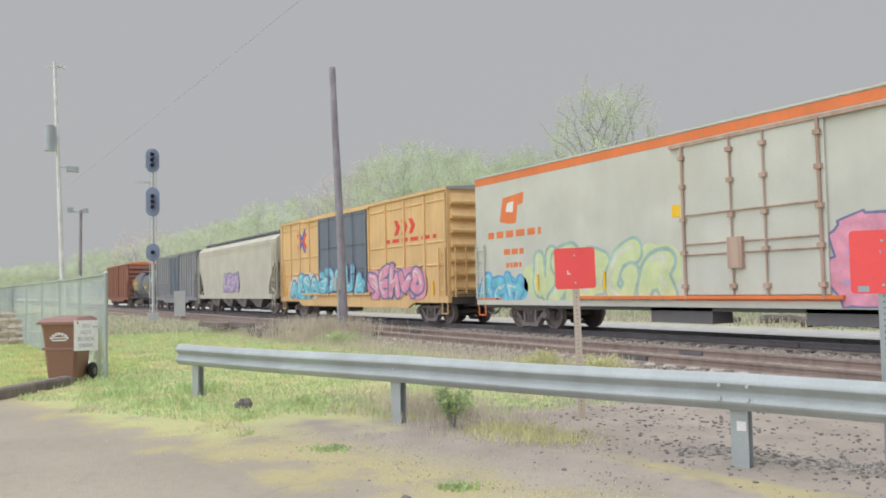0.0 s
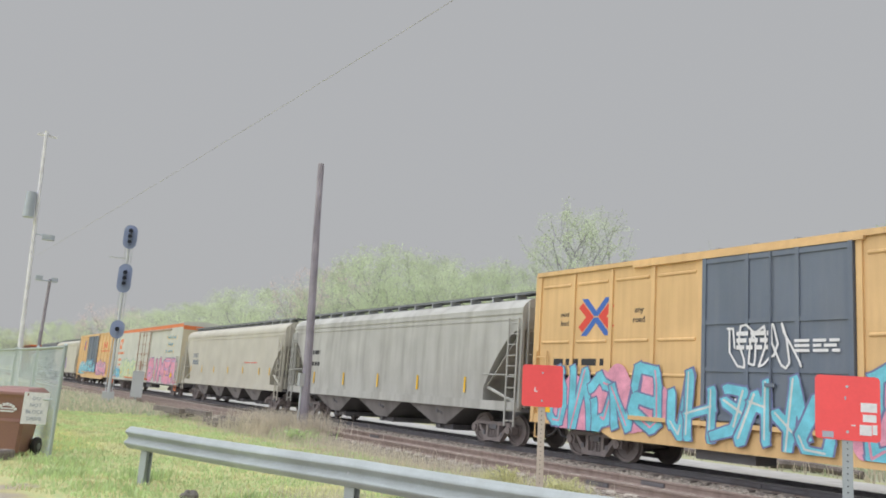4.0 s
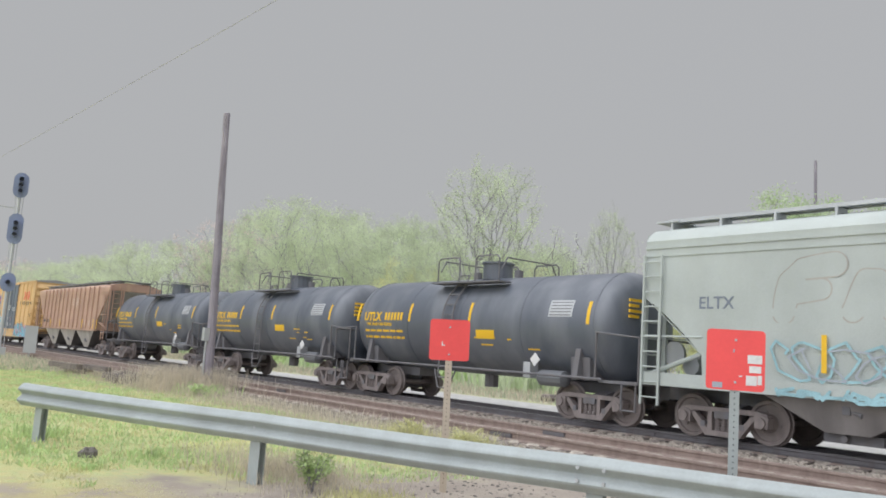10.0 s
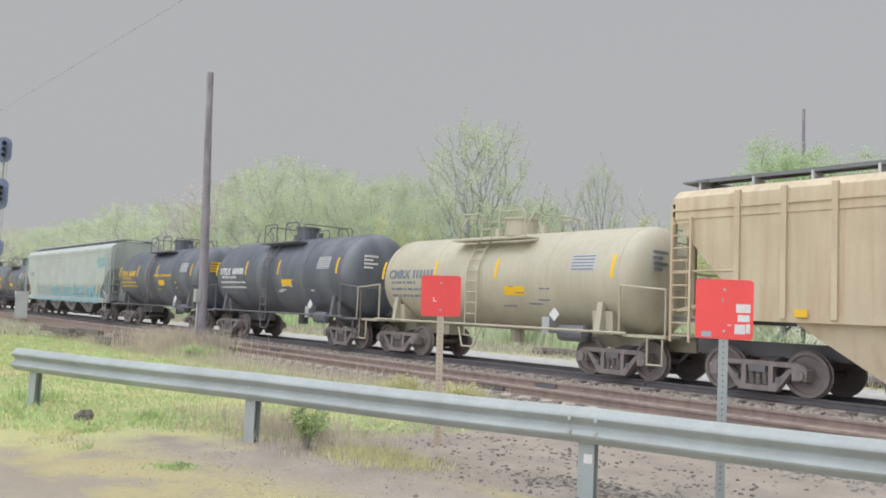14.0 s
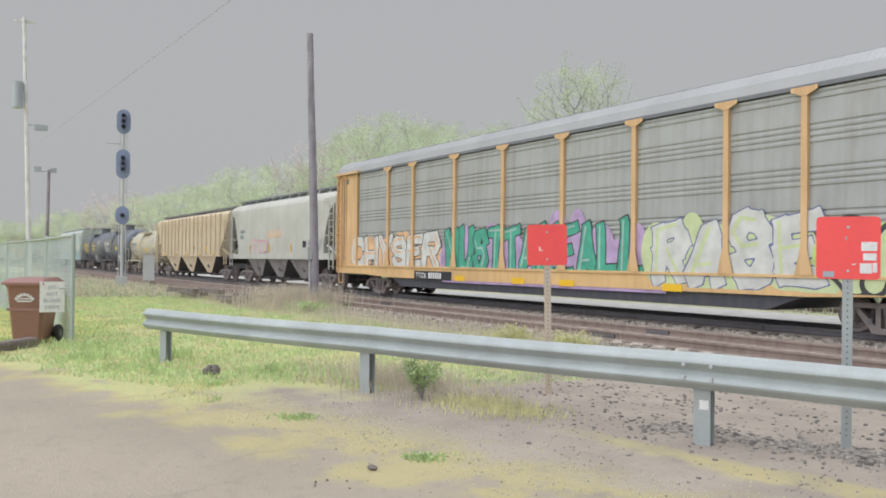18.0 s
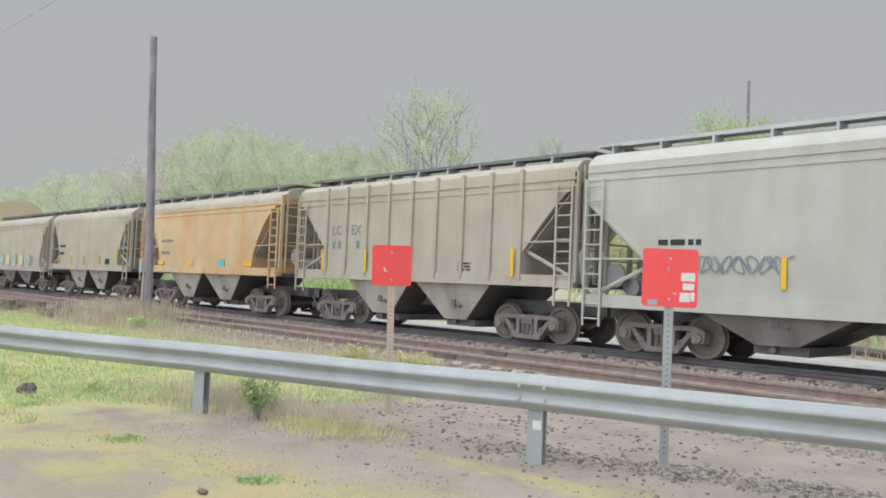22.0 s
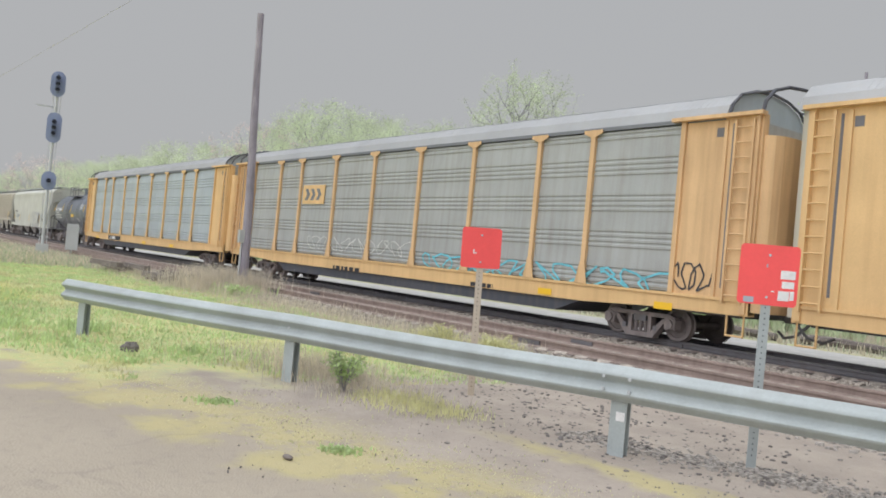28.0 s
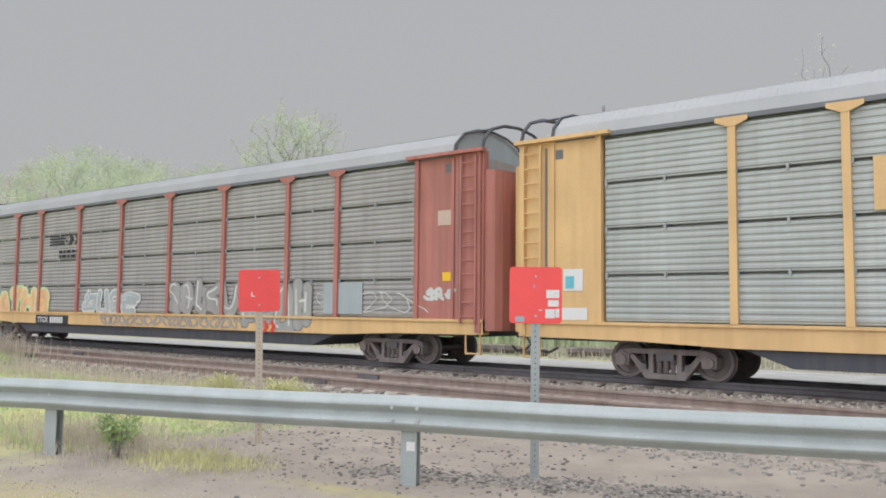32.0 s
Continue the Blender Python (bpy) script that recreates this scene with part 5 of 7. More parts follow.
        nonlocal root
        field = np.minimum(field, gz - z0 + 0.03)
        if not (field > 0).any():
            return
        geo = skin(Geo(), field, [float(v) for v in xs], [float(v) for v in zs], y - lift - front)
        me = bpy.data.meshes.new("graffiti")
        me.from_pydata(geo.v, [], geo.f)
        me.materials.append(M[material])
        ob = tagged(part("graffiti", me, None, car if root is None else root, label if root is None else name), kind="stuff")
        root = root or ob

    if cloud:
        blob = np.full(gx.shape, -1.0)
        for k in range(n * 3):
            cx, cz = x0 + (x1 - x0) * (k + q.random()) / (n * 3), z0 + h * q.uniform(0.15, 0.75)
            rx, rz = w * q.uniform(0.35, 0.6), h * q.uniform(0.25, 0.5)
            blob = np.maximum(blob, 1 - np.hypot((gx - cx) / rx, (gz - cz) / rz))
        add(blob, cloud, 0.002)
    if thick < 0.26 and not line:
        pts, m = [], n * 14
        for k in range(m + 1):
            u, a = k / m, k * 0.9 + q.uniform(-0.55, 0.55)
            pts.append((x0 + (x1 - x0) * u + w * 0.3 * math.cos(a), z0 + h * (0.5 + 0.42 * math.sin(a * 0.77 + 0.5 * math.sin(k * 0.37)))))
        r = min(0.05, max(0.014, thick * w * 0.22))
        add(r - away(pts, r + 0.1), fill, 0.004)
        return root
    r = fat * min(h, w * 1.5)
    edge = 0.045 + 0.035 * h if edge is None else edge
    wild = 0.05 if text else 0.32
    lines, fills, lights = (np.full(gx.shape, -1.0) for _ in range(3))
    for k in range(n):
        sk = STROKES[text[k]] if text else STROKES[q.choice("ABCEGHKNRSUWSEROA")]
        flip = bool(not text and q.random() < 0.4)
        narrow = 0.5 if sk == STROKES["I"] else 1.0
        lw, lh = max(0.1, (w * q.uniform(1.0, 1.14) - 2 * r) * narrow), h * q.uniform(0.9, 1.04) - 2 * r
        cx, cz = x0 + w * (k + 0.5), (z0 + z1) / 2 + q.uniform(-0.04, 0.04) * h
        lean, tip = q.uniform(-0.06, 0.16), q.uniform(-0.08, 0.08)
        d, shine = np.full(gx.shape, 9.0), np.full(gx.shape, 9.0)
        for stroke in sk.split(","):
            pts = []
            for c in stroke.split():
                u, v = int(c[0]) / 4 - 0.5 + q.uniform(-wild, wild), int(c[1]) / 4 - 0.5 + q.uniform(-wild, wild) * 0.7
                u = -u if flip else u
                pts.append((cx + u * lw + lean * v * lh, cz + v * lh + tip * u * lw))
            pts = soften(pts)
            d = np.minimum(d, away(pts, (r + edge) * 1.4 + 0.1))
            m = max(2, len(pts) // 2)
            a = q.randrange(0, max(1, len(pts) - m))
            shine = np.minimum(shine, away([(px - 0.35 * r, pz + 0.35 * r) for px, pz in pts[a:a + m]], r))
        # uneven width, as the sprayer's arm swings
        sway = r * (1 + 0.18 * np.sin(gx * 3.1 + seed) * np.cos(gz * 4.3 + k))
        if line:
            fills = np.minimum(fills, d - sway - edge)
            lights = np.minimum(lights, d - sway - edge)
            lines = np.maximum(lines, sway + edge - d)
        fills = np.maximum(fills, sway - d)
        lights = np.maximum(lights, np.minimum(sway - d, max(0.012, 0.2 * r) - shine))
    if line:
        add(lines, line, 0.004)
    add(fills, fill, 0.0055)
    if glow or line:
        add(lights, glow or (cloud if cloud and cloud != fill else "g_white" if fill not in ("g_white", "mint", "putty") else fill), 0.007)
    return root


def cross_mark(car, x, z, w, h, y):
    """An emblem of four chevrons, two red and two blue, meeting at the middle."""
    for m, s, tall in (("mark_blue", 1, True), ("mark_blue", -1, True), ("mark_red", 1, False), ("mark_red", -1, False)):
        if tall:
            out = [(-0.44, 0.5), (-0.26, 0.5), (0.0, 0.16), (0.26, 0.5), (0.44, 0.5), (0.06, 0.02), (-0.06, 0.02)]
        else:
            out = [(0.07, 0.0), (0.4, 0.4), (0.52, 0.26), (0.3, 0.0), (0.52, -0.26), (0.4, -0.4)]
        part("emblem", Geo().prism([(x + s * u * w if not tall else x + u * w, z + v * h * (s if tall else 1)) for u, v in out], "y", y - 0.008, y), M[m], car, "red and blue crossed emblem" if tall and s > 0 else "")


def block_mark(car, x0, x1, z0, z1, y, n, material):
    """A brand drawn as plain leaning slabs with a chevron cut between them."""
    w, hh = (x1 - x0) / n, z1 - z0
    for k in range(n):
        a = x0 + k * w
        part("emblem", Geo().prism([(a, z0), (a + 0.5 * w, z0), (a + 0.9 * w, z0 + hh / 2), (a + 0.5 * w, z1), (a, z1), (a + 0.36 * w, z0 + hh / 2)], "y", y - 0.006, y), M[material], car)


def reporting_mark(car, letters, x, z, size, y, material="mark_grey", digits=6, below=True):
    """A reporting mark in letters, with its number as one bar to a figure."""
    lettering(letters, size * 1.35, M[material], car, (x + size * 0.45 * len(letters), y - 0.004, z), "reporting_mark")
    g = Geo()
    px, pz = (x, z - size * 1.45) if below else (x + size * (0.95 * len(letters) + 0.5), z)
    for k in range(digits):
        a = px + k * size * 0.72
        g.box(a, a + size * 0.5, y - 0.005, y, pz, pz + size)
    tagged(part("car_number", g, M[material], car), kind="stuff")


def number_panel(car, x0, x1, z0, z1):
    p = plate(car, "number_panel", x0, x1, z0, z1, -1.556, M["mark_black"], "black number panel with white marks")
    h = (z1 - z0) * 0.68
    reporting_mark(car, "TTGX", x0 + 0.12, z0 + (z1 - z0) * 0.16, h, -1.562, "mark_white", 6, False)


def reflectors(car, xs, z0, z1, y, w=0.1):
    g = None
    for x in xs:
        if g is None:
            g = Geo().box(-w / 2, w / 2, -0.006, 0, z0, z1).mesh("reflector", M["mark_yellow"])
        part("reflector", g, None, car, at=pose(x, y, 0))


def roof_walk(car, x0, x1, z, material, half=0.42, step=1.5):
    for s in (-1, 1):
        g = Geo()
        g.box(x0, x1, s * half - 0.2, s * half - 0.17, z - 0.03, z + 0.05).box(x0, x1, s * half + 0.17, s * half + 0.2, z - 0.03, z + 0.05).box(x0, x1, s * half - 0.17, s * half + 0.17, z + 0.01, z + 0.03)
        part("roof_walkway", g, material, car)
    p = Geo()
    k = x0 + 0.1
    while k < x1:
        for s in (-1, 1):
            p.box(k - 0.025, k + 0.025, s * half - 0.21, s * half + 0.21, z - 0.2, z)
        k += step
    tagged(part("walkway_bracket", p, M["alu"], car), kind="stuff")
    for x in (x0, x1):
        part("cross_walk", Geo().box(x - 0.3, x + 0.3, -half - 0.25, half + 0.25, z - 0.02, z + 0.02), material, car)


def start_car(name, x_left, x_right, label, category="freight car"):
    """The root Empty of a car. x_left, x_right: its body's ends at the start of the clip."""
    c = thing(name, pose((x_left + x_right) / 2, TRACK_Y, RAIL_Z), label, category, "freight cars in the train")
    c["start_x"] = (x_left + x_right) / 2
    CARS.append(c)
    return c, (x_right - x_left) / 2


CARS = []


# ---- boxcars ----
def boxcar(x_left, x_right, label, paint, door, door_x, top=5.0, sill=0.8, roof="rack_roof", ribs=8, double=True):
    c, h = start_car("boxcar", x_left, x_right, label)
    W, P = 1.5, M[paint]
    g = Geo()
    g.box(-h, h, -W, W, sill + 0.2, top)
    part("body", g, P, c)
    g = Geo()
    g.prism([(-W - 0.05, top - 0.02), (-W - 0.05, top + 0.06), (0, top + 0.2), (W + 0.05, top + 0.06), (W + 0.05, top - 0.02)], "x", -h - 0.05, h + 0.05)
    part("roof", g, M[roof], c)
    g = Geo()
    k = -h + 0.3
    while k < h:
        g.prism([(-W, top + 0.08), (0, top + 0.23), (W, top + 0.08), (W, top + 0.12), (0, top + 0.27), (-W, top + 0.12)], "x", k, k + 0.07)
        k += 1.0
    part("roof_seam", g, M[roof], c)
    d0, d1 = door_x[0] - h, door_x[1] - h
    # side posts either side of the door, with stamped stiffeners between them
    post = Geo().box(-0.06, 0.06, -0.05, 0.0, sill + 0.25, top - 0.08).mesh("side_post", P)
    for a, b in ((-h, d0), (d1, h)):
        n = max(2, ribs // 2)
        for k in range(n + 1):
            x = a + 0.08 + (b - a - 0.16) * k / n
            part("side_post", post, None, c, at=pose(x, -W, 0))
            if k < n:
                x2 = a + 0.08 + (b - a - 0.16) * (k + 1) / n
                for z in (sill + 1.35, 3.0, top - 0.42):
                    part("stiffener", Geo().prism([(-W, z), (-W - 0.035, z + 0.03), (-W - 0.035, z + 0.06), (-W, z + 0.09)], "x", x + 0.16, x2 - 0.16), P, c)
    # door with its frame, rails and rods
    D = M[door]
    leaves = ((d0, (d0 + d1) / 2), ((d0 + d1) / 2, d1)) if double else ((d0, d1),)
    for a, b in leaves:
        dd = part("door", Geo().box(a + 0.02, b - 0.02, -W - 0.07, -W, sill + 0.42, top - 0.12), D, c, "dark sliding door")
        fr = Geo()
        for x in (a + 0.07, a + (b - a) / 3, b - (b - a) / 3, b - 0.07) if not double else (a + 0.07, b - 0.07):
            fr.box(x - 0.05, x + 0.05, -W - 0.11, -W - 0.07, sill + 0.42, top - 0.12)
        for z in (sill + 0.5, sill + 1.55, sill + 2.6, top - 0.2):
            fr.box(a + 0.12, b - 0.12, -W - 0.1, -W - 0.07, z - 0.05, z + 0.05)
        part("door_frame", fr, D, dd)
        rod = Geo().rod(((a + b) / 2, -W - 0.13, sill + 0.3), ((a + b) / 2, -W - 0.13, top - 0.15), 0.022)
        rod.box((a + b) / 2 - 0.12, (a + b) / 2 + 0.12, -W - 0.16, -W - 0.1, sill + 1.2, sill + 1.28)
        part("lock_rod", rod, D, dd)
    part("door_track", Geo().box(d0 - 2.2, d1 + 0.2, -W - 0.12, -W, sill + 0.3, sill + 0.4), P, c)
    part("door_track", Geo().box(d0 - 2.2, d1 + 0.2, -W - 0.1, -W, top - 0.12, top - 0.04), P, c)
    part("side_sill", Geo().prism([(-h, sill + 0.25), (-h, sill), (-h + 2.6, sill), (-h + 3.2, sill - 0.22), (h - 3.2, sill - 0.22), (h - 2.6, sill), (h, sill), (h, sill + 0.25)], "y", -W - 0.03, -W + 0.1), P, c)
    part("underframe", Geo().box(-h + 0.2, h - 0.2, -1.3, 1.3, sill - 0.05, sill + 0.2).box(-h - 0.1, h + 0.1, -0.3, 0.3, 0.65, 1.0).box(-2.2, -0.6, -1.2, -0.5, 0.35, 0.8), M["under"], c)
    for s in (-1, 1):
        g = Geo()
        for k in range(7):
            z = sill + 0.5 + k * (top - sill - 0.7) / 6.6
            g.prism([(s * h, z - 0.1), (s * (h + 0.16), z - 0.04), (s * (h + 0.17), z + 0.04), (s * (h + 0.13), z + 0.1), (s * h, z + 0.36)], "y", -1.4, 1.4)
        part("end_corrugation", g, P, c)
        part("corner_post", Geo().box(s * h - 0.1, s * h + 0.03, -W - 0.05, -W + 0.1, sill, top), P, c)
        end_ladder(c, s * (h + 0.24), -1.35, -0.9, sill + 0.2, sill + 2.0, 5, P)
        if s < 0:
            part("eave", Geo().box(-h - 0.05, h + 0.05, -W - 0.07, -W - 0.05, top - 0.05, top + 0.07), P, c)
        ladder(c, s * (h - 0.1), s * (h - 0.55), -W - 0.09, sill + 0.25, sill + 2.0, 5, P)
        st = Geo().path([(s * (h - 0.1), -W, sill), (s * (h - 0.1), -W, 0.4), (s * (h - 0.5), -W, 0.4), (s * (h - 0.5), -W, sill)], 0.022)
        part("sill_step", st, P, c)
        plat = Geo().box(min(s * h, s * (h + 0.4)), max(s * h, s * (h + 0.4)), -1.3, 1.3, sill + 0.25, sill + 0.3)
        part("end_platform", plat, M["under"], c)
        coupler(c, s * h, s)
    trucks(c, (-h + 2.1, h - 2.1))
    return c, h, -W


# ---- reefer with a plug door ----
def reefer(x_left, x_right, label):
    c, h = start_car("refrigerator_car", x_left, x_right, label)
    W, P, top, sill = 1.5, M["white"], 5.0, 0.75
    part("body", Geo().box(-h, h, -W, W, sill + 0.15, top), P, c)
    part("roof", Geo().prism([(-W - 0.03, top), (-W - 0.03, top + 0.05), (-W * 0.8, top + 0.12), (0, top + 0.2), (W * 0.8, top + 0.12), (W + 0.03, top + 0.05), (W + 0.03, top)], "x", -h, h), M["white"], c)
    for a, b, z0, z1 in ((-h, h, top - 0.25, top - 0.02), (-h, -h + 1.5, sill, sill + 0.22), (-1.9, 1.9 + 0.6, sill, sill + 0.25), (h - 1.6, h, sill, sill + 0.2)):
        plate(c, "stripe", a, b, z0, z1, -W - 0.001, M["orange"], "faded orange stripe")
    for s in (-1, 1):
        part("stripe", Geo().box(min(s * h, s * (h + 0.006)), max(s * h, s * (h + 0.006)), -W, W, top - 0.42, top - 0.15), M["orange"], c)
        part("end_wall", Geo().box(min(s * h, s * (h + 0.004)), max(s * h, s * (h + 0.004)), -W + 0.02, W - 0.02, sill + 0.2, top - 0.44), M["cream_warm"], c, "warm cream end wall")
    # plug door with four lock bars
    d0, d1 = 9.3 - h, 13.2 - h
    dd = part("plug_door", Geo().box(d0, d1, -W - 0.06, -W, sill + 0.3, top - 0.32), P, c, "cream plug door with rusty lock rods")
    R = mat("rusty lock rod", (0.47, 0.35, 0.28), 0.7, grime=(0.3, 0.17, 0.11), amount=0.7)
    for k, x in enumerate((d0 + 0.12, d0 + 1.55, d1 - 1.45, d1 - 0.12)):
        part("lock_rod", Geo().rod((x, -W - 0.1, sill + 0.2), (x, -W - 0.1, top - 0.35), 0.035 if k in (0, 3) else 0.022), R, dd)
        cl = Geo()
        for z in (sill + 0.5, sill + 1.3, sill + 2.1, sill + 2.9, sill + 3.6):
            cl.box(x - 0.08, x + 0.08, -W - 0.15, -W - 0.06, z - 0.05, z + 0.05)
        part("lock_clamp", cl, R, dd)
    hb = Geo()
    for z in (sill + 1.25, sill + 1.5, sill + 2.2):
        hb.rod((d0 + 0.1, -W - 0.09, z), (d1 - 0.1, -W - 0.09, z), 0.02)
    hb.box(-0.2, 0.2, -W - 0.16, -W - 0.06, sill + 0.9, sill + 1.6)
    part("lock_bar", hb, R, dd)
    part("door_track", Geo().box(d0 - 4, d1 + 0.3, -W - 0.12, -W, sill + 0.2, sill + 0.28), M["orange"], c)
    part("door_track", Geo().box(d0 - 0.3, h - 3, -W - 0.1, -W, top - 0.38, top - 0.3), R, c)
    part("side_sill", Geo().box(-h, h, -W - 0.02, -W + 0.1, sill, sill + 0.16), P, c)
    part("underframe", Geo().box(-h + 0.2, h - 0.2, -1.3, 1.3, sill - 0.1, sill + 0.15).box(-h - 0.1, h + 0.1, -0.3, 0.3, 0.6, 1.0).box(-3, -1, -1.3, -0.6, 0.35, 0.75).box(1.5, 3.2, -1.3, -0.7, 0.4, 0.75), M["under"], c)
    for s in (-1, 1):
        ladder(c, s * (h - 0.1), s * (h - 0.55), -W - 0.08, sill + 0.2, sill + 2.0, 5, P)
        part("sill_step", Geo().path([(s * (h - 0.1), -W, sill), (s * (h - 0.1), -W, 0.4), (s * (h - 0.5), -W, 0.4), (s * (h - 0.5), -W, sill)], 0.022), M["orange"], c)
        end_ladder(c, s * (h + 0.12), -1.35, -0.9, sill + 0.2, sill + 2.0, 5, P)
        coupler(c, s * h, s)
    trucks(c, (-h + 2.4, h - 2.4))
    return c, h, -W


# ---- covered hoppers ----
def hopper(x_left, x_right, label, paint, top=4.4, sill=1.05, inset=1.4, cut=(1.6, 3.0), ribs=0, pods=3, pod="pod", round_side=True,
           walkway="grate", open_end=True, deep_sill=True, frame_paint=None, bow=1.7, slope="pod", brace=True, roof=None):
    """inset: from the end to the foot of the slope sheet; cut: the slope's heights, at its foot and at the end."""
    c, h = start_car("covered_hopper", x_left, x_right, label)
    P, F = M[paint], M[frame_paint or paint]
    W = 1.52

    def wide(z):
        if z > top - 0.4:
            u = (z - top + 0.4) / 0.4
            return W - (0.34 * u ** 2 if round_side else 0.5 * max(0.0, u - 0.55))
        return W - (0.04 * ((z - 2.6) / 1.5) ** 2 if round_side else 0)

    def ring(x, zb):
        zs = [zb + (top - 0.4 - zb) * k / 4 for k in range(5)] + [top - 0.28, top - 0.17, top - 0.07, top]
        return [(x, -wide(z), z) for z in zs] + [(x, -0.7, top + 0.12), (x, 0.7, top + 0.12)] + [(x, wide(z), z) for z in zs[::-1]]

    zc, zd = cut
    arc = [(k / 5, zd - (zd - zc) * (k / 5) ** bow) for k in range(6)]
    rings = [ring(-h + inset * u, z) for u, z in arc] + [ring(-h + inset + 0.02, sill), ring(h - inset - 0.02, sill)] + [ring(h - inset * u, z) for u, z in arc[::-1]]
    part("body", Geo().loft(rings), P, c, smooth=True)
    if roof:
        rings = []
        for x in (-h - 0.004, h + 0.004):
            zs = [top - 0.4, top - 0.28, top - 0.17, top - 0.07, top]
            rings.append([(x, -wide(z) - 0.006, z) for z in zs] + [(x, -0.7, top + 0.126), (x, 0.7, top + 0.126)] + [(x, wide(z) + 0.006, z) for z in zs[::-1]])
        part("roof", Geo().loft(rings), M[roof], c, "paler weathered roof", smooth=True)
    if deep_sill:
        part("side_sill", Geo().box(-h, h, -W - 0.04, -W + 0.16, sill - 0.12, sill + 0.16).box(-h, h, W - 0.16, W + 0.04, sill - 0.12, sill + 0.16), F, c)
    else:
        part("side_sill", Geo().box(-h + inset, h - inset, -W - 0.03, -W + 0.1, sill - 0.05, sill + 0.1), F, c)
    part("roof_seam", Geo().box(-h, h, -wide(top - 0.62) - 0.02, -wide(top - 0.62), top - 0.64, top - 0.6), P, c)
    part("roof_seam", Geo().box(-h, h, -wide(top - 0.42) - 0.03, -wide(top - 0.42), top - 0.46, top - 0.4), P, c)
    if ribs:
        rib = Geo().box(-0.055, 0.055, -W - 0.07, -W + 0.02, sill + 0.02, top - 0.12).mesh("side_rib", P)
        for k in range(ribs):
            x = -h + inset + 0.05 + (2 * h - 2 * inset - 0.1) * k / (ribs - 1)
            part("side_rib", rib, None, c, at=pose(x, 0, 0))
    for s in (-1, 1):
        a0, a1 = s * (h - 0.03), s * (h - inset + 0.02)
        part("slope_sheet", Geo().loft([[(a0, -1.44, zd - 0.05), (a0, 1.44, zd - 0.05), (a0, 1.44, zd - 0.01), (a0, -1.44, zd - 0.01)], [(a1, -1.44, zc - 0.05), (a1, 1.44, zc - 0.05), (a1, 1.44, zc - 0.01), (a1, -1.44, zc - 0.01)]]), M[slope], c)
    # hopper bottoms: slopes coloured dark to stand for shade, near sheets paler
    span = (2 * h - 2 * max(inset, 2.6)) / pods
    for k in range(pods):
        x = -h + max(inset, 2.6) + span * (k + 0.5)
        a, b = span * 0.5, 0.42
        rings = [[(x - a, -1.42, sill), (x + a, -1.42, sill), (x + a, 1.42, sill), (x - a, 1.42, sill)],
                 [(x - b, -1.2, 0.42), (x + b, -1.2, 0.42), (x + b, 1.2, 0.42), (x - b, 1.2, 0.42)]]
        p = part("hopper_bottom", Geo().loft(rings), M["shaded_slope"], c, "slope sheets coloured dark for shade")
        for s in (-1, 1):
            face = [(x - a + 0.02, s * 1.425, sill), (x + a - 0.02, s * 1.425, sill), (x + b - 0.01, s * 1.205, 0.42), (x - b + 0.01, s * 1.205, 0.42)]
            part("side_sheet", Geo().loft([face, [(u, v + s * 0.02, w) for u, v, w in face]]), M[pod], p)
        part("door_gear", Geo().rod((x + 0.1, -1.3, 0.86), (x + 0.32, -1.34, 0.78), 0.05, 8).box(x - 0.02, x + 0.12, -1.38, -1.28, 0.78, 0.95), M["under"], p)
        part("outlet_gate", Geo().box(x - b - 0.12, x + b + 0.12, -1.0, 1.0, 0.24, 0.42).rod((x - 0.1, -1.15, 0.34), (x - 0.1, -0.9, 0.34), 0.07, 8), M["under"], p)
    part("center_sill", Geo().box(-h - 0.1, h + 0.1, -0.32, 0.32, 0.72, 1.02), M["under"], c)
    if walkway:
        roof_walk(c, -h + 0.2, h - 0.2, top + 0.24, M[walkway], 0.78, 1.25)
    for k in range(10):
        x = -h + 1.2 + (2 * h - 2.4) * k / 9
        part("roof_hatch", Geo().rod((x, 0, top + 0.05), (x, 0, top + 0.2), 0.32, 12), P, c)
    for s in (-1, 1):
        e = s * h
        part("end_platform", Geo().box(min(e, e - s * 1.3), max(e, e - s * 1.3), -1.4, 1.4, sill - 0.12, sill - 0.04), M["under"], c)
        if open_end:
            for y in (-W + 0.05, -0.7, 0.7, W - 0.05):
                part("end_post", Geo().box(e - 0.05, e + 0.05, y - 0.05, y + 0.05, sill, top - 0.3 if abs(y) < 1 else zd + 0.3), F, c)
            if brace:
                part("end_brace", Geo().rod((e - s * 0.1, -W + 0.1, sill + 0.1), (e - s * (inset - 0.1), -W + 0.15, zc), 0.05, 6), F, c)
        ladder(c, e - s * 0.05, e - s * 0.5, -W - 0.08, sill - 0.55, top - 0.6, 10, F)
        end_ladder(c, e + s * 0.07, -1.3, -0.85, sill, top - 0.1, 9, F)
        part("end_rail", Geo().path([(e - s * 0.05, -W, sill + 0.95), (e - s * (inset), -W, sill + 0.95)], 0.022).path([(e + s * 0.05, -W, sill + 0.95), (e + s * 0.05, W, sill + 0.95)], 0.022), F, c)
        part("brake_gear", Geo().rod((e - s * 0.5, -0.4, sill + 0.35), (e - s * 0.5, 0.5, sill + 0.35), 0.22, 10).rod((e - s * 0.25, -0.7, sill + 0.6), (e - s * 0.25, -0.62, sill + 0.6), 0.28, 12), M["alu"], c)
        coupler(c, e, s)
    trucks(c, (-h + 1.75, h - 1.75))
    return c, h, -W


# ---- tank cars ----
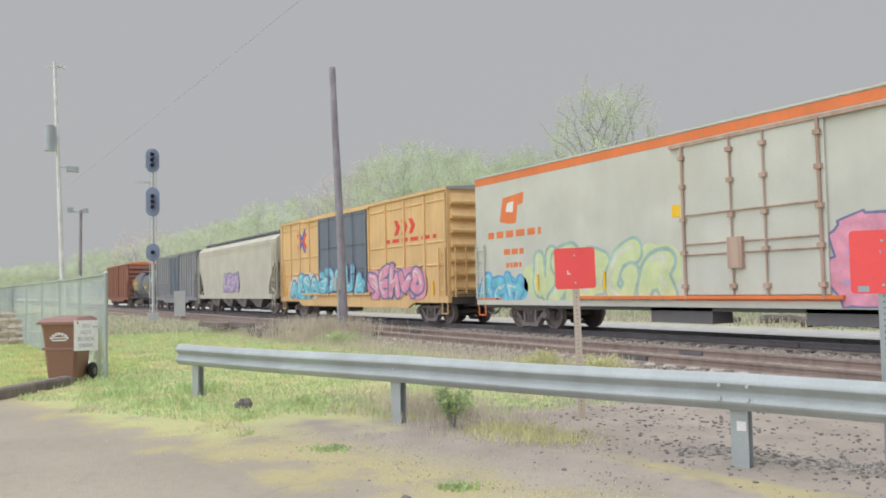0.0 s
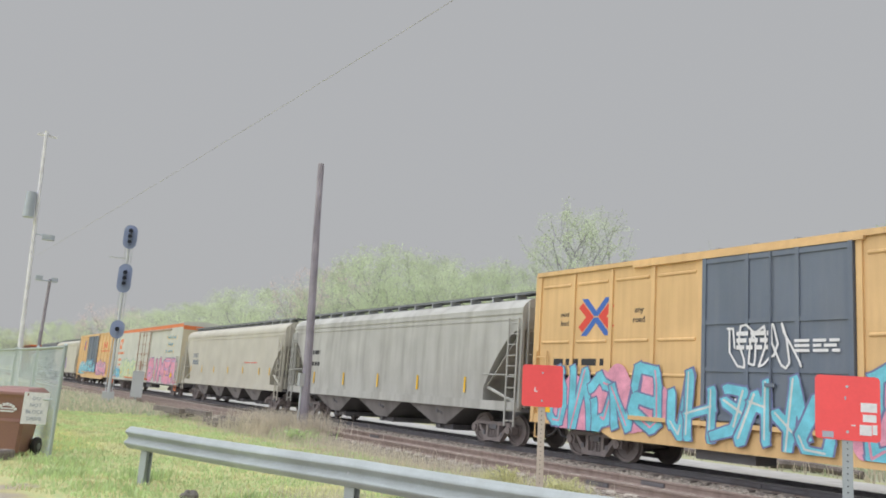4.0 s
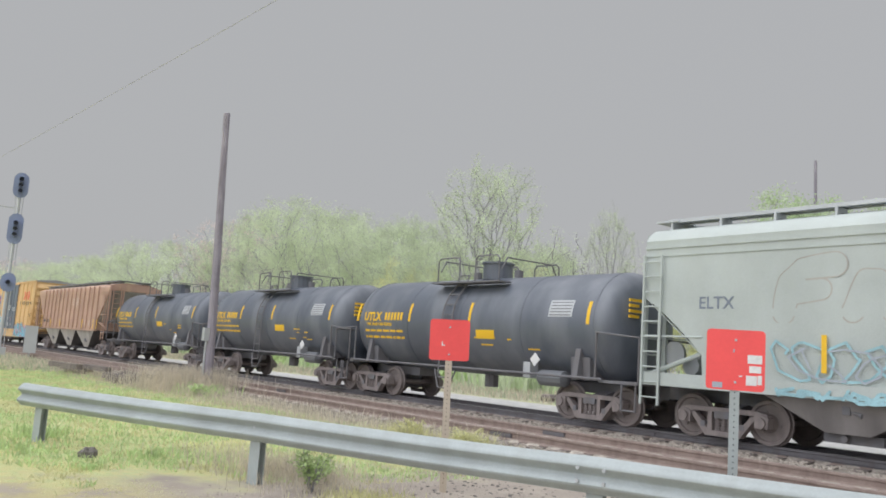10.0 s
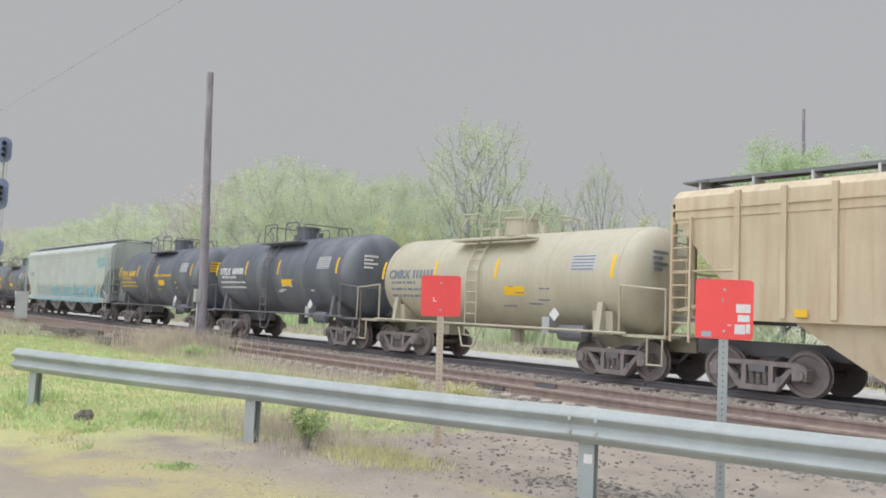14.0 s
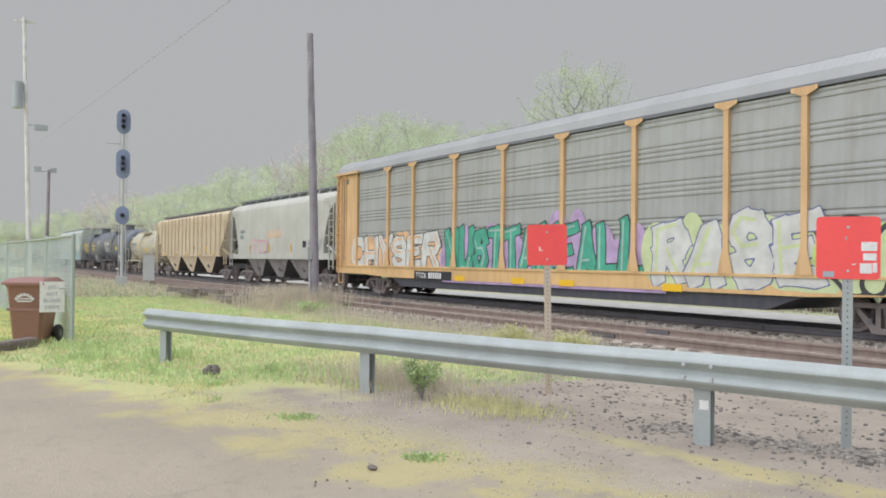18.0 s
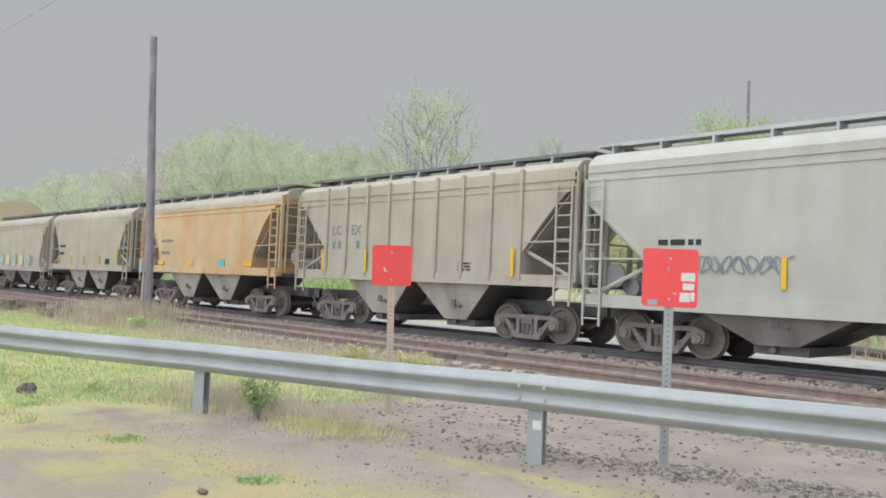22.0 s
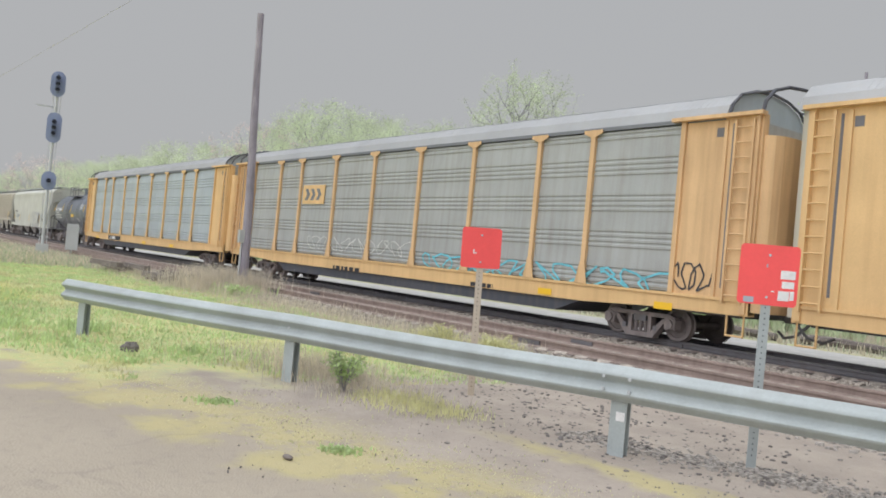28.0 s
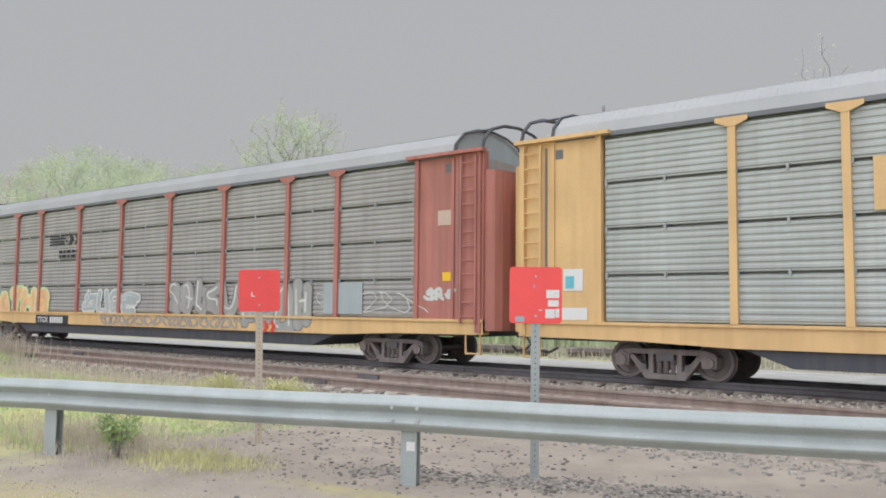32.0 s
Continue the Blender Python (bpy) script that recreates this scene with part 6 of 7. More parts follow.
def tank_car(x_left, x_right, label, paint="tank_black", marks="mark_yellow", r=1.42, mid=2.32, cage=True, seed=1, frame_paint="under", bands=5, mark="UTLX", cargo=""):
    c, h = start_car("tank_car", x_left, x_right, label)
    P, F = M[paint], M[frame_paint]
    head = 0.62
    prof = [(-h, 0.02)] + [(-h + head * (1 - math.cos(a)), r * math.sin(a)) for a in [math.pi / 2 * k / 7 for k in range(1, 8)]]
    prof += [(-x, q) for x, q in prof[::-1]]
    part("shell", Geo().lathe(prof, pose(0, 0, mid), 40), P, c, smooth=True)
    for k in range(bands):
        bd = Geo()
        x = -h + head + 0.1 + (2 * h - 2 * head - 0.2) * k / (bands - 1)
        bd.lathe([(x - 0.03, r), (x - 0.03, r + 0.008), (x + 0.03, r + 0.008), (x + 0.03, r)], pose(0, 0, mid), 40)
        part("shell_seam", bd, P, c, smooth=True)
    # manway, platform and its cage
    part("manway", Geo().rod((0, 0, mid + r - 0.05), (0, 0, mid + r + 0.42), 0.45, 16).rod((0, 0, mid + r + 0.42), (0, 0, mid + r + 0.48), 0.5, 16), P, c)
    for x in (-0.9, 0.9):
        part("valve", Geo().rod((x, 0, mid + r - 0.05), (x, 0, mid + r + 0.22), 0.13, 8), F, c)
    g = Geo()
    for s in (-1, 1):
        g.box(-1.5, 1.5, s * 1.08 - 0.24, s * 1.08 + 0.24, mid + r - 0.25, mid + r - 0.21)
    part("top_platform", g, F, c)
    if cage:
        zt, zb = mid + r + 0.52, mid + r - 0.22
        for s in (-1, 1):
            for a, b in ((-1.35, -0.35), (0.35, 1.35)):
                part("platform_railing", Geo().path([(a, s * 1.2, zb), (a, s * 1.2, zt - 0.1), (a + 0.1, s * 1.2, zt), (b - 0.1, s * 1.2, zt), (b, s * 1.2, zt - 0.1), (b, s * 1.2, zb)], 0.022), F, c)
            part("platform_railing", Geo().path([(s * 1.35, -1.1, zb + 0.35), (s * 1.35, -0.9, zt - 0.05), (s * 1.35, 0.9, zt - 0.05), (s * 1.35, 1.1, zb + 0.35)], 0.022), F, c)
    # ladder round the shell
    line = []
    for k in range(11):
        z = 0.75 + k * 0.3
        y = -(math.sqrt(max(0.0, (r + 0.1) ** 2 - (z - mid) ** 2)) if z > mid else r + 0.1)
        line.append((min(y, -0.95), z))
    lad = part("ladder", Geo().path([(-0.65, y, z) for y, z in line], 0.022).path([(-0.2, y, z) for y, z in line], 0.022), F, c)
    rung = Geo().rod((-0.65, 0, 0), (-0.2, 0, 0), 0.02).mesh("rung", F)
    for y, z in line:
        part("rung", rung, None, lad, at=pose(0, y, z))
    part("sill_step", Geo().path([(-0.9, -1.45, 0.98), (-0.65, -1.52, 0.45), (-0.2, -1.52, 0.45), (0.05, -1.45, 0.98)], 0.025), F, c)
    # running rail, stub sills, saddles, brake gear
    part("side_rail", Geo().path([(-h + 0.3, -1.5, 1.06), (h - 0.3, -1.5, 1.06)], 0.03).path([(-h + 0.3, 1.5, 1.06), (h - 0.3, 1.5, 1.06)], 0.03), F, c)
    for s in (-1, 1):
        e = s * (h + 0.75)
        part("stub_sill", Geo().box(min(e, s * (h - 2.6)), max(e, s * (h - 2.6)), -0.32, 0.32, 0.68, 1.0).box(min(e, e - s * 1.2), max(e, e - s * 1.2), -1.45, 1.45, 0.98, 1.04), F, c)
        a, b = s * (h - 1.5), s * (h - 0.9)
        part("saddle", Geo().prism([(-1.2, 1.0), (-1.25, 1.55), (-0.6, 1.1), (0.6, 1.1), (1.25, 1.55), (1.2, 1.0)], "x", min(a, b), max(a, b)).prism([(-1.45, 1.0), (-1.33, 1.75), (-1.2, 1.75), (-1.25, 1.0)], "x", s * (h - 1.2) - 0.08, s * (h - 1.2) + 0.08), F, c)
        rail = Geo().path([(s * (h - 0.5), -1.5, 1.02), (s * (h - 0.5), -1.5, 2.15), (e, -1.5, 2.05), (e, -1.5, 1.02)], 0.024)
        rail.path([(e, -1.5, 2.05), (e, 1.5, 2.05), (e, 1.5, 1.02)], 0.024)
        part("end_railing", rail, F, c)
        part("sill_step", Geo().path([(e - s * 0.1, -1.45, 1.0), (e - s * 0.1, -1.45, 0.4), (e - s * 0.5, -1.45, 0.4), (e - s * 0.5, -1.45, 1.0)], 0.022), F, c)
        coupler(c, e - s * 0.1, s)
    part("brake_reservoir", Geo().lathe([(h - 2.6, 0.05), (h - 2.55, 0.2), (h - 1.75, 0.2), (h - 1.7, 0.05)], pose(0, -1.15, 0.98), 12), M["grate"], c)
    part("brake_valve", Geo().box(h - 3.0, h - 2.75, -1.4, -1.1, 0.95, 1.35), M["alu"], c)
    part("bottom_outlet", Geo().rod((0, 0, mid - r - 0.35), (0, 0, mid - r + 0.1), 0.2, 10), F, c)
    # markings on the shell's near side, curved with it
    q = random.Random(seed)

    def wrap(name, x0, x1, z0, z1, material, n=4, lift=0.006):
        g = Geo()
        a0, a1 = math.asin((z0 - mid) / r), math.asin((z1 - mid) / r)
        ringo = [(-(r + lift) * math.cos(a0 + (a1 - a0) * k / n), mid + (r + lift) * math.sin(a0 + (a1 - a0) * k / n)) for k in range(n + 1)]
        ringi = [(-(r - 0.01) * math.cos(a0 + (a1 - a0) * k / n), mid + (r - 0.01) * math.sin(a0 + (a1 - a0) * k / n)) for k in range(n + 1)]
        return part(name, g.prism(ringo + ringi[::-1], "x", x0, x1), material, c)

    Y, K = M["mark_yellow"], M[marks]
    for x in (-h + head - 0.2, -h * 0.42, h * 0.08, h - head - 0.25):
        wrap("reflector", x - 0.05, x + 0.05, mid + 0.02, mid + 0.58, Y)
    for name, words, size, x0, z0 in (("reporting_mark", mark, 0.38, -h + 1.3, 0.04), ("slogan", "THE TANK CAR PEOPLE" if mark == "UTLX" else "", 0.13, -h + 1.7, -0.12), ("cargo_name", cargo, 0.15, 1.3, 0.0)):
        if not words:
            continue
        me = bpy.data.meshes.new_from_object(bpy.data.objects.new(name, type_of(words, size)))
        for v in me.vertices:
            a = (z0 + v.co.y) / r
            e = r + 0.012 + v.co.z
            v.co = (x0 + v.co.x, -e * math.cos(a), mid + e * math.sin(a))
        me.materials.append(K)
        part(name, me, None, c)
    for k in range(6):
        x = -h + 1.98 + k * 0.17
        wrap("stencil", x, x + 0.1, mid + 0.05, mid + 0.3, K)
    for k in (1, 2) if mark == "UTLX" else (0, 1, 2):
        x = -h + 0.9
        while x < -h + (2.1 if k == 0 else 3.0):
            w = q.uniform(0.08, 0.34)
            wrap("stencil", x, x + w, mid - 0.12 - k * 0.2, mid - 0.05 - k * 0.2, K, 1)
            x += w + 0.07
    wrap("warning_plate", 0.75, 1.5, mid - 0.42, mid - 0.18, M["mark_yellow"])
    wrap("data_plate", h - 2.2, h - 1.4, mid + 0.2, mid + 0.62, M["alu"])
    for k in range(5):
        wrap("stencil", h - 2.15, h - 1.45, mid + 0.23 + k * 0.08, mid + 0.255 + k * 0.08, M["under"], 1, 0.009)
    for k in range(6):
        x, z = q.uniform(0.2, h - 2.2), q.uniform(mid - 0.75, mid - 0.2)
        wrap("stencil", x, x + q.uniform(0.15, 0.5), z, z + 0.035, K, 1)
    dx = h - 2.5
    part("placard", Geo().prism([(dx - 0.17, 1.42), (dx, 1.25), (dx + 0.17, 1.42), (dx, 1.59)], "y", -1.5, -1.48), M["mark_white"], c, "white diamond placard holder")
    g = Geo()
    for k in range(4):
        z, w = mid + 0.62 - k * 0.13, 0.55 if k in (0, 2) else 0.35
        g.box(h - 0.06, h - 0.02, -0.9, -0.9 + w, z, z + 0.07)
    part("stencil", g, K, c)
    trucks(c, (-h + 1.0, h - 1.0))
    return c, h, -r


# ---- autoracks ----
def corrugated(x0, x1, z0, z1, n, deep=0.03, grouped=False):
    """A sheet pressed in level ridges, on the side facing -y."""
    prof = [(0.02, z0)]
    s = (z1 - z0) / n
    for k in range(n):
        z = z0 + k * s
        if grouped and k % 7 > 3:
            continue
        prof += [(0, z + 0.04 * s), (0, z + 0.3 * s), (-deep, z + 0.45 * s), (-deep, z + 0.85 * s)]
    prof.append((0.02, z1))
    return Geo().prism(prof, "x", x0, x1)


RACK_POSTS = (-8.87, -6.95, -4.15, -1.4, 1.4, 4.15, 6.95, 8.87)


def autorack(mid_x, label, paint, panel, posts=RACK_POSTS, tiers=1, ridges=26, sill_paint="yellow", wide_plates=(), flare=True, roof="rack_roof", eave=4.95, door_paint=None, dome=None):
    """posts: places of the side posts from the middle; panels of pressed sheet lie between them."""
    c, h = start_car("autorack_car", mid_x - 13.5, mid_x + 13.5, label)
    W, P, S = 1.5, M[paint], M[sill_paint]
    z0 = 1.12
    part("inner_wall", Geo().box(-h + 0.5, h - 0.5, -W + 0.12, W - 0.05, z0, eave), M["panel_dirty"], c)
    part("side_sill", Geo().prism([(-h, z0), (-h, 0.78), (-h + 2.6, 0.76), (-h + 4.6, 0.68), (h - 4.6, 0.68), (h - 2.6, 0.76), (h, 0.78), (h, z0)], "y", -W - 0.05, -W + 0.2), S, c)
    part("sill_flange", Geo().box(-h, h, -W - 0.09, -W - 0.05, z0 - 0.06, z0), S, c)
    part("underframe", Geo().prism([(-h, 0.9), (-h + 4.6, 0.72), (-h + 5.6, 0.36), (h - 5.6, 0.36), (h - 4.6, 0.72), (h, 0.9)], "y", -1.46, 1.46).box(-h + 0.3, h - 0.3, -1.35, 1.35, 0.72, 1.0), M["girder"], c)
    rp = [(-W - 0.04, eave), (-W * 0.97, eave + 0.27), (-W * 0.78, eave + 0.53), (-W * 0.42, eave + 0.7), (0, eave + 0.76), (W * 0.42, eave + 0.7), (W * 0.78, eave + 0.53), (W * 0.97, eave + 0.27), (W + 0.04, eave)]
    dome = not flare if dome is None else dome
    part("roof", Geo().prism(rp, "x", -h + 0.9, h - 0.9), M[roof], c)
    seam = Geo()
    k = -h + 1.0
    while k < h - 1.0:
        seam.prism([(u * 1.001, v + 0.005) for u, v in rp[1:-1]], "x", k, k + 0.035)
        k += 0.15
    tagged(part("roof_rib", seam, M[roof], c), kind="stuff")
    part("roof_rail", Geo().box(-h + 0.9, h - 0.9, -W - 0.06, -W + 0.02, eave - 0.06, eave + 0.03), P if not flare else M["grate"], c)
    posts = [x + h for x in posts]
    edges = [2.0] + posts + [2 * h - 2.0]
    for a, b in zip(edges, edges[1:]):
        plain = any(a - 0.05 <= w <= b + 0.05 for w in wide_plates)
        if plain:
            pl = part("side_plate", Geo().box(a - h + 0.04, b - h - 0.04, -W - 0.02, -W + 0.05, z0, eave - 0.05), P, c)
            continue
        hh = (eave - 0.08 - z0) / tiers
        for k in range(tiers):
            g = corrugated(a - h + 0.05, b - h - 0.05, z0 + 0.02 + k * hh, z0 + (k + 1) * hh - (0.035 if tiers > 1 else 0.0), max(4, ridges // tiers), 0.02 if tiers > 1 else 0.022, tiers == 1)
            part("side_panel", g, M[panel], c, at=pose(0, -W, 0))
        if tiers > 1:
            cl = Geo()
            for k in range(1, tiers):
                for u in (0.03, 0.5, 0.97):
                    x = a - h + (b - a) * u
                    cl.box(x - 0.022, x + 0.022, -W - 0.05, -W, z0 + k * hh - 0.07, z0 + k * hh + 0.05)
            tagged(part("panel_clip", cl, M["galv"], c), kind="stuff")
    po = Geo().box(-0.07, 0.07, -W - 0.1, -W + 0.03, z0, eave - 0.05)
    if flare:
        if tiers == 1:
            po.prism([(-0.07, z0 + 0.55), (-0.2, z0), (0.2, z0), (0.07, z0 + 0.55)], "y", -W - 0.11, -W - 0.1)
        po.prism([(-0.07, eave - 0.2), (-0.3, eave - 0.1), (-0.3, eave - 0.02), (0.3, eave - 0.02), (0.3, eave - 0.1), (0.07, eave - 0.2)], "y", -W - 0.11, -W - 0.09)
    pm = po.mesh("side_post", P)
    for x in posts:
        part("side_post", pm, None, c, at=pose(x - h, 0, 0))
    DP = M[door_paint or paint]
    for s in (-1, 1):
        e = s * h
        a, b = sorted((e, e - s * 2.0))
        cor = part("end_corner", Geo().box(a, b, -W - 0.04, -W + 0.15, z0 - 0.3, eave), P, c)
        part("corner_rib", Geo().box(e - s * 0.12 - 0.07, e - s * 0.12 + 0.07, -W - 0.1, -W - 0.04, z0 - 0.3, eave).box(e - s * 0.85 - 0.04, e - s * 0.85 + 0.04, -W - 0.08, -W - 0.04, z0, eave - 0.1).box(e - s * 1.93 - 0.06, e - s * 1.93 + 0.06, -W - 0.1, -W - 0.04, z0, eave), P, cor)
        part("header_plate", Geo().box(min(e + s * 0.05, e - s * 2.2), max(e + s * 0.05, e - s * 2.2), -W - 0.2, -W, eave - 0.03, eave + 0.05), P, cor)
        part("door_gap", Geo().box(e - s * 0.68 - 0.03, e - s * 0.68 + 0.03, -W - 0.045, -W - 0.03, z0 + 0.2, eave - 0.15), M["under"], cor)
        part("door_hole", Geo().box(e - s * 1.0 - 0.09, e - s * 1.0 + 0.09, -W - 0.045, -W - 0.03, eave - 0.42, eave - 0.22), M["under"], cor)
        # bowed end doors
        door = [(-W + 0.02, 0), (-1.46, 0.13), (-1.37, 0.25), (-1.2, 0.34), (-0.9, 0.38), (0, 0.4), (0.9, 0.38), (1.2, 0.34), (1.37, 0.25), (1.46, 0.13), (W - 0.02, 0)]
        rings = [[(e - s * 0.05 + s * d, y, z) for y, d in door] + [(e - s * 0.35, W - 0.02, z), (e - s * 0.35, -W + 0.02, z)] for z in (z0 - 0.25, eave + 0.05 if dome else eave - 0.44)]
        dr = part("end_door", Geo().loft(rings), DP, c)
        for z in (z0 + 1.0, z0 + 2.3):
            part("door_slot", Geo().box(min(e + s * 0.2, e + s * 0.3), max(e + s * 0.2, e + s * 0.3), -1.0, -0.4, z, z + 0.08), M["under"], dr)
        if dome:
            up_ = 0.12 if s > 0 else 0.0
            part("roof_hood", Geo().prism([(u * 0.99, v + up_ * (v > eave + 0.01)) for u, v in rp], "x", min(e - s * 0.9, e + s * 0.22), max(e - s * 0.9, e + s * 0.22)), M[roof] if s < 0 else DP, c)
        if flare or s < 0:
            ladder(c, e - s * 0.16, e - s * 0.58, -W - 0.13, z0 - 0.1, eave - 0.1, 12, P)
        if not dome:
            # Pale panel added over the roof's end to offset its shade.
            part("gable_fill", Geo().prism([(u * 0.985, v - 0.004) for u, v in rp], "x", min(e - s * 0.89, e - s * 0.86), max(e - s * 0.89, e - s * 0.86)), M["panel_blue"], c, "added pale panel over the shaded roof end")
            part("roof_bow", Geo().path([(e - s * 0.05, u, v + 0.02) for u, v in rp], 0.04), M["girder"], c)
            part("roof_bow", Geo().path([(e - s * 0.82, u, v + 0.02) for u, v in rp], 0.035), M["girder"], c)
            for y_ in (-1.17, 1.17):
                part("bow_rail", Geo().rod((e - s * 0.05, y_, eave + 0.55), (e - s * 0.82, y_, eave + 0.55), 0.025), M["girder"], c)
        part("sill_step", Geo().path([(e - s * 0.1, -W, 0.8), (e - s * 0.1, -W, 0.35), (e - s * 0.5, -W, 0.35), (e - s * 0.5, -W, 0.8)], 0.022), S, c)
        coupler(c, e, s)
    trucks(c, (-h + 3.1, h - 3.1), 0.38)
    return c, h, -W - 0.06


# ---- the cars, in order of passing ----
c, h, Y = boxcar(-108.6, -93.2, "brown boxcar far down the train", "brown_car", "brown_car", (5.5, 9.0), 4.6, roof="orange")
tank_car(-91.4, -79.2, "black tank car far down the train", seed=2)
c, h, Y = boxcar(-77.7, -62.7, "dark grey ribbed boxcar", "dark_grey", "door_blue", (5.8, 9.0), 4.5, ribs=14, roof="dark_grey")
c, h, Y = hopper(-62.1, -44.3, "cream covered hopper with purple graffiti", "cream", 4.6, pods=4, pod="pod_dark")
graffiti(c, -1.8, 1.6, 1.4, 2.5, Y - 0.02, 4, "g_purple", "g_slate", "g_purple", 31, label="purple graffiti")
c, h, Y = boxcar(-43.3, -25.3, "yellow boxcar with dark double doors and graffiti", "yellow", "door_blue", (5.6, 11.2), 4.95)
block_mark(c, 4.7, 6.6, 3.5, 4.1, Y, 3, "mark_red")
cross_mark(c, -5.9, 3.9, 1.3, 1.2, Y)
graffiti(c, -7.4, -3.6, 0.95, 2.2, Y - 0.055, 4, "g_cyan", "g_slate", "g_white", 41)
graffiti(c, -3.4, 2.0, 1.2, 2.3, Y - 0.12, 5, "g_cyan", "g_slate", None, 42)
graffiti(c, 2.4, 7.2, 0.95, 2.2, Y - 0.055, 5, "g_pink", "g_slate", "g_pink", 43)
bars(c, 3.9, 8.2, 3.15, 3.4, Y - 0.002, M["mark_red"], 1, seed=3, gaps=7)
reflectors(c, (-8.3, 7.9), 1.1, 1.6, Y - 0.05)
c, h, Y = reefer(-23.4, -1.5, "white refrigerator car with orange stripes and graffiti")
part("emblem", Geo().prism([(-9.5, 3.45), (-9.3, 4.2), (-8.15, 4.3), (-8.2, 3.95), (-8.5, 3.9), (-8.6, 3.35), (-9.0, 3.35)], "y", Y - 0.006, Y), M["orange"], c, "orange slab emblem")
part("emblem", Geo().prism([(-9.15, 3.75), (-9.05, 4.02), (-8.7, 4.05), (-8.75, 3.7)], "y", Y - 0.009, Y - 0.006), M["mark_white"], c)
bars(c, -10.2, -7.3, 2.85, 3.2, Y, M["orange"], 1, seed=5, gaps=9)
bars(c, -9.3, -8.2, 2.3, 2.6, Y, M["orange"], 1, seed=6, gaps=4)
bars(c, -9.2, -8.3, 1.9, 2.15, Y, M["orange"], 1, seed=7, gaps=4)
graffiti(c, -7.9, -1.9, 0.85, 2.35, Y, 5, "g_pale", "g_teal", "g_pale", 44, 0.5, "pale green graffiti with lilac outlines")
graffiti(c, -10.7, -8.4, 0.8, 1.7, Y, 3, "g_cyan", "g_blue", "g_cyan", 45)
graffiti(c, 2.3, 10.5, 0.8, 2.65, Y - 0.02, 5, "g_pink", "g_slate", None, 46, 0.45, "pink and lilac graffiti with dark outlines", glow="g_purple", text="SIMER", fat=0.165, edge=0.06, sharp=True)
plate(c, "data_plate", -1.98, -1.65, 2.95, 3.25, Y, M["mark_yellow"])
plate(c, "data_plate", 9.0, 9.5, 1.25, 1.55, Y - 0.04, M["mark_yellow"])
for k_, (w_, x_) in enumerate((("Protecting Today's", 8.3), ("Perishables", 8.1), ("For Tomorrow", 7.9))):
    lettering(w_, 0.33, M["mark_teal"], c, (x_, Y - 0.005, 3.98 - k_ * 0.5), "slogan", 0.95)
    lettering(w_, 0.42, M["g_gold"], c, (x_ + 0.03, Y - 0.003, 3.93 - k_ * 0.5), "slogan", 0.95)
reflectors(c, (-10.5, -7.5, -4.5, 4.5, 7.5, 10.6), 1.2, 1.7, Y - 0.03)
c, h, Y = hopper(0, 17.4, "cream covered hopper with smooth rounded sides", "cream", 4.35, 1.1, 1.5, (1.75, 3.2), pods=4, pod="pod_dark")
reporting_mark(c, "DAKX", -6.8, 2.62, 0.3, Y)
reflectors(c, (-7.0, -4.6, -2.15, 0.5, 3.05, 5.6, 7.1), 1.75, 2.1, Y - 0.02)
bars(c, 3.2, 5.2, 2.3, 2.4, Y, M["mark_red"], 1, seed=14, gaps=8)
c, h, Y = hopper(18.6, 36.2, "grey covered hopper with sloping ends", "grey", 4.4, 1.15, 1.8, (1.7, 3.5), pods=3, pod="pod_dark")
bars(c, -7.0, -5.6, 2.7, 3.0, Y, M["mark_black"], 1, seed=15, gaps=4)
bars(c, -7.0, -5.5, 2.2, 2.5, Y, M["mark_black"], 1, seed=16, gaps=6)
reflectors(c, (-6.0, -3.0, 0, 3.0, 6.0), 1.5, 2.0, Y - 0.02)
c, h, Y = boxcar(36.95, 52.5, "yellow boxcar with a dark door and cyan graffiti", "yellow", "door_blue", (6.0, 9.65), 5.0, double=False)
cross_mark(c, -5.35, 3.7, 1.3, 1.0, Y)
block_mark(c, 3.9, 5.85, 3.6, 4.25, Y, 3, "mark_red")
lettering("Railcar Pooling Experts", 0.42, M["mark_black"], c, (4.75, Y - 0.004, 3.2), "slogan", 0.98)
lettering("next", 0.2, M["mark_black"], c, (-6.6, Y - 0.004, 3.75), "slogan")
lettering("load", 0.2, M["mark_black"], c, (-6.6, Y - 0.004, 3.5), "slogan")
lettering("any", 0.22, M["mark_black"], c, (-3.8, Y - 0.004, 3.75), "slogan")
lettering("road", 0.22, M["mark_black"], c, (-3.8, Y - 0.004, 3.5), "slogan")
bars(c, -7.0, -5.0, 2.35, 2.65, Y, M["mark_black"], 1, seed=17, gaps=5)
bars(c, -6.9, -4.8, 1.95, 2.2, Y, M["mark_black"], 1, seed=18, gaps=7)
bars(c, -0.8, 0.0, 2.75, 3.2, Y - 0.11, M["mark_white"], 3, seed=19, gaps=3)
bars(c, 0.6, 1.6, 2.7, 3.0, Y - 0.11, M["mark_white"], 3, seed=20, gaps=4)
bars(c, -1.0, -0.4, 1.5, 1.75, Y - 0.11, M["mark_white"], 3, seed=21, gaps=3)
bars(c, 6.3, 6.9, 2.2, 2.5, Y, M["mark_black"], 3, seed=22, gaps=2)
reflectors(c, (-7.1, 6.7), 1.1, 1.6, Y - 0.06, 0.22)
graffiti(c, -7.0, -3.0, 0.75, 2.25, Y - 0.055, 5, "g_cyan", "g_slate", "g_pink", 47, 0.4, fat=0.1, edge=0.04, sharp=True)
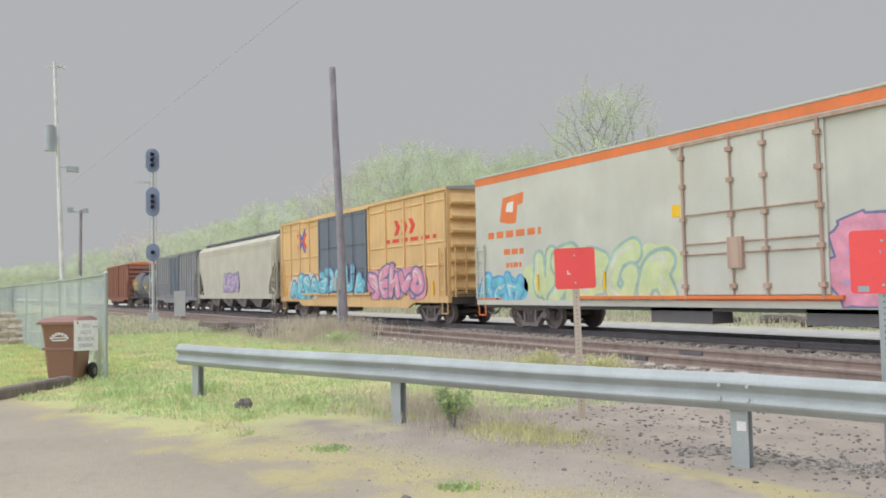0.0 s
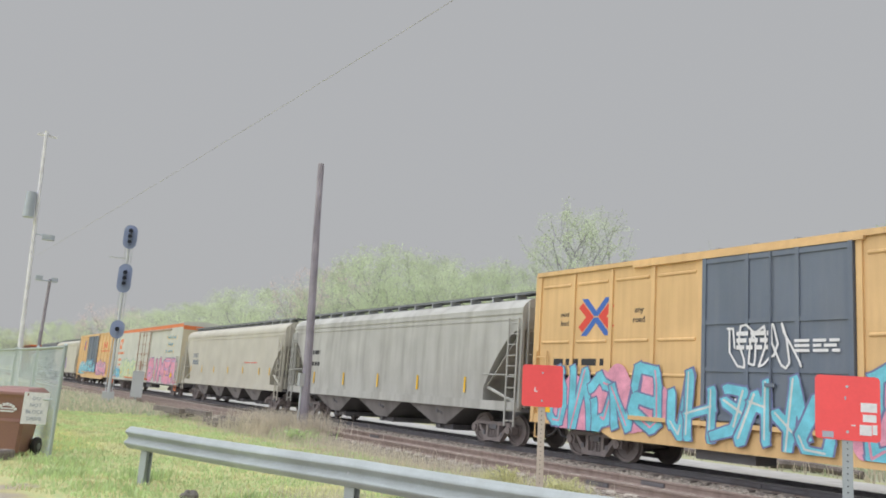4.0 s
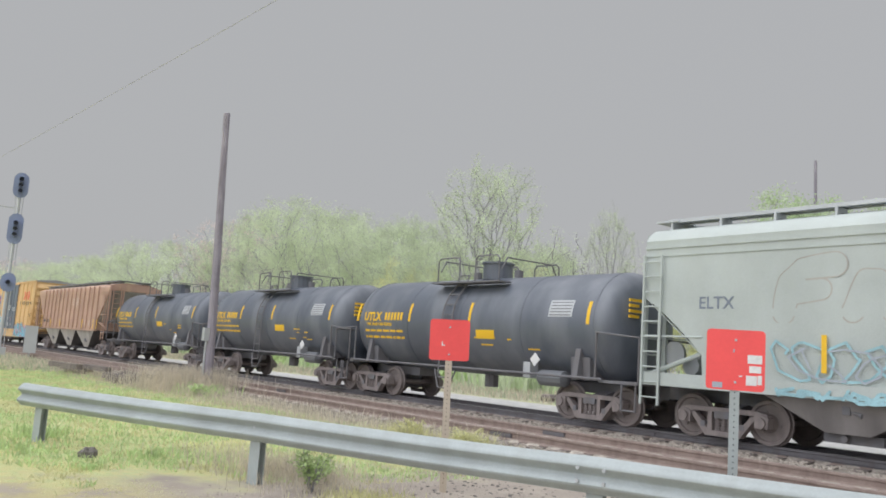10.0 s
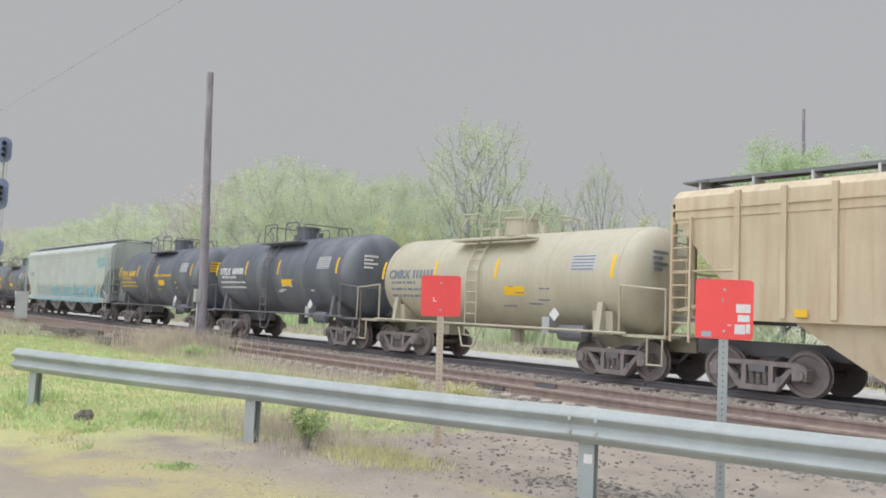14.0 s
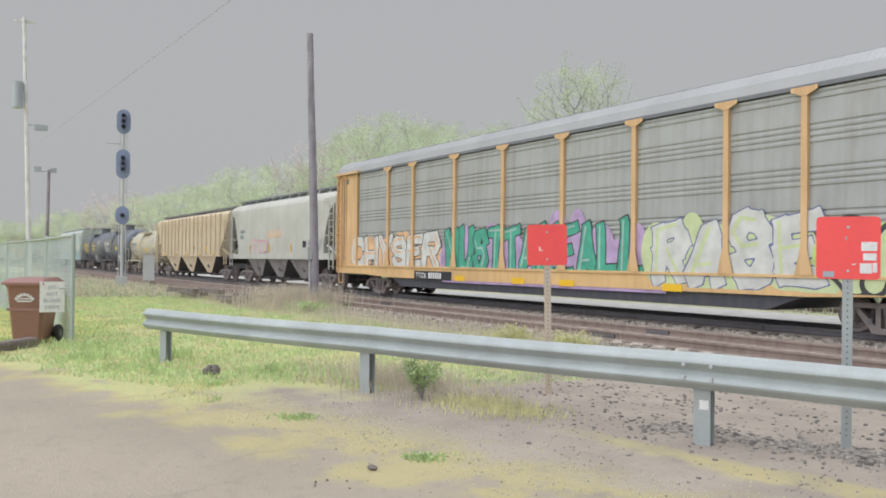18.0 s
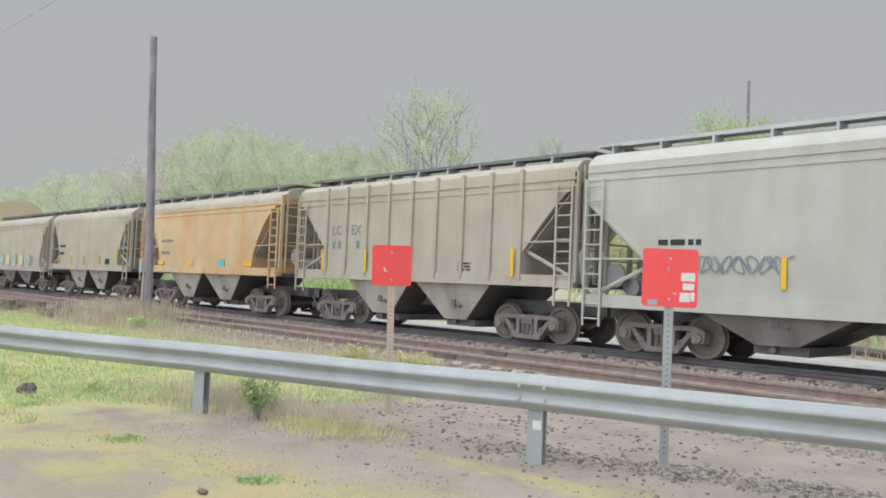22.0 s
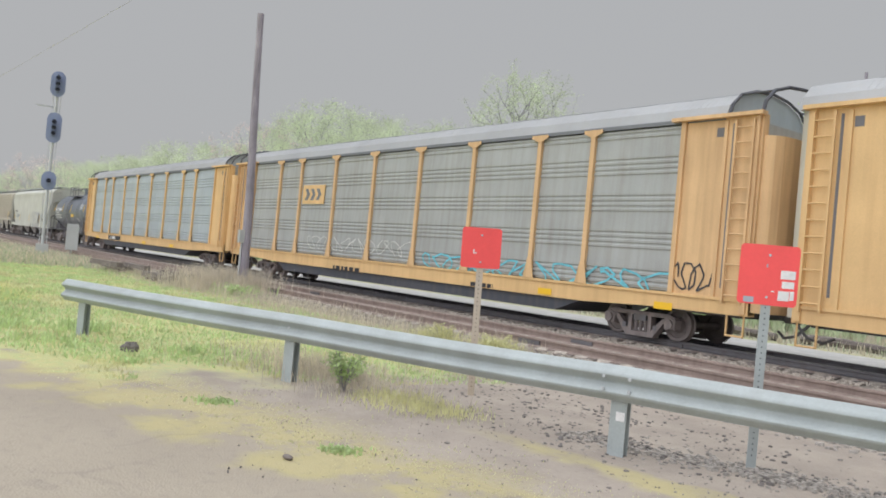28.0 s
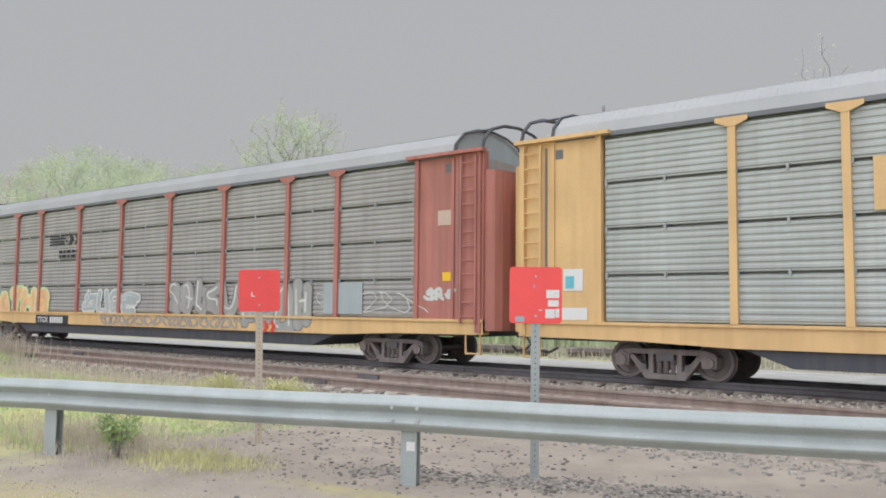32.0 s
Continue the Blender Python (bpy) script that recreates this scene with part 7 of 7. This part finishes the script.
graffiti(c, -2.8, 1.6, 0.75, 2.1, Y - 0.12, 6, "g_cyan", "g_slate", None, 48, 0.4, fat=0.1, edge=0.04, sharp=True)
graffiti(c, -1.0, 0.6, 2.3, 3.4, Y - 0.115, 3, "mark_white", None, None, 148, 0.2, "thin white scribble on the door")
graffiti(c, 2.0, 6.4, 0.75, 2.3, Y - 0.055, 5, "g_cyan", "g_slate", "g_pink", 49, 0.4, "cyan graffiti with dark outlines", fat=0.1, edge=0.04, sharp=True)
c, h, Y = boxcar(54.2, 69.4, "yellow boxcar with a dark door and blue graffiti", "yellow", "door_blue", (5.85, 9.5), 5.0, double=False)
cross_mark(c, -5.35, 3.7, 1.3, 1.0, Y)
block_mark(c, 3.9, 5.85, 3.6, 4.25, Y, 3, "mark_red")
lettering("Railcar Pooling Experts", 0.42, M["mark_black"], c, (4.75, Y - 0.004, 3.2), "slogan", 0.98)
lettering("next", 0.2, M["mark_black"], c, (-6.6, Y - 0.004, 3.75), "slogan")
lettering("load", 0.2, M["mark_black"], c, (-6.6, Y - 0.004, 3.5), "slogan")
lettering("any", 0.22, M["mark_black"], c, (-3.8, Y - 0.004, 3.75), "slogan")
lettering("road", 0.22, M["mark_black"], c, (-3.8, Y - 0.004, 3.5), "slogan")
bars(c, -7.0, -5.0, 2.35, 2.65, Y, M["mark_black"], 1, seed=17, gaps=5)
bars(c, -6.9, -4.8, 1.95, 2.2, Y, M["mark_black"], 1, seed=18, gaps=7)
bars(c, -0.8, 0.0, 2.75, 3.2, Y - 0.11, M["mark_white"], 3, seed=29, gaps=3)
bars(c, 0.6, 1.6, 2.7, 3.0, Y - 0.11, M["mark_white"], 3, seed=20, gaps=4)
bars(c, -1.0, -0.4, 1.5, 1.75, Y - 0.11, M["mark_white"], 3, seed=21, gaps=3)
bars(c, 6.3, 6.9, 2.2, 2.5, Y, M["mark_black"], 3, seed=22, gaps=2)
reflectors(c, (-7.1, 6.7), 1.1, 1.6, Y - 0.06, 0.22)
graffiti(c, -7.3, -1.9, 0.65, 2.25, Y - 0.055, 7, "g_sky", "g_blue", "g_white", 50, 0.45, "blue and white graffiti", fat=0.12, edge=0.05, sharp=True, glow="g_white")
for x_, z_, w_, m_ in ((-0.9, 1.95, 0.3, "mark_white"), (-0.45, 2.05, 0.25, "mark_white"), (0.0, 1.9, 0.22, "g_pink"), (0.45, 2.0, 0.25, "g_orange"), (-0.7, 1.45, 0.5, "mark_white"), (0.3, 1.5, 0.3, "mark_white"), (0.9, 1.2, 0.25, "mark_white")):
    plate(c, "sticker", x_, x_ + w_, z_, z_ + 0.16, Y - 0.08, M[m_], "paper sticker on the door")
graffiti(c, 1.9, 4.6, 0.65, 1.6, Y - 0.055, 5, "g_cyan", "g_black", "g_pink", 51, 0.35, fat=0.12, edge=0.04, sharp=True)
graffiti(c, 4.5, 7.0, 0.65, 1.5, Y - 0.065, 5, "g_cyan", "g_slate", "g_pink", 52, 0.35, fat=0.11, edge=0.04, sharp=True)
c, h, Y = hopper(71.0, 88.0, "faded oxide-red ribbed covered hopper", "red_car", 4.3, 1.5, 2.0, (2.0, 3.95), bow=1.0, ribs=14, pods=3, round_side=False, deep_sill=False)
reflectors(c, (-6.55, -4.1, -1.57, 3.8, 6.17, 6.9), 1.57, 2.15, Y - 0.08)
bars(c, -6.3, -4.9, 1.85, 2.15, Y - 0.004, M["mark_black"], 1, seed=23, gaps=7)
part("emblem", Geo().rod((1.6, Y - 0.004, 3.28), (1.6, Y + 0.01, 3.28), 0.36, 20), M["mark_tan"], c, "faded pale disc emblem")
bars(c, 0.8, 2.6, 3.05, 3.5, Y - 0.006, M["mark_tan"], 4, seed=24, gaps=2)
plate(c, "data_plate", 4.0, 4.55, 1.75, 2.1, Y - 0.002, M["mark_tan"])
plate(c, "data_plate", 4.95, 5.4, 1.75, 2.1, Y - 0.002, M["mark_tan"])
tank_car(89.05, 101.6, "black tank car with yellow lettering and dirt stains", seed=3)
tank_car(102.7, 114.1, "black tank car with yellow stripes", seed=4)
tank_car(114.7, 126.1, "black tank car with a railed top platform", seed=5)
c, h, Y = hopper(126.95, 146.4, "pale mint covered hopper with graffiti", "mint", 4.5, 1.15, 1.5, (1.75, 2.95), bow=1.2, slope="mint", walkway="alu", pods=4, pod="pod_dark")
graffiti(c, -6.5, 0.5, 2.45, 3.65, Y + 0.005, 6, "mint", "pod", None, 53, 0.5, "outlined block graffiti", text="FATSOE", fat=0.17, edge=0.028)
graffiti(c, -6.6, 8.0, 1.25, 2.15, Y - 0.05, 16, "g_sky", None, None, 54, 0.12, "pale blue scrawled graffiti")
graffiti(c, -6.2, 7.6, 1.3, 2.0, Y - 0.056, 11, "lamp", None, None, 55, 0.06)
graffiti(c, -2.0, 8.2, 1.25, 1.95, Y - 0.062, 9, "g_cyan", None, None, 89, 0.14)
graffiti(c, -6.5, 8.2, 0.98, 1.2, Y - 0.066, 34, "g_sky", None, None, 90, 0.4)
graffiti(c, 7.4, 9.0, 3.0, 3.7, Y + 0.005, 3, "g_cyan", None, None, 56, 0.25)
lettering("ELTX", 0.36, M["mark_grey"], c, (-7.9, Y - 0.004, 2.7), "reporting_mark")
reflectors(c, (-8.0, -5.6, -2.6, 0.4, 3.0, 5.6, 7.95), 1.5, 2.2, Y - 0.065)
tank_car(147.7, 158.9, "black tank car with a railed platform and yellow stripes", seed=6, r=1.5, mid=2.5, cargo="SODIUM HYDROXIDE SOLUTION")
tank_car(160.5, 171.5, "black tank car with white stencils", marks="mark_white", seed=7, r=1.5, mid=2.5)
tank_car(172.8, 183.3, "cream tank car on a cream underframe", "tank_cream", "mark_grey", seed=8, frame_paint="tank_cream", r=1.35, mid=2.3, mark="CMRX")
c, h, Y = hopper(184.2, 202.0, "tan ribbed covered hopper", "tan", 4.2, 1.5, 1.5, (1.9, 3.6), bow=1.0, ribs=16, pods=3, pod="tan", round_side=False, deep_sill=False)
plate(c, "data_plate", 4.1, 4.6, 1.8, 2.1, Y - 0.004, M["mark_yellow"])
reflectors(c, (-6, -3, 0, 3, 6), 1.55, 1.7, Y - 0.08, 0.25)
bars(c, 1.4, 1.8, 1.9, 2.1, Y, M["mark_black"], 2, seed=26, gaps=1)
c, h, Y = hopper(202.6, 217.2, "pale covered hopper with dark bottoms", "putty", 4.38, 1.45, 1.3, (2.0, 3.85), bow=2.4, pods=3, pod="pod_dark", round_side=True)
graffiti(c, -3.6, -1.2, 1.6, 2.3, Y - 0.02, 5, "putty", "g_pink", None, 57, 0.16, "thin red graffiti")
bars(c, -1.2, 0.8, 2.4, 2.8, Y - 0.002, M["g_peach"], 3, seed=27, gaps=8)
reporting_mark(c, "SMNX", -5.6, 2.75, 0.22, Y, "mark_grey", 4)
plate(c, "data_plate", 3.6, 4.0, 1.9, 2.2, Y - 0.01, M["mark_black"])
graffiti(c, 4.3, 5.8, 1.7, 2.3, Y - 0.02, 4, "mark_grey", None, None, 58, 0.12)
reflectors(c, (-3.9, -0.9, 2.1, 5.0), 1.65, 2.1, Y - 0.02)
c, h, Y = autorack(230.95, "yellow autorack with grey panels and large graffiti", "yellow_old", "panel_dirty", ridges=30, dome=True, door_paint="cream_warm")
Y = -1.535
graffiti(c, -12.0, -5.1, 0.95, 2.3, Y, 6, "g_white", "g_black", "g_peach", 59, 0.55, "white block graffiti with black outlines", text="CHYSER", fat=0.13, edge=0.035, sharp=True)
plate(c, "graffiti", -4.9, 5.2, 0.6, 1.5, Y, M["g_purple"], "lilac sprayed ground", 0.003)
graffiti(c, -4.7, 4.5, 0.9, 2.45, Y - 0.006, 11, "g_green", "g_black", "g_purple", 63, 0.5, "green sprayed block letters", glow="g_teal", text="MUSTTAKEALL", fat=0.13, edge=0.04, sharp=True)
graffiti(c, 4.75, 9.3, 0.8, 2.4, Y - 0.014, 4, "g_white", "g_slate", "g_pale", 60, 0.5, "pale graffiti on a lime ground", text="RASE", fat=0.14, edge=0.03, sharp=True)
graffiti(c, 9.4, 12.2, 0.8, 2.3, Y - 0.024, 3, "g_pale", "g_black", "g_lime", 61, 0.45)
number_panel(c, -6.8, -4.3, 0.62 + 0.04, 0.92 + 0.04)
reflectors(c, (-3.8, -0.6, 1.6, 5.4), 0.66, 0.84, -1.56, 0.6)
c, h, Y = hopper(244.3, 255.9, "dirty cream covered hopper with green graffiti", "cream_dirty", 4.3, 1.25, 1.2, (1.9, 3.7), bow=2.2, pods=2, pod="pod_dark")
for k_, (x_, m_) in enumerate(((-2.8, "g_teal"), (-1.45, "g_pale"), (-0.15, "g_teal"), (1.2, "g_pale"), (2.6, "g_teal"))):
    graffiti(c, x_ - 0.38, x_ + 0.38, 1.4, 2.1, Y - 0.02, 1, m_, "g_pale" if k_ % 2 else "g_teal", None, 62 + k_, 0.4, "round green graffiti", text="O", fat=0.3, edge=0.03)
graffiti(c, -2.6, 2.3, 1.2, 1.38, Y - 0.05, 9, "cream_dirty", "g_purple", None, 68, 0.4)
reporting_mark(c, "LCEX", -4.1, 2.45, 0.24, Y, "mark_grey", 4)
reflectors(c, (-3.9, -1.9, 0.7, 3.3), 1.5, 2.0, Y - 0.02)
c, h, Y = hopper(256.7, 267.6, "dirty cream two-bay covered hopper", "cream_dirty", 4.3, 1.45, 1.4, (2.1, 3.75), bow=2.2, pods=2, pod="pod")
bars(c, -4.0, -3.1, 2.45, 2.68, Y, M["mark_black"], 1, seed=33, gaps=4)
bars(c, -4.0, -3.3, 2.05, 2.3, Y, M["mark_black"], 1, seed=34, gaps=4)
reflectors(c, (-4.05, -2.2, -0.3, 1.8), 1.6, 2.05, Y - 0.03)
reflectors(c, (4.0,), 1.6, 2.5, Y - 0.03)
plate(c, "data_plate", 2.6, 3.05, 1.65, 1.9, Y - 0.03, M["mark_black"])
c, h, Y = hopper(269.0, 280.4, "orange rust-streaked covered hopper", "orange_rust", 4.35, 1.5, 1.8, (2.1, 3.9), bow=2.0, pods=2, pod="pod", brace=False, roof="cream_dirty")
bars(c, -3.7, -2.6, 2.6, 2.8, Y, M["pod_dark"], 1, seed=35, gaps=7)
bars(c, -3.7, -2.9, 2.1, 2.3, Y, M["pod_dark"], 1, seed=36, gaps=6)
reflectors(c, (-3.65, -1.0, 3.65), 1.7, 1.85, Y - 0.03, 0.55)
plate(c, "data_plate", 1.4, 1.9, 1.65, 1.95, Y - 0.02, M["g_cyan"])
c, h, Y = hopper(281.6, 293.1, "dirty cream ribbed covered hopper", "cream_dirty", 4.35, 1.5, 1.6, (2.2, 3.8), bow=1.2, ribs=9, pods=2, pod="pod", round_side=False)
for x_, w_ in ((-3.58, "LC"), (-2.6, "EX")):
    lettering(w_, 0.42, M["mark_grey"], c, (x_, Y - 0.008, 2.75), "reporting_mark")
for x_ in (-3.8, -3.5, -2.55):
    plate(c, "car_number", x_, x_ + 0.14, 2.32, 2.55, Y - 0.004, M["mark_grey"])
reflectors(c, (-4.2, -2.0, 3.9), 1.6, 2.3, Y - 0.08)
bars(c, 1.9, 2.4, 1.7, 1.95, Y - 0.002, M["mark_black"], 3, seed=39, gaps=2)
c, h, Y = hopper(293.4, 312.4, "pale covered hopper with black graffiti", "putty", 4.45, 1.1, 1.7, (1.9, 3.3), pods=4, pod="pod_dark", slope="putty", walkway="alu", bow=1.1)
graffiti(c, 1.6, 4.4, 1.0, 2.4, Y - 0.05, 3, "putty", "g_slate", None, 69, 0.5, "dark outlined bubble graffiti", text="ICH", fat=0.17, edge=0.04)
graffiti(c, 4.6, 6.2, 1.7, 2.2, Y - 0.02, 6, "mark_grey", None, None, 70, 0.1, "thin dark graffiti")
graffiti(c, -7.0, -4.8, 1.75, 2.15, Y - 0.02, 8, "mark_grey", None, None, 71, 0.1)
bars(c, -7.6, -6.6, 2.3, 2.5, Y, M["mark_black"], 1, seed=40, gaps=4)
graffiti(c, 0.9, 1.4, 1.02, 1.3, Y - 0.045, 2, "g_black", None, None, 72, 0.2)
reflectors(c, (-7.6, -4.9, 0.1, 2.5, 4.9), 1.5, 2.1, Y - 0.03)
plate(c, "data_plate", 5.8, 6.3, 1.6, 1.8, Y - 0.01, M["mark_black"])
tank_car(313.5, 324.8, "black tank car with white stencils and a platform", marks="mark_white", seed=9, r=1.5, mid=2.5, mark="NATX")
c, h, Y = autorack(338.85, "yellow autorack with pale blue-grey panels", "yellow", "panel_blue", ridges=28)
number_panel(c, -7.0, -4.1, 0.68 + 0.04, 0.95 + 0.04)
reflectors(c, (-9.8, 1.0, 6.0), 0.7, 0.86, -1.56, 0.6)
c, h, Y = autorack(366.8, "yellow autorack with dirty grey panels", "yellow_old", "panel_dirty", ridges=30)
Y = -1.535
plate(c, "emblem", -6.70, -4.90, 3.1, 3.85, Y, M["yellow"], "yellow plate with a dark emblem", 0.02)
block_mark(c, -6.50, -5.10, 3.25, 3.7, Y - 0.02, 3, "grate")
graffiti(c, 2.00, 11.30, 1.0, 1.6, Y, 8, "g_cyan", None, None, 73, 0.1, "thin blue graffiti")
graffiti(c, -6.00, 1.00, 1.3, 1.9, Y, 8, "g_white", None, None, 74, 0.08)
graffiti(c, 11.60, 12.50, 1.15, 1.85, -1.55, 2, "g_black", None, None, 75, 0.2)
bars(c, 4.50, 5.50, 0.66, 0.86, -1.556, M["mark_black"], 1, seed=42, gaps=4)
bars(c, -3.70, -1.70, 0.62, 0.86, -1.556, M["mark_black"], 1, seed=43, gaps=8)
reflectors(c, (7.6, 11.4), 0.72, 0.88, -1.56, 0.5)
c, h, Y = autorack(394.75, "yellow autorack with wide plates and bright graffiti", "yellow", "panel_blue", (-8.87, -6.75, -4.2, -1.35, 1.35, 4.2, 6.75, 8.87), ridges=30, wide_plates=(5.5, 21.2), flare=False, door_paint="cream")
Y = -1.54
graffiti(c, -11.30, -6.90, 0.75, 2.15, Y, 4, "g_black", "g_gold", "g_orange", 76, 0.45, "yellow, orange and black graffiti", text="RCUS", fat=0.15, glow="g_orange")
graffiti(c, -6.70, -5.10, 0.8, 2.0, Y - 0.01, 1, "g_teal", "g_black", None, 77, 0.3, text="K")
graffiti(c, -3.90, 1.20, 0.75, 2.1, Y, 5, "g_green", "g_black", "g_green", 78, 0.22, "green graffiti", glow="g_gold", fat=0.13)
graffiti(c, 1.70, 3.40, 0.7, 1.9, Y - 0.01, 2, "g_white", "g_slate", None, 79, 0.5, fat=0.22, edge=0.04)
graffiti(c, 3.60, 5.40, 0.6, 2.0, Y - 0.02, 2, "g_orange", "g_peach", "g_orange", 80, 0.4)
graffiti(c, 4.90, 12.20, 0.6, 2.35, Y - 0.03, 4, "g_green", "g_white", "g_orange", 81, 0.45, "green and cream graffiti", text="SKSN", fat=0.16, glow="g_pale", edge=0.06, sharp=True)
bars(c, -6.50, -5.40, 3.3, 3.85, Y, M["mark_black"], 4, seed=44, gaps=1)
block_mark(c, -5.30, -4.20, 3.35, 3.85, Y, 2, "mark_black")
bars(c, -6.50, -4.20, 3.15, 3.24, Y, M["mark_black"], 1, seed=45, gaps=14)
number_panel(c, -5.60, -3.20, 0.64 + 0.04, 0.94 + 0.04)
c, h, Y = autorack(422.7, "weathered red autorack with four rows of panels", "red_rack", "panel_worn", tiers=4, ridges=28)
Y = -1.54
graffiti(c, -11.4, -6.2, 1.0, 2.0, Y, 5, "g_peach", "g_pale", None, 82, 0.5, "pale yellow bubble graffiti", text="OATHS", fat=0.19, glow="g_gold", edge=0.1)
graffiti(c, -3.6, -0.4, 1.1, 1.85, Y, 4, "panel_blue", "g_white", None, 83, 0.45, "pale blue graffiti", fat=0.13)
graffiti(c, 1.4, 4.8, 1.1, 2.1, Y, 5, "panel_worn", "pod_dark", None, 84, 0.4, "dark outlined graffiti", edge=0.03)
graffiti(c, 5.0, 8.0, 0.75, 2.0, Y - 0.01, 4, "panel_dirty", "pod_dark", None, 85, 0.3, edge=0.03)
graffiti(c, -2.5, 5.0, 0.72, 1.05, -1.562, 14, "panel_worn", None, None, 86, 0.25)
graffiti(c, 8.2, 11.6, 1.2, 1.8, Y, 3, "g_white", None, None, 87, 0.05)
plate(c, "panel_patch", 8.4, 9.8, 1.2, 2.0, Y, M["panel_blue"], "newer pale blue panel patch", 0.01)
bars(c, -6.3, -5.0, 3.55, 3.95, Y, M["mark_black"], 4, seed=47, gaps=1)
block_mark(c, -4.95, -4.1, 3.55, 3.95, Y, 2, "mark_black")
bars(c, -5.6, -4.1, 3.05, 3.4, Y, M["mark_black"], 2, seed=48, gaps=6)
number_panel(c, -7.1, -4.7, 0.62 + 0.04, 0.95 + 0.04)
block_mark(c, 5.7, 6.6, 0.66, 0.98, -1.556, 3, "mark_red")
plate(c, "data_plate", 12.2, 12.65, 3.3, 3.65, -1.545, M["mark_tan"])
plate(c, "data_plate", 12.35, 12.6, 2.0, 2.2, -1.545, M["mark_yellow"])
graffiti(c, 11.85, 12.7, 1.55, 1.85, -1.545, 3, "g_white", None, None, 88, 0.5)
c, h, Y = autorack(450.65, "bright yellow autorack with four rows of grey panels", "yellow", "panel", tiers=4, ridges=28)
Y = -1.54
plate(c, "emblem", -6.55, -4.25, 3.05, 3.95, Y, M["yellow"], "yellow plate with a dark emblem", 0.02)
part("emblem", Geo().rod((-5.3, Y - 0.03, 3.5), (-5.3, Y - 0.02, 3.5), 0.3, 20), M["door_blue"], c)
plate(c, "data_plate", -12.40, -11.95, 1.75, 2.2, -1.545, M["mark_white"])
plate(c, "data_plate", -12.35, -12.15, 1.8, 2.05, -1.552, M["g_cyan"])
plate(c, "sticker", -12.55, -11.85, 1.15, 1.4, -1.545, M["mark_white"])


# seconds, and metres by which the train is short of or past an even pace
PACE = ((0, -0.05), (1, 0.03), (2, 0.0), (5, 0.05), (6, 0.1), (7, -0.35), (8, -0.2), (9, -0.22), (10, 0.3), (11, 0.15), (12, 0.1), (13, -0.3), (16, 0.0), (17, 0.08), (18, -0.2), (19, -0.1), (20, 0.15), (21, 0.45), (22, 0.4),
        (23, -0.1), (24, 0.05), (25, -1.1), (28, -1.45), (29, -1.85), (30, -2.6), (31, -2.45), (32, -2.85))


def motions():
    """The train runs by at an even pace; the wheels roll while their car is in the open stretch before the camera."""
    for car in CARS:
        x0 = car["start_x"]
        walk(car, [(t, pose(x0 + SPEED * t + sway, TRACK_Y, RAIL_Z)) for t, sway in PACE])
        del car["start_x"]
    for ob, car, x, r in ROLLING:
        cx = car.location.x - SPEED * 32
        first, last = (cx - 12) / -SPEED, (cx + 38) / -SPEED
        a, b = max(0, int(first * FPS)), min(32 * FPS, int(last * FPS))
        rows, turn = [(0, pose(x, 0, 0))], 0.0
        if b > a:
            rows = [] if a == 0 else rows
            for k in range(a, b + 1):
                rows.append((k / FPS, pose(x, 0, 0, 0, math.degrees(SPEED * (k - a) / FPS / r) % 360, 0)))
        rows.append((32 if not rows or rows[-1][0] < 32 else 32.1, rows[-1][1] if rows else pose(x, 0, 0)))
        if rows[-1][0] > 32:
            rows.pop()
        walk(ob, rows)


motions()
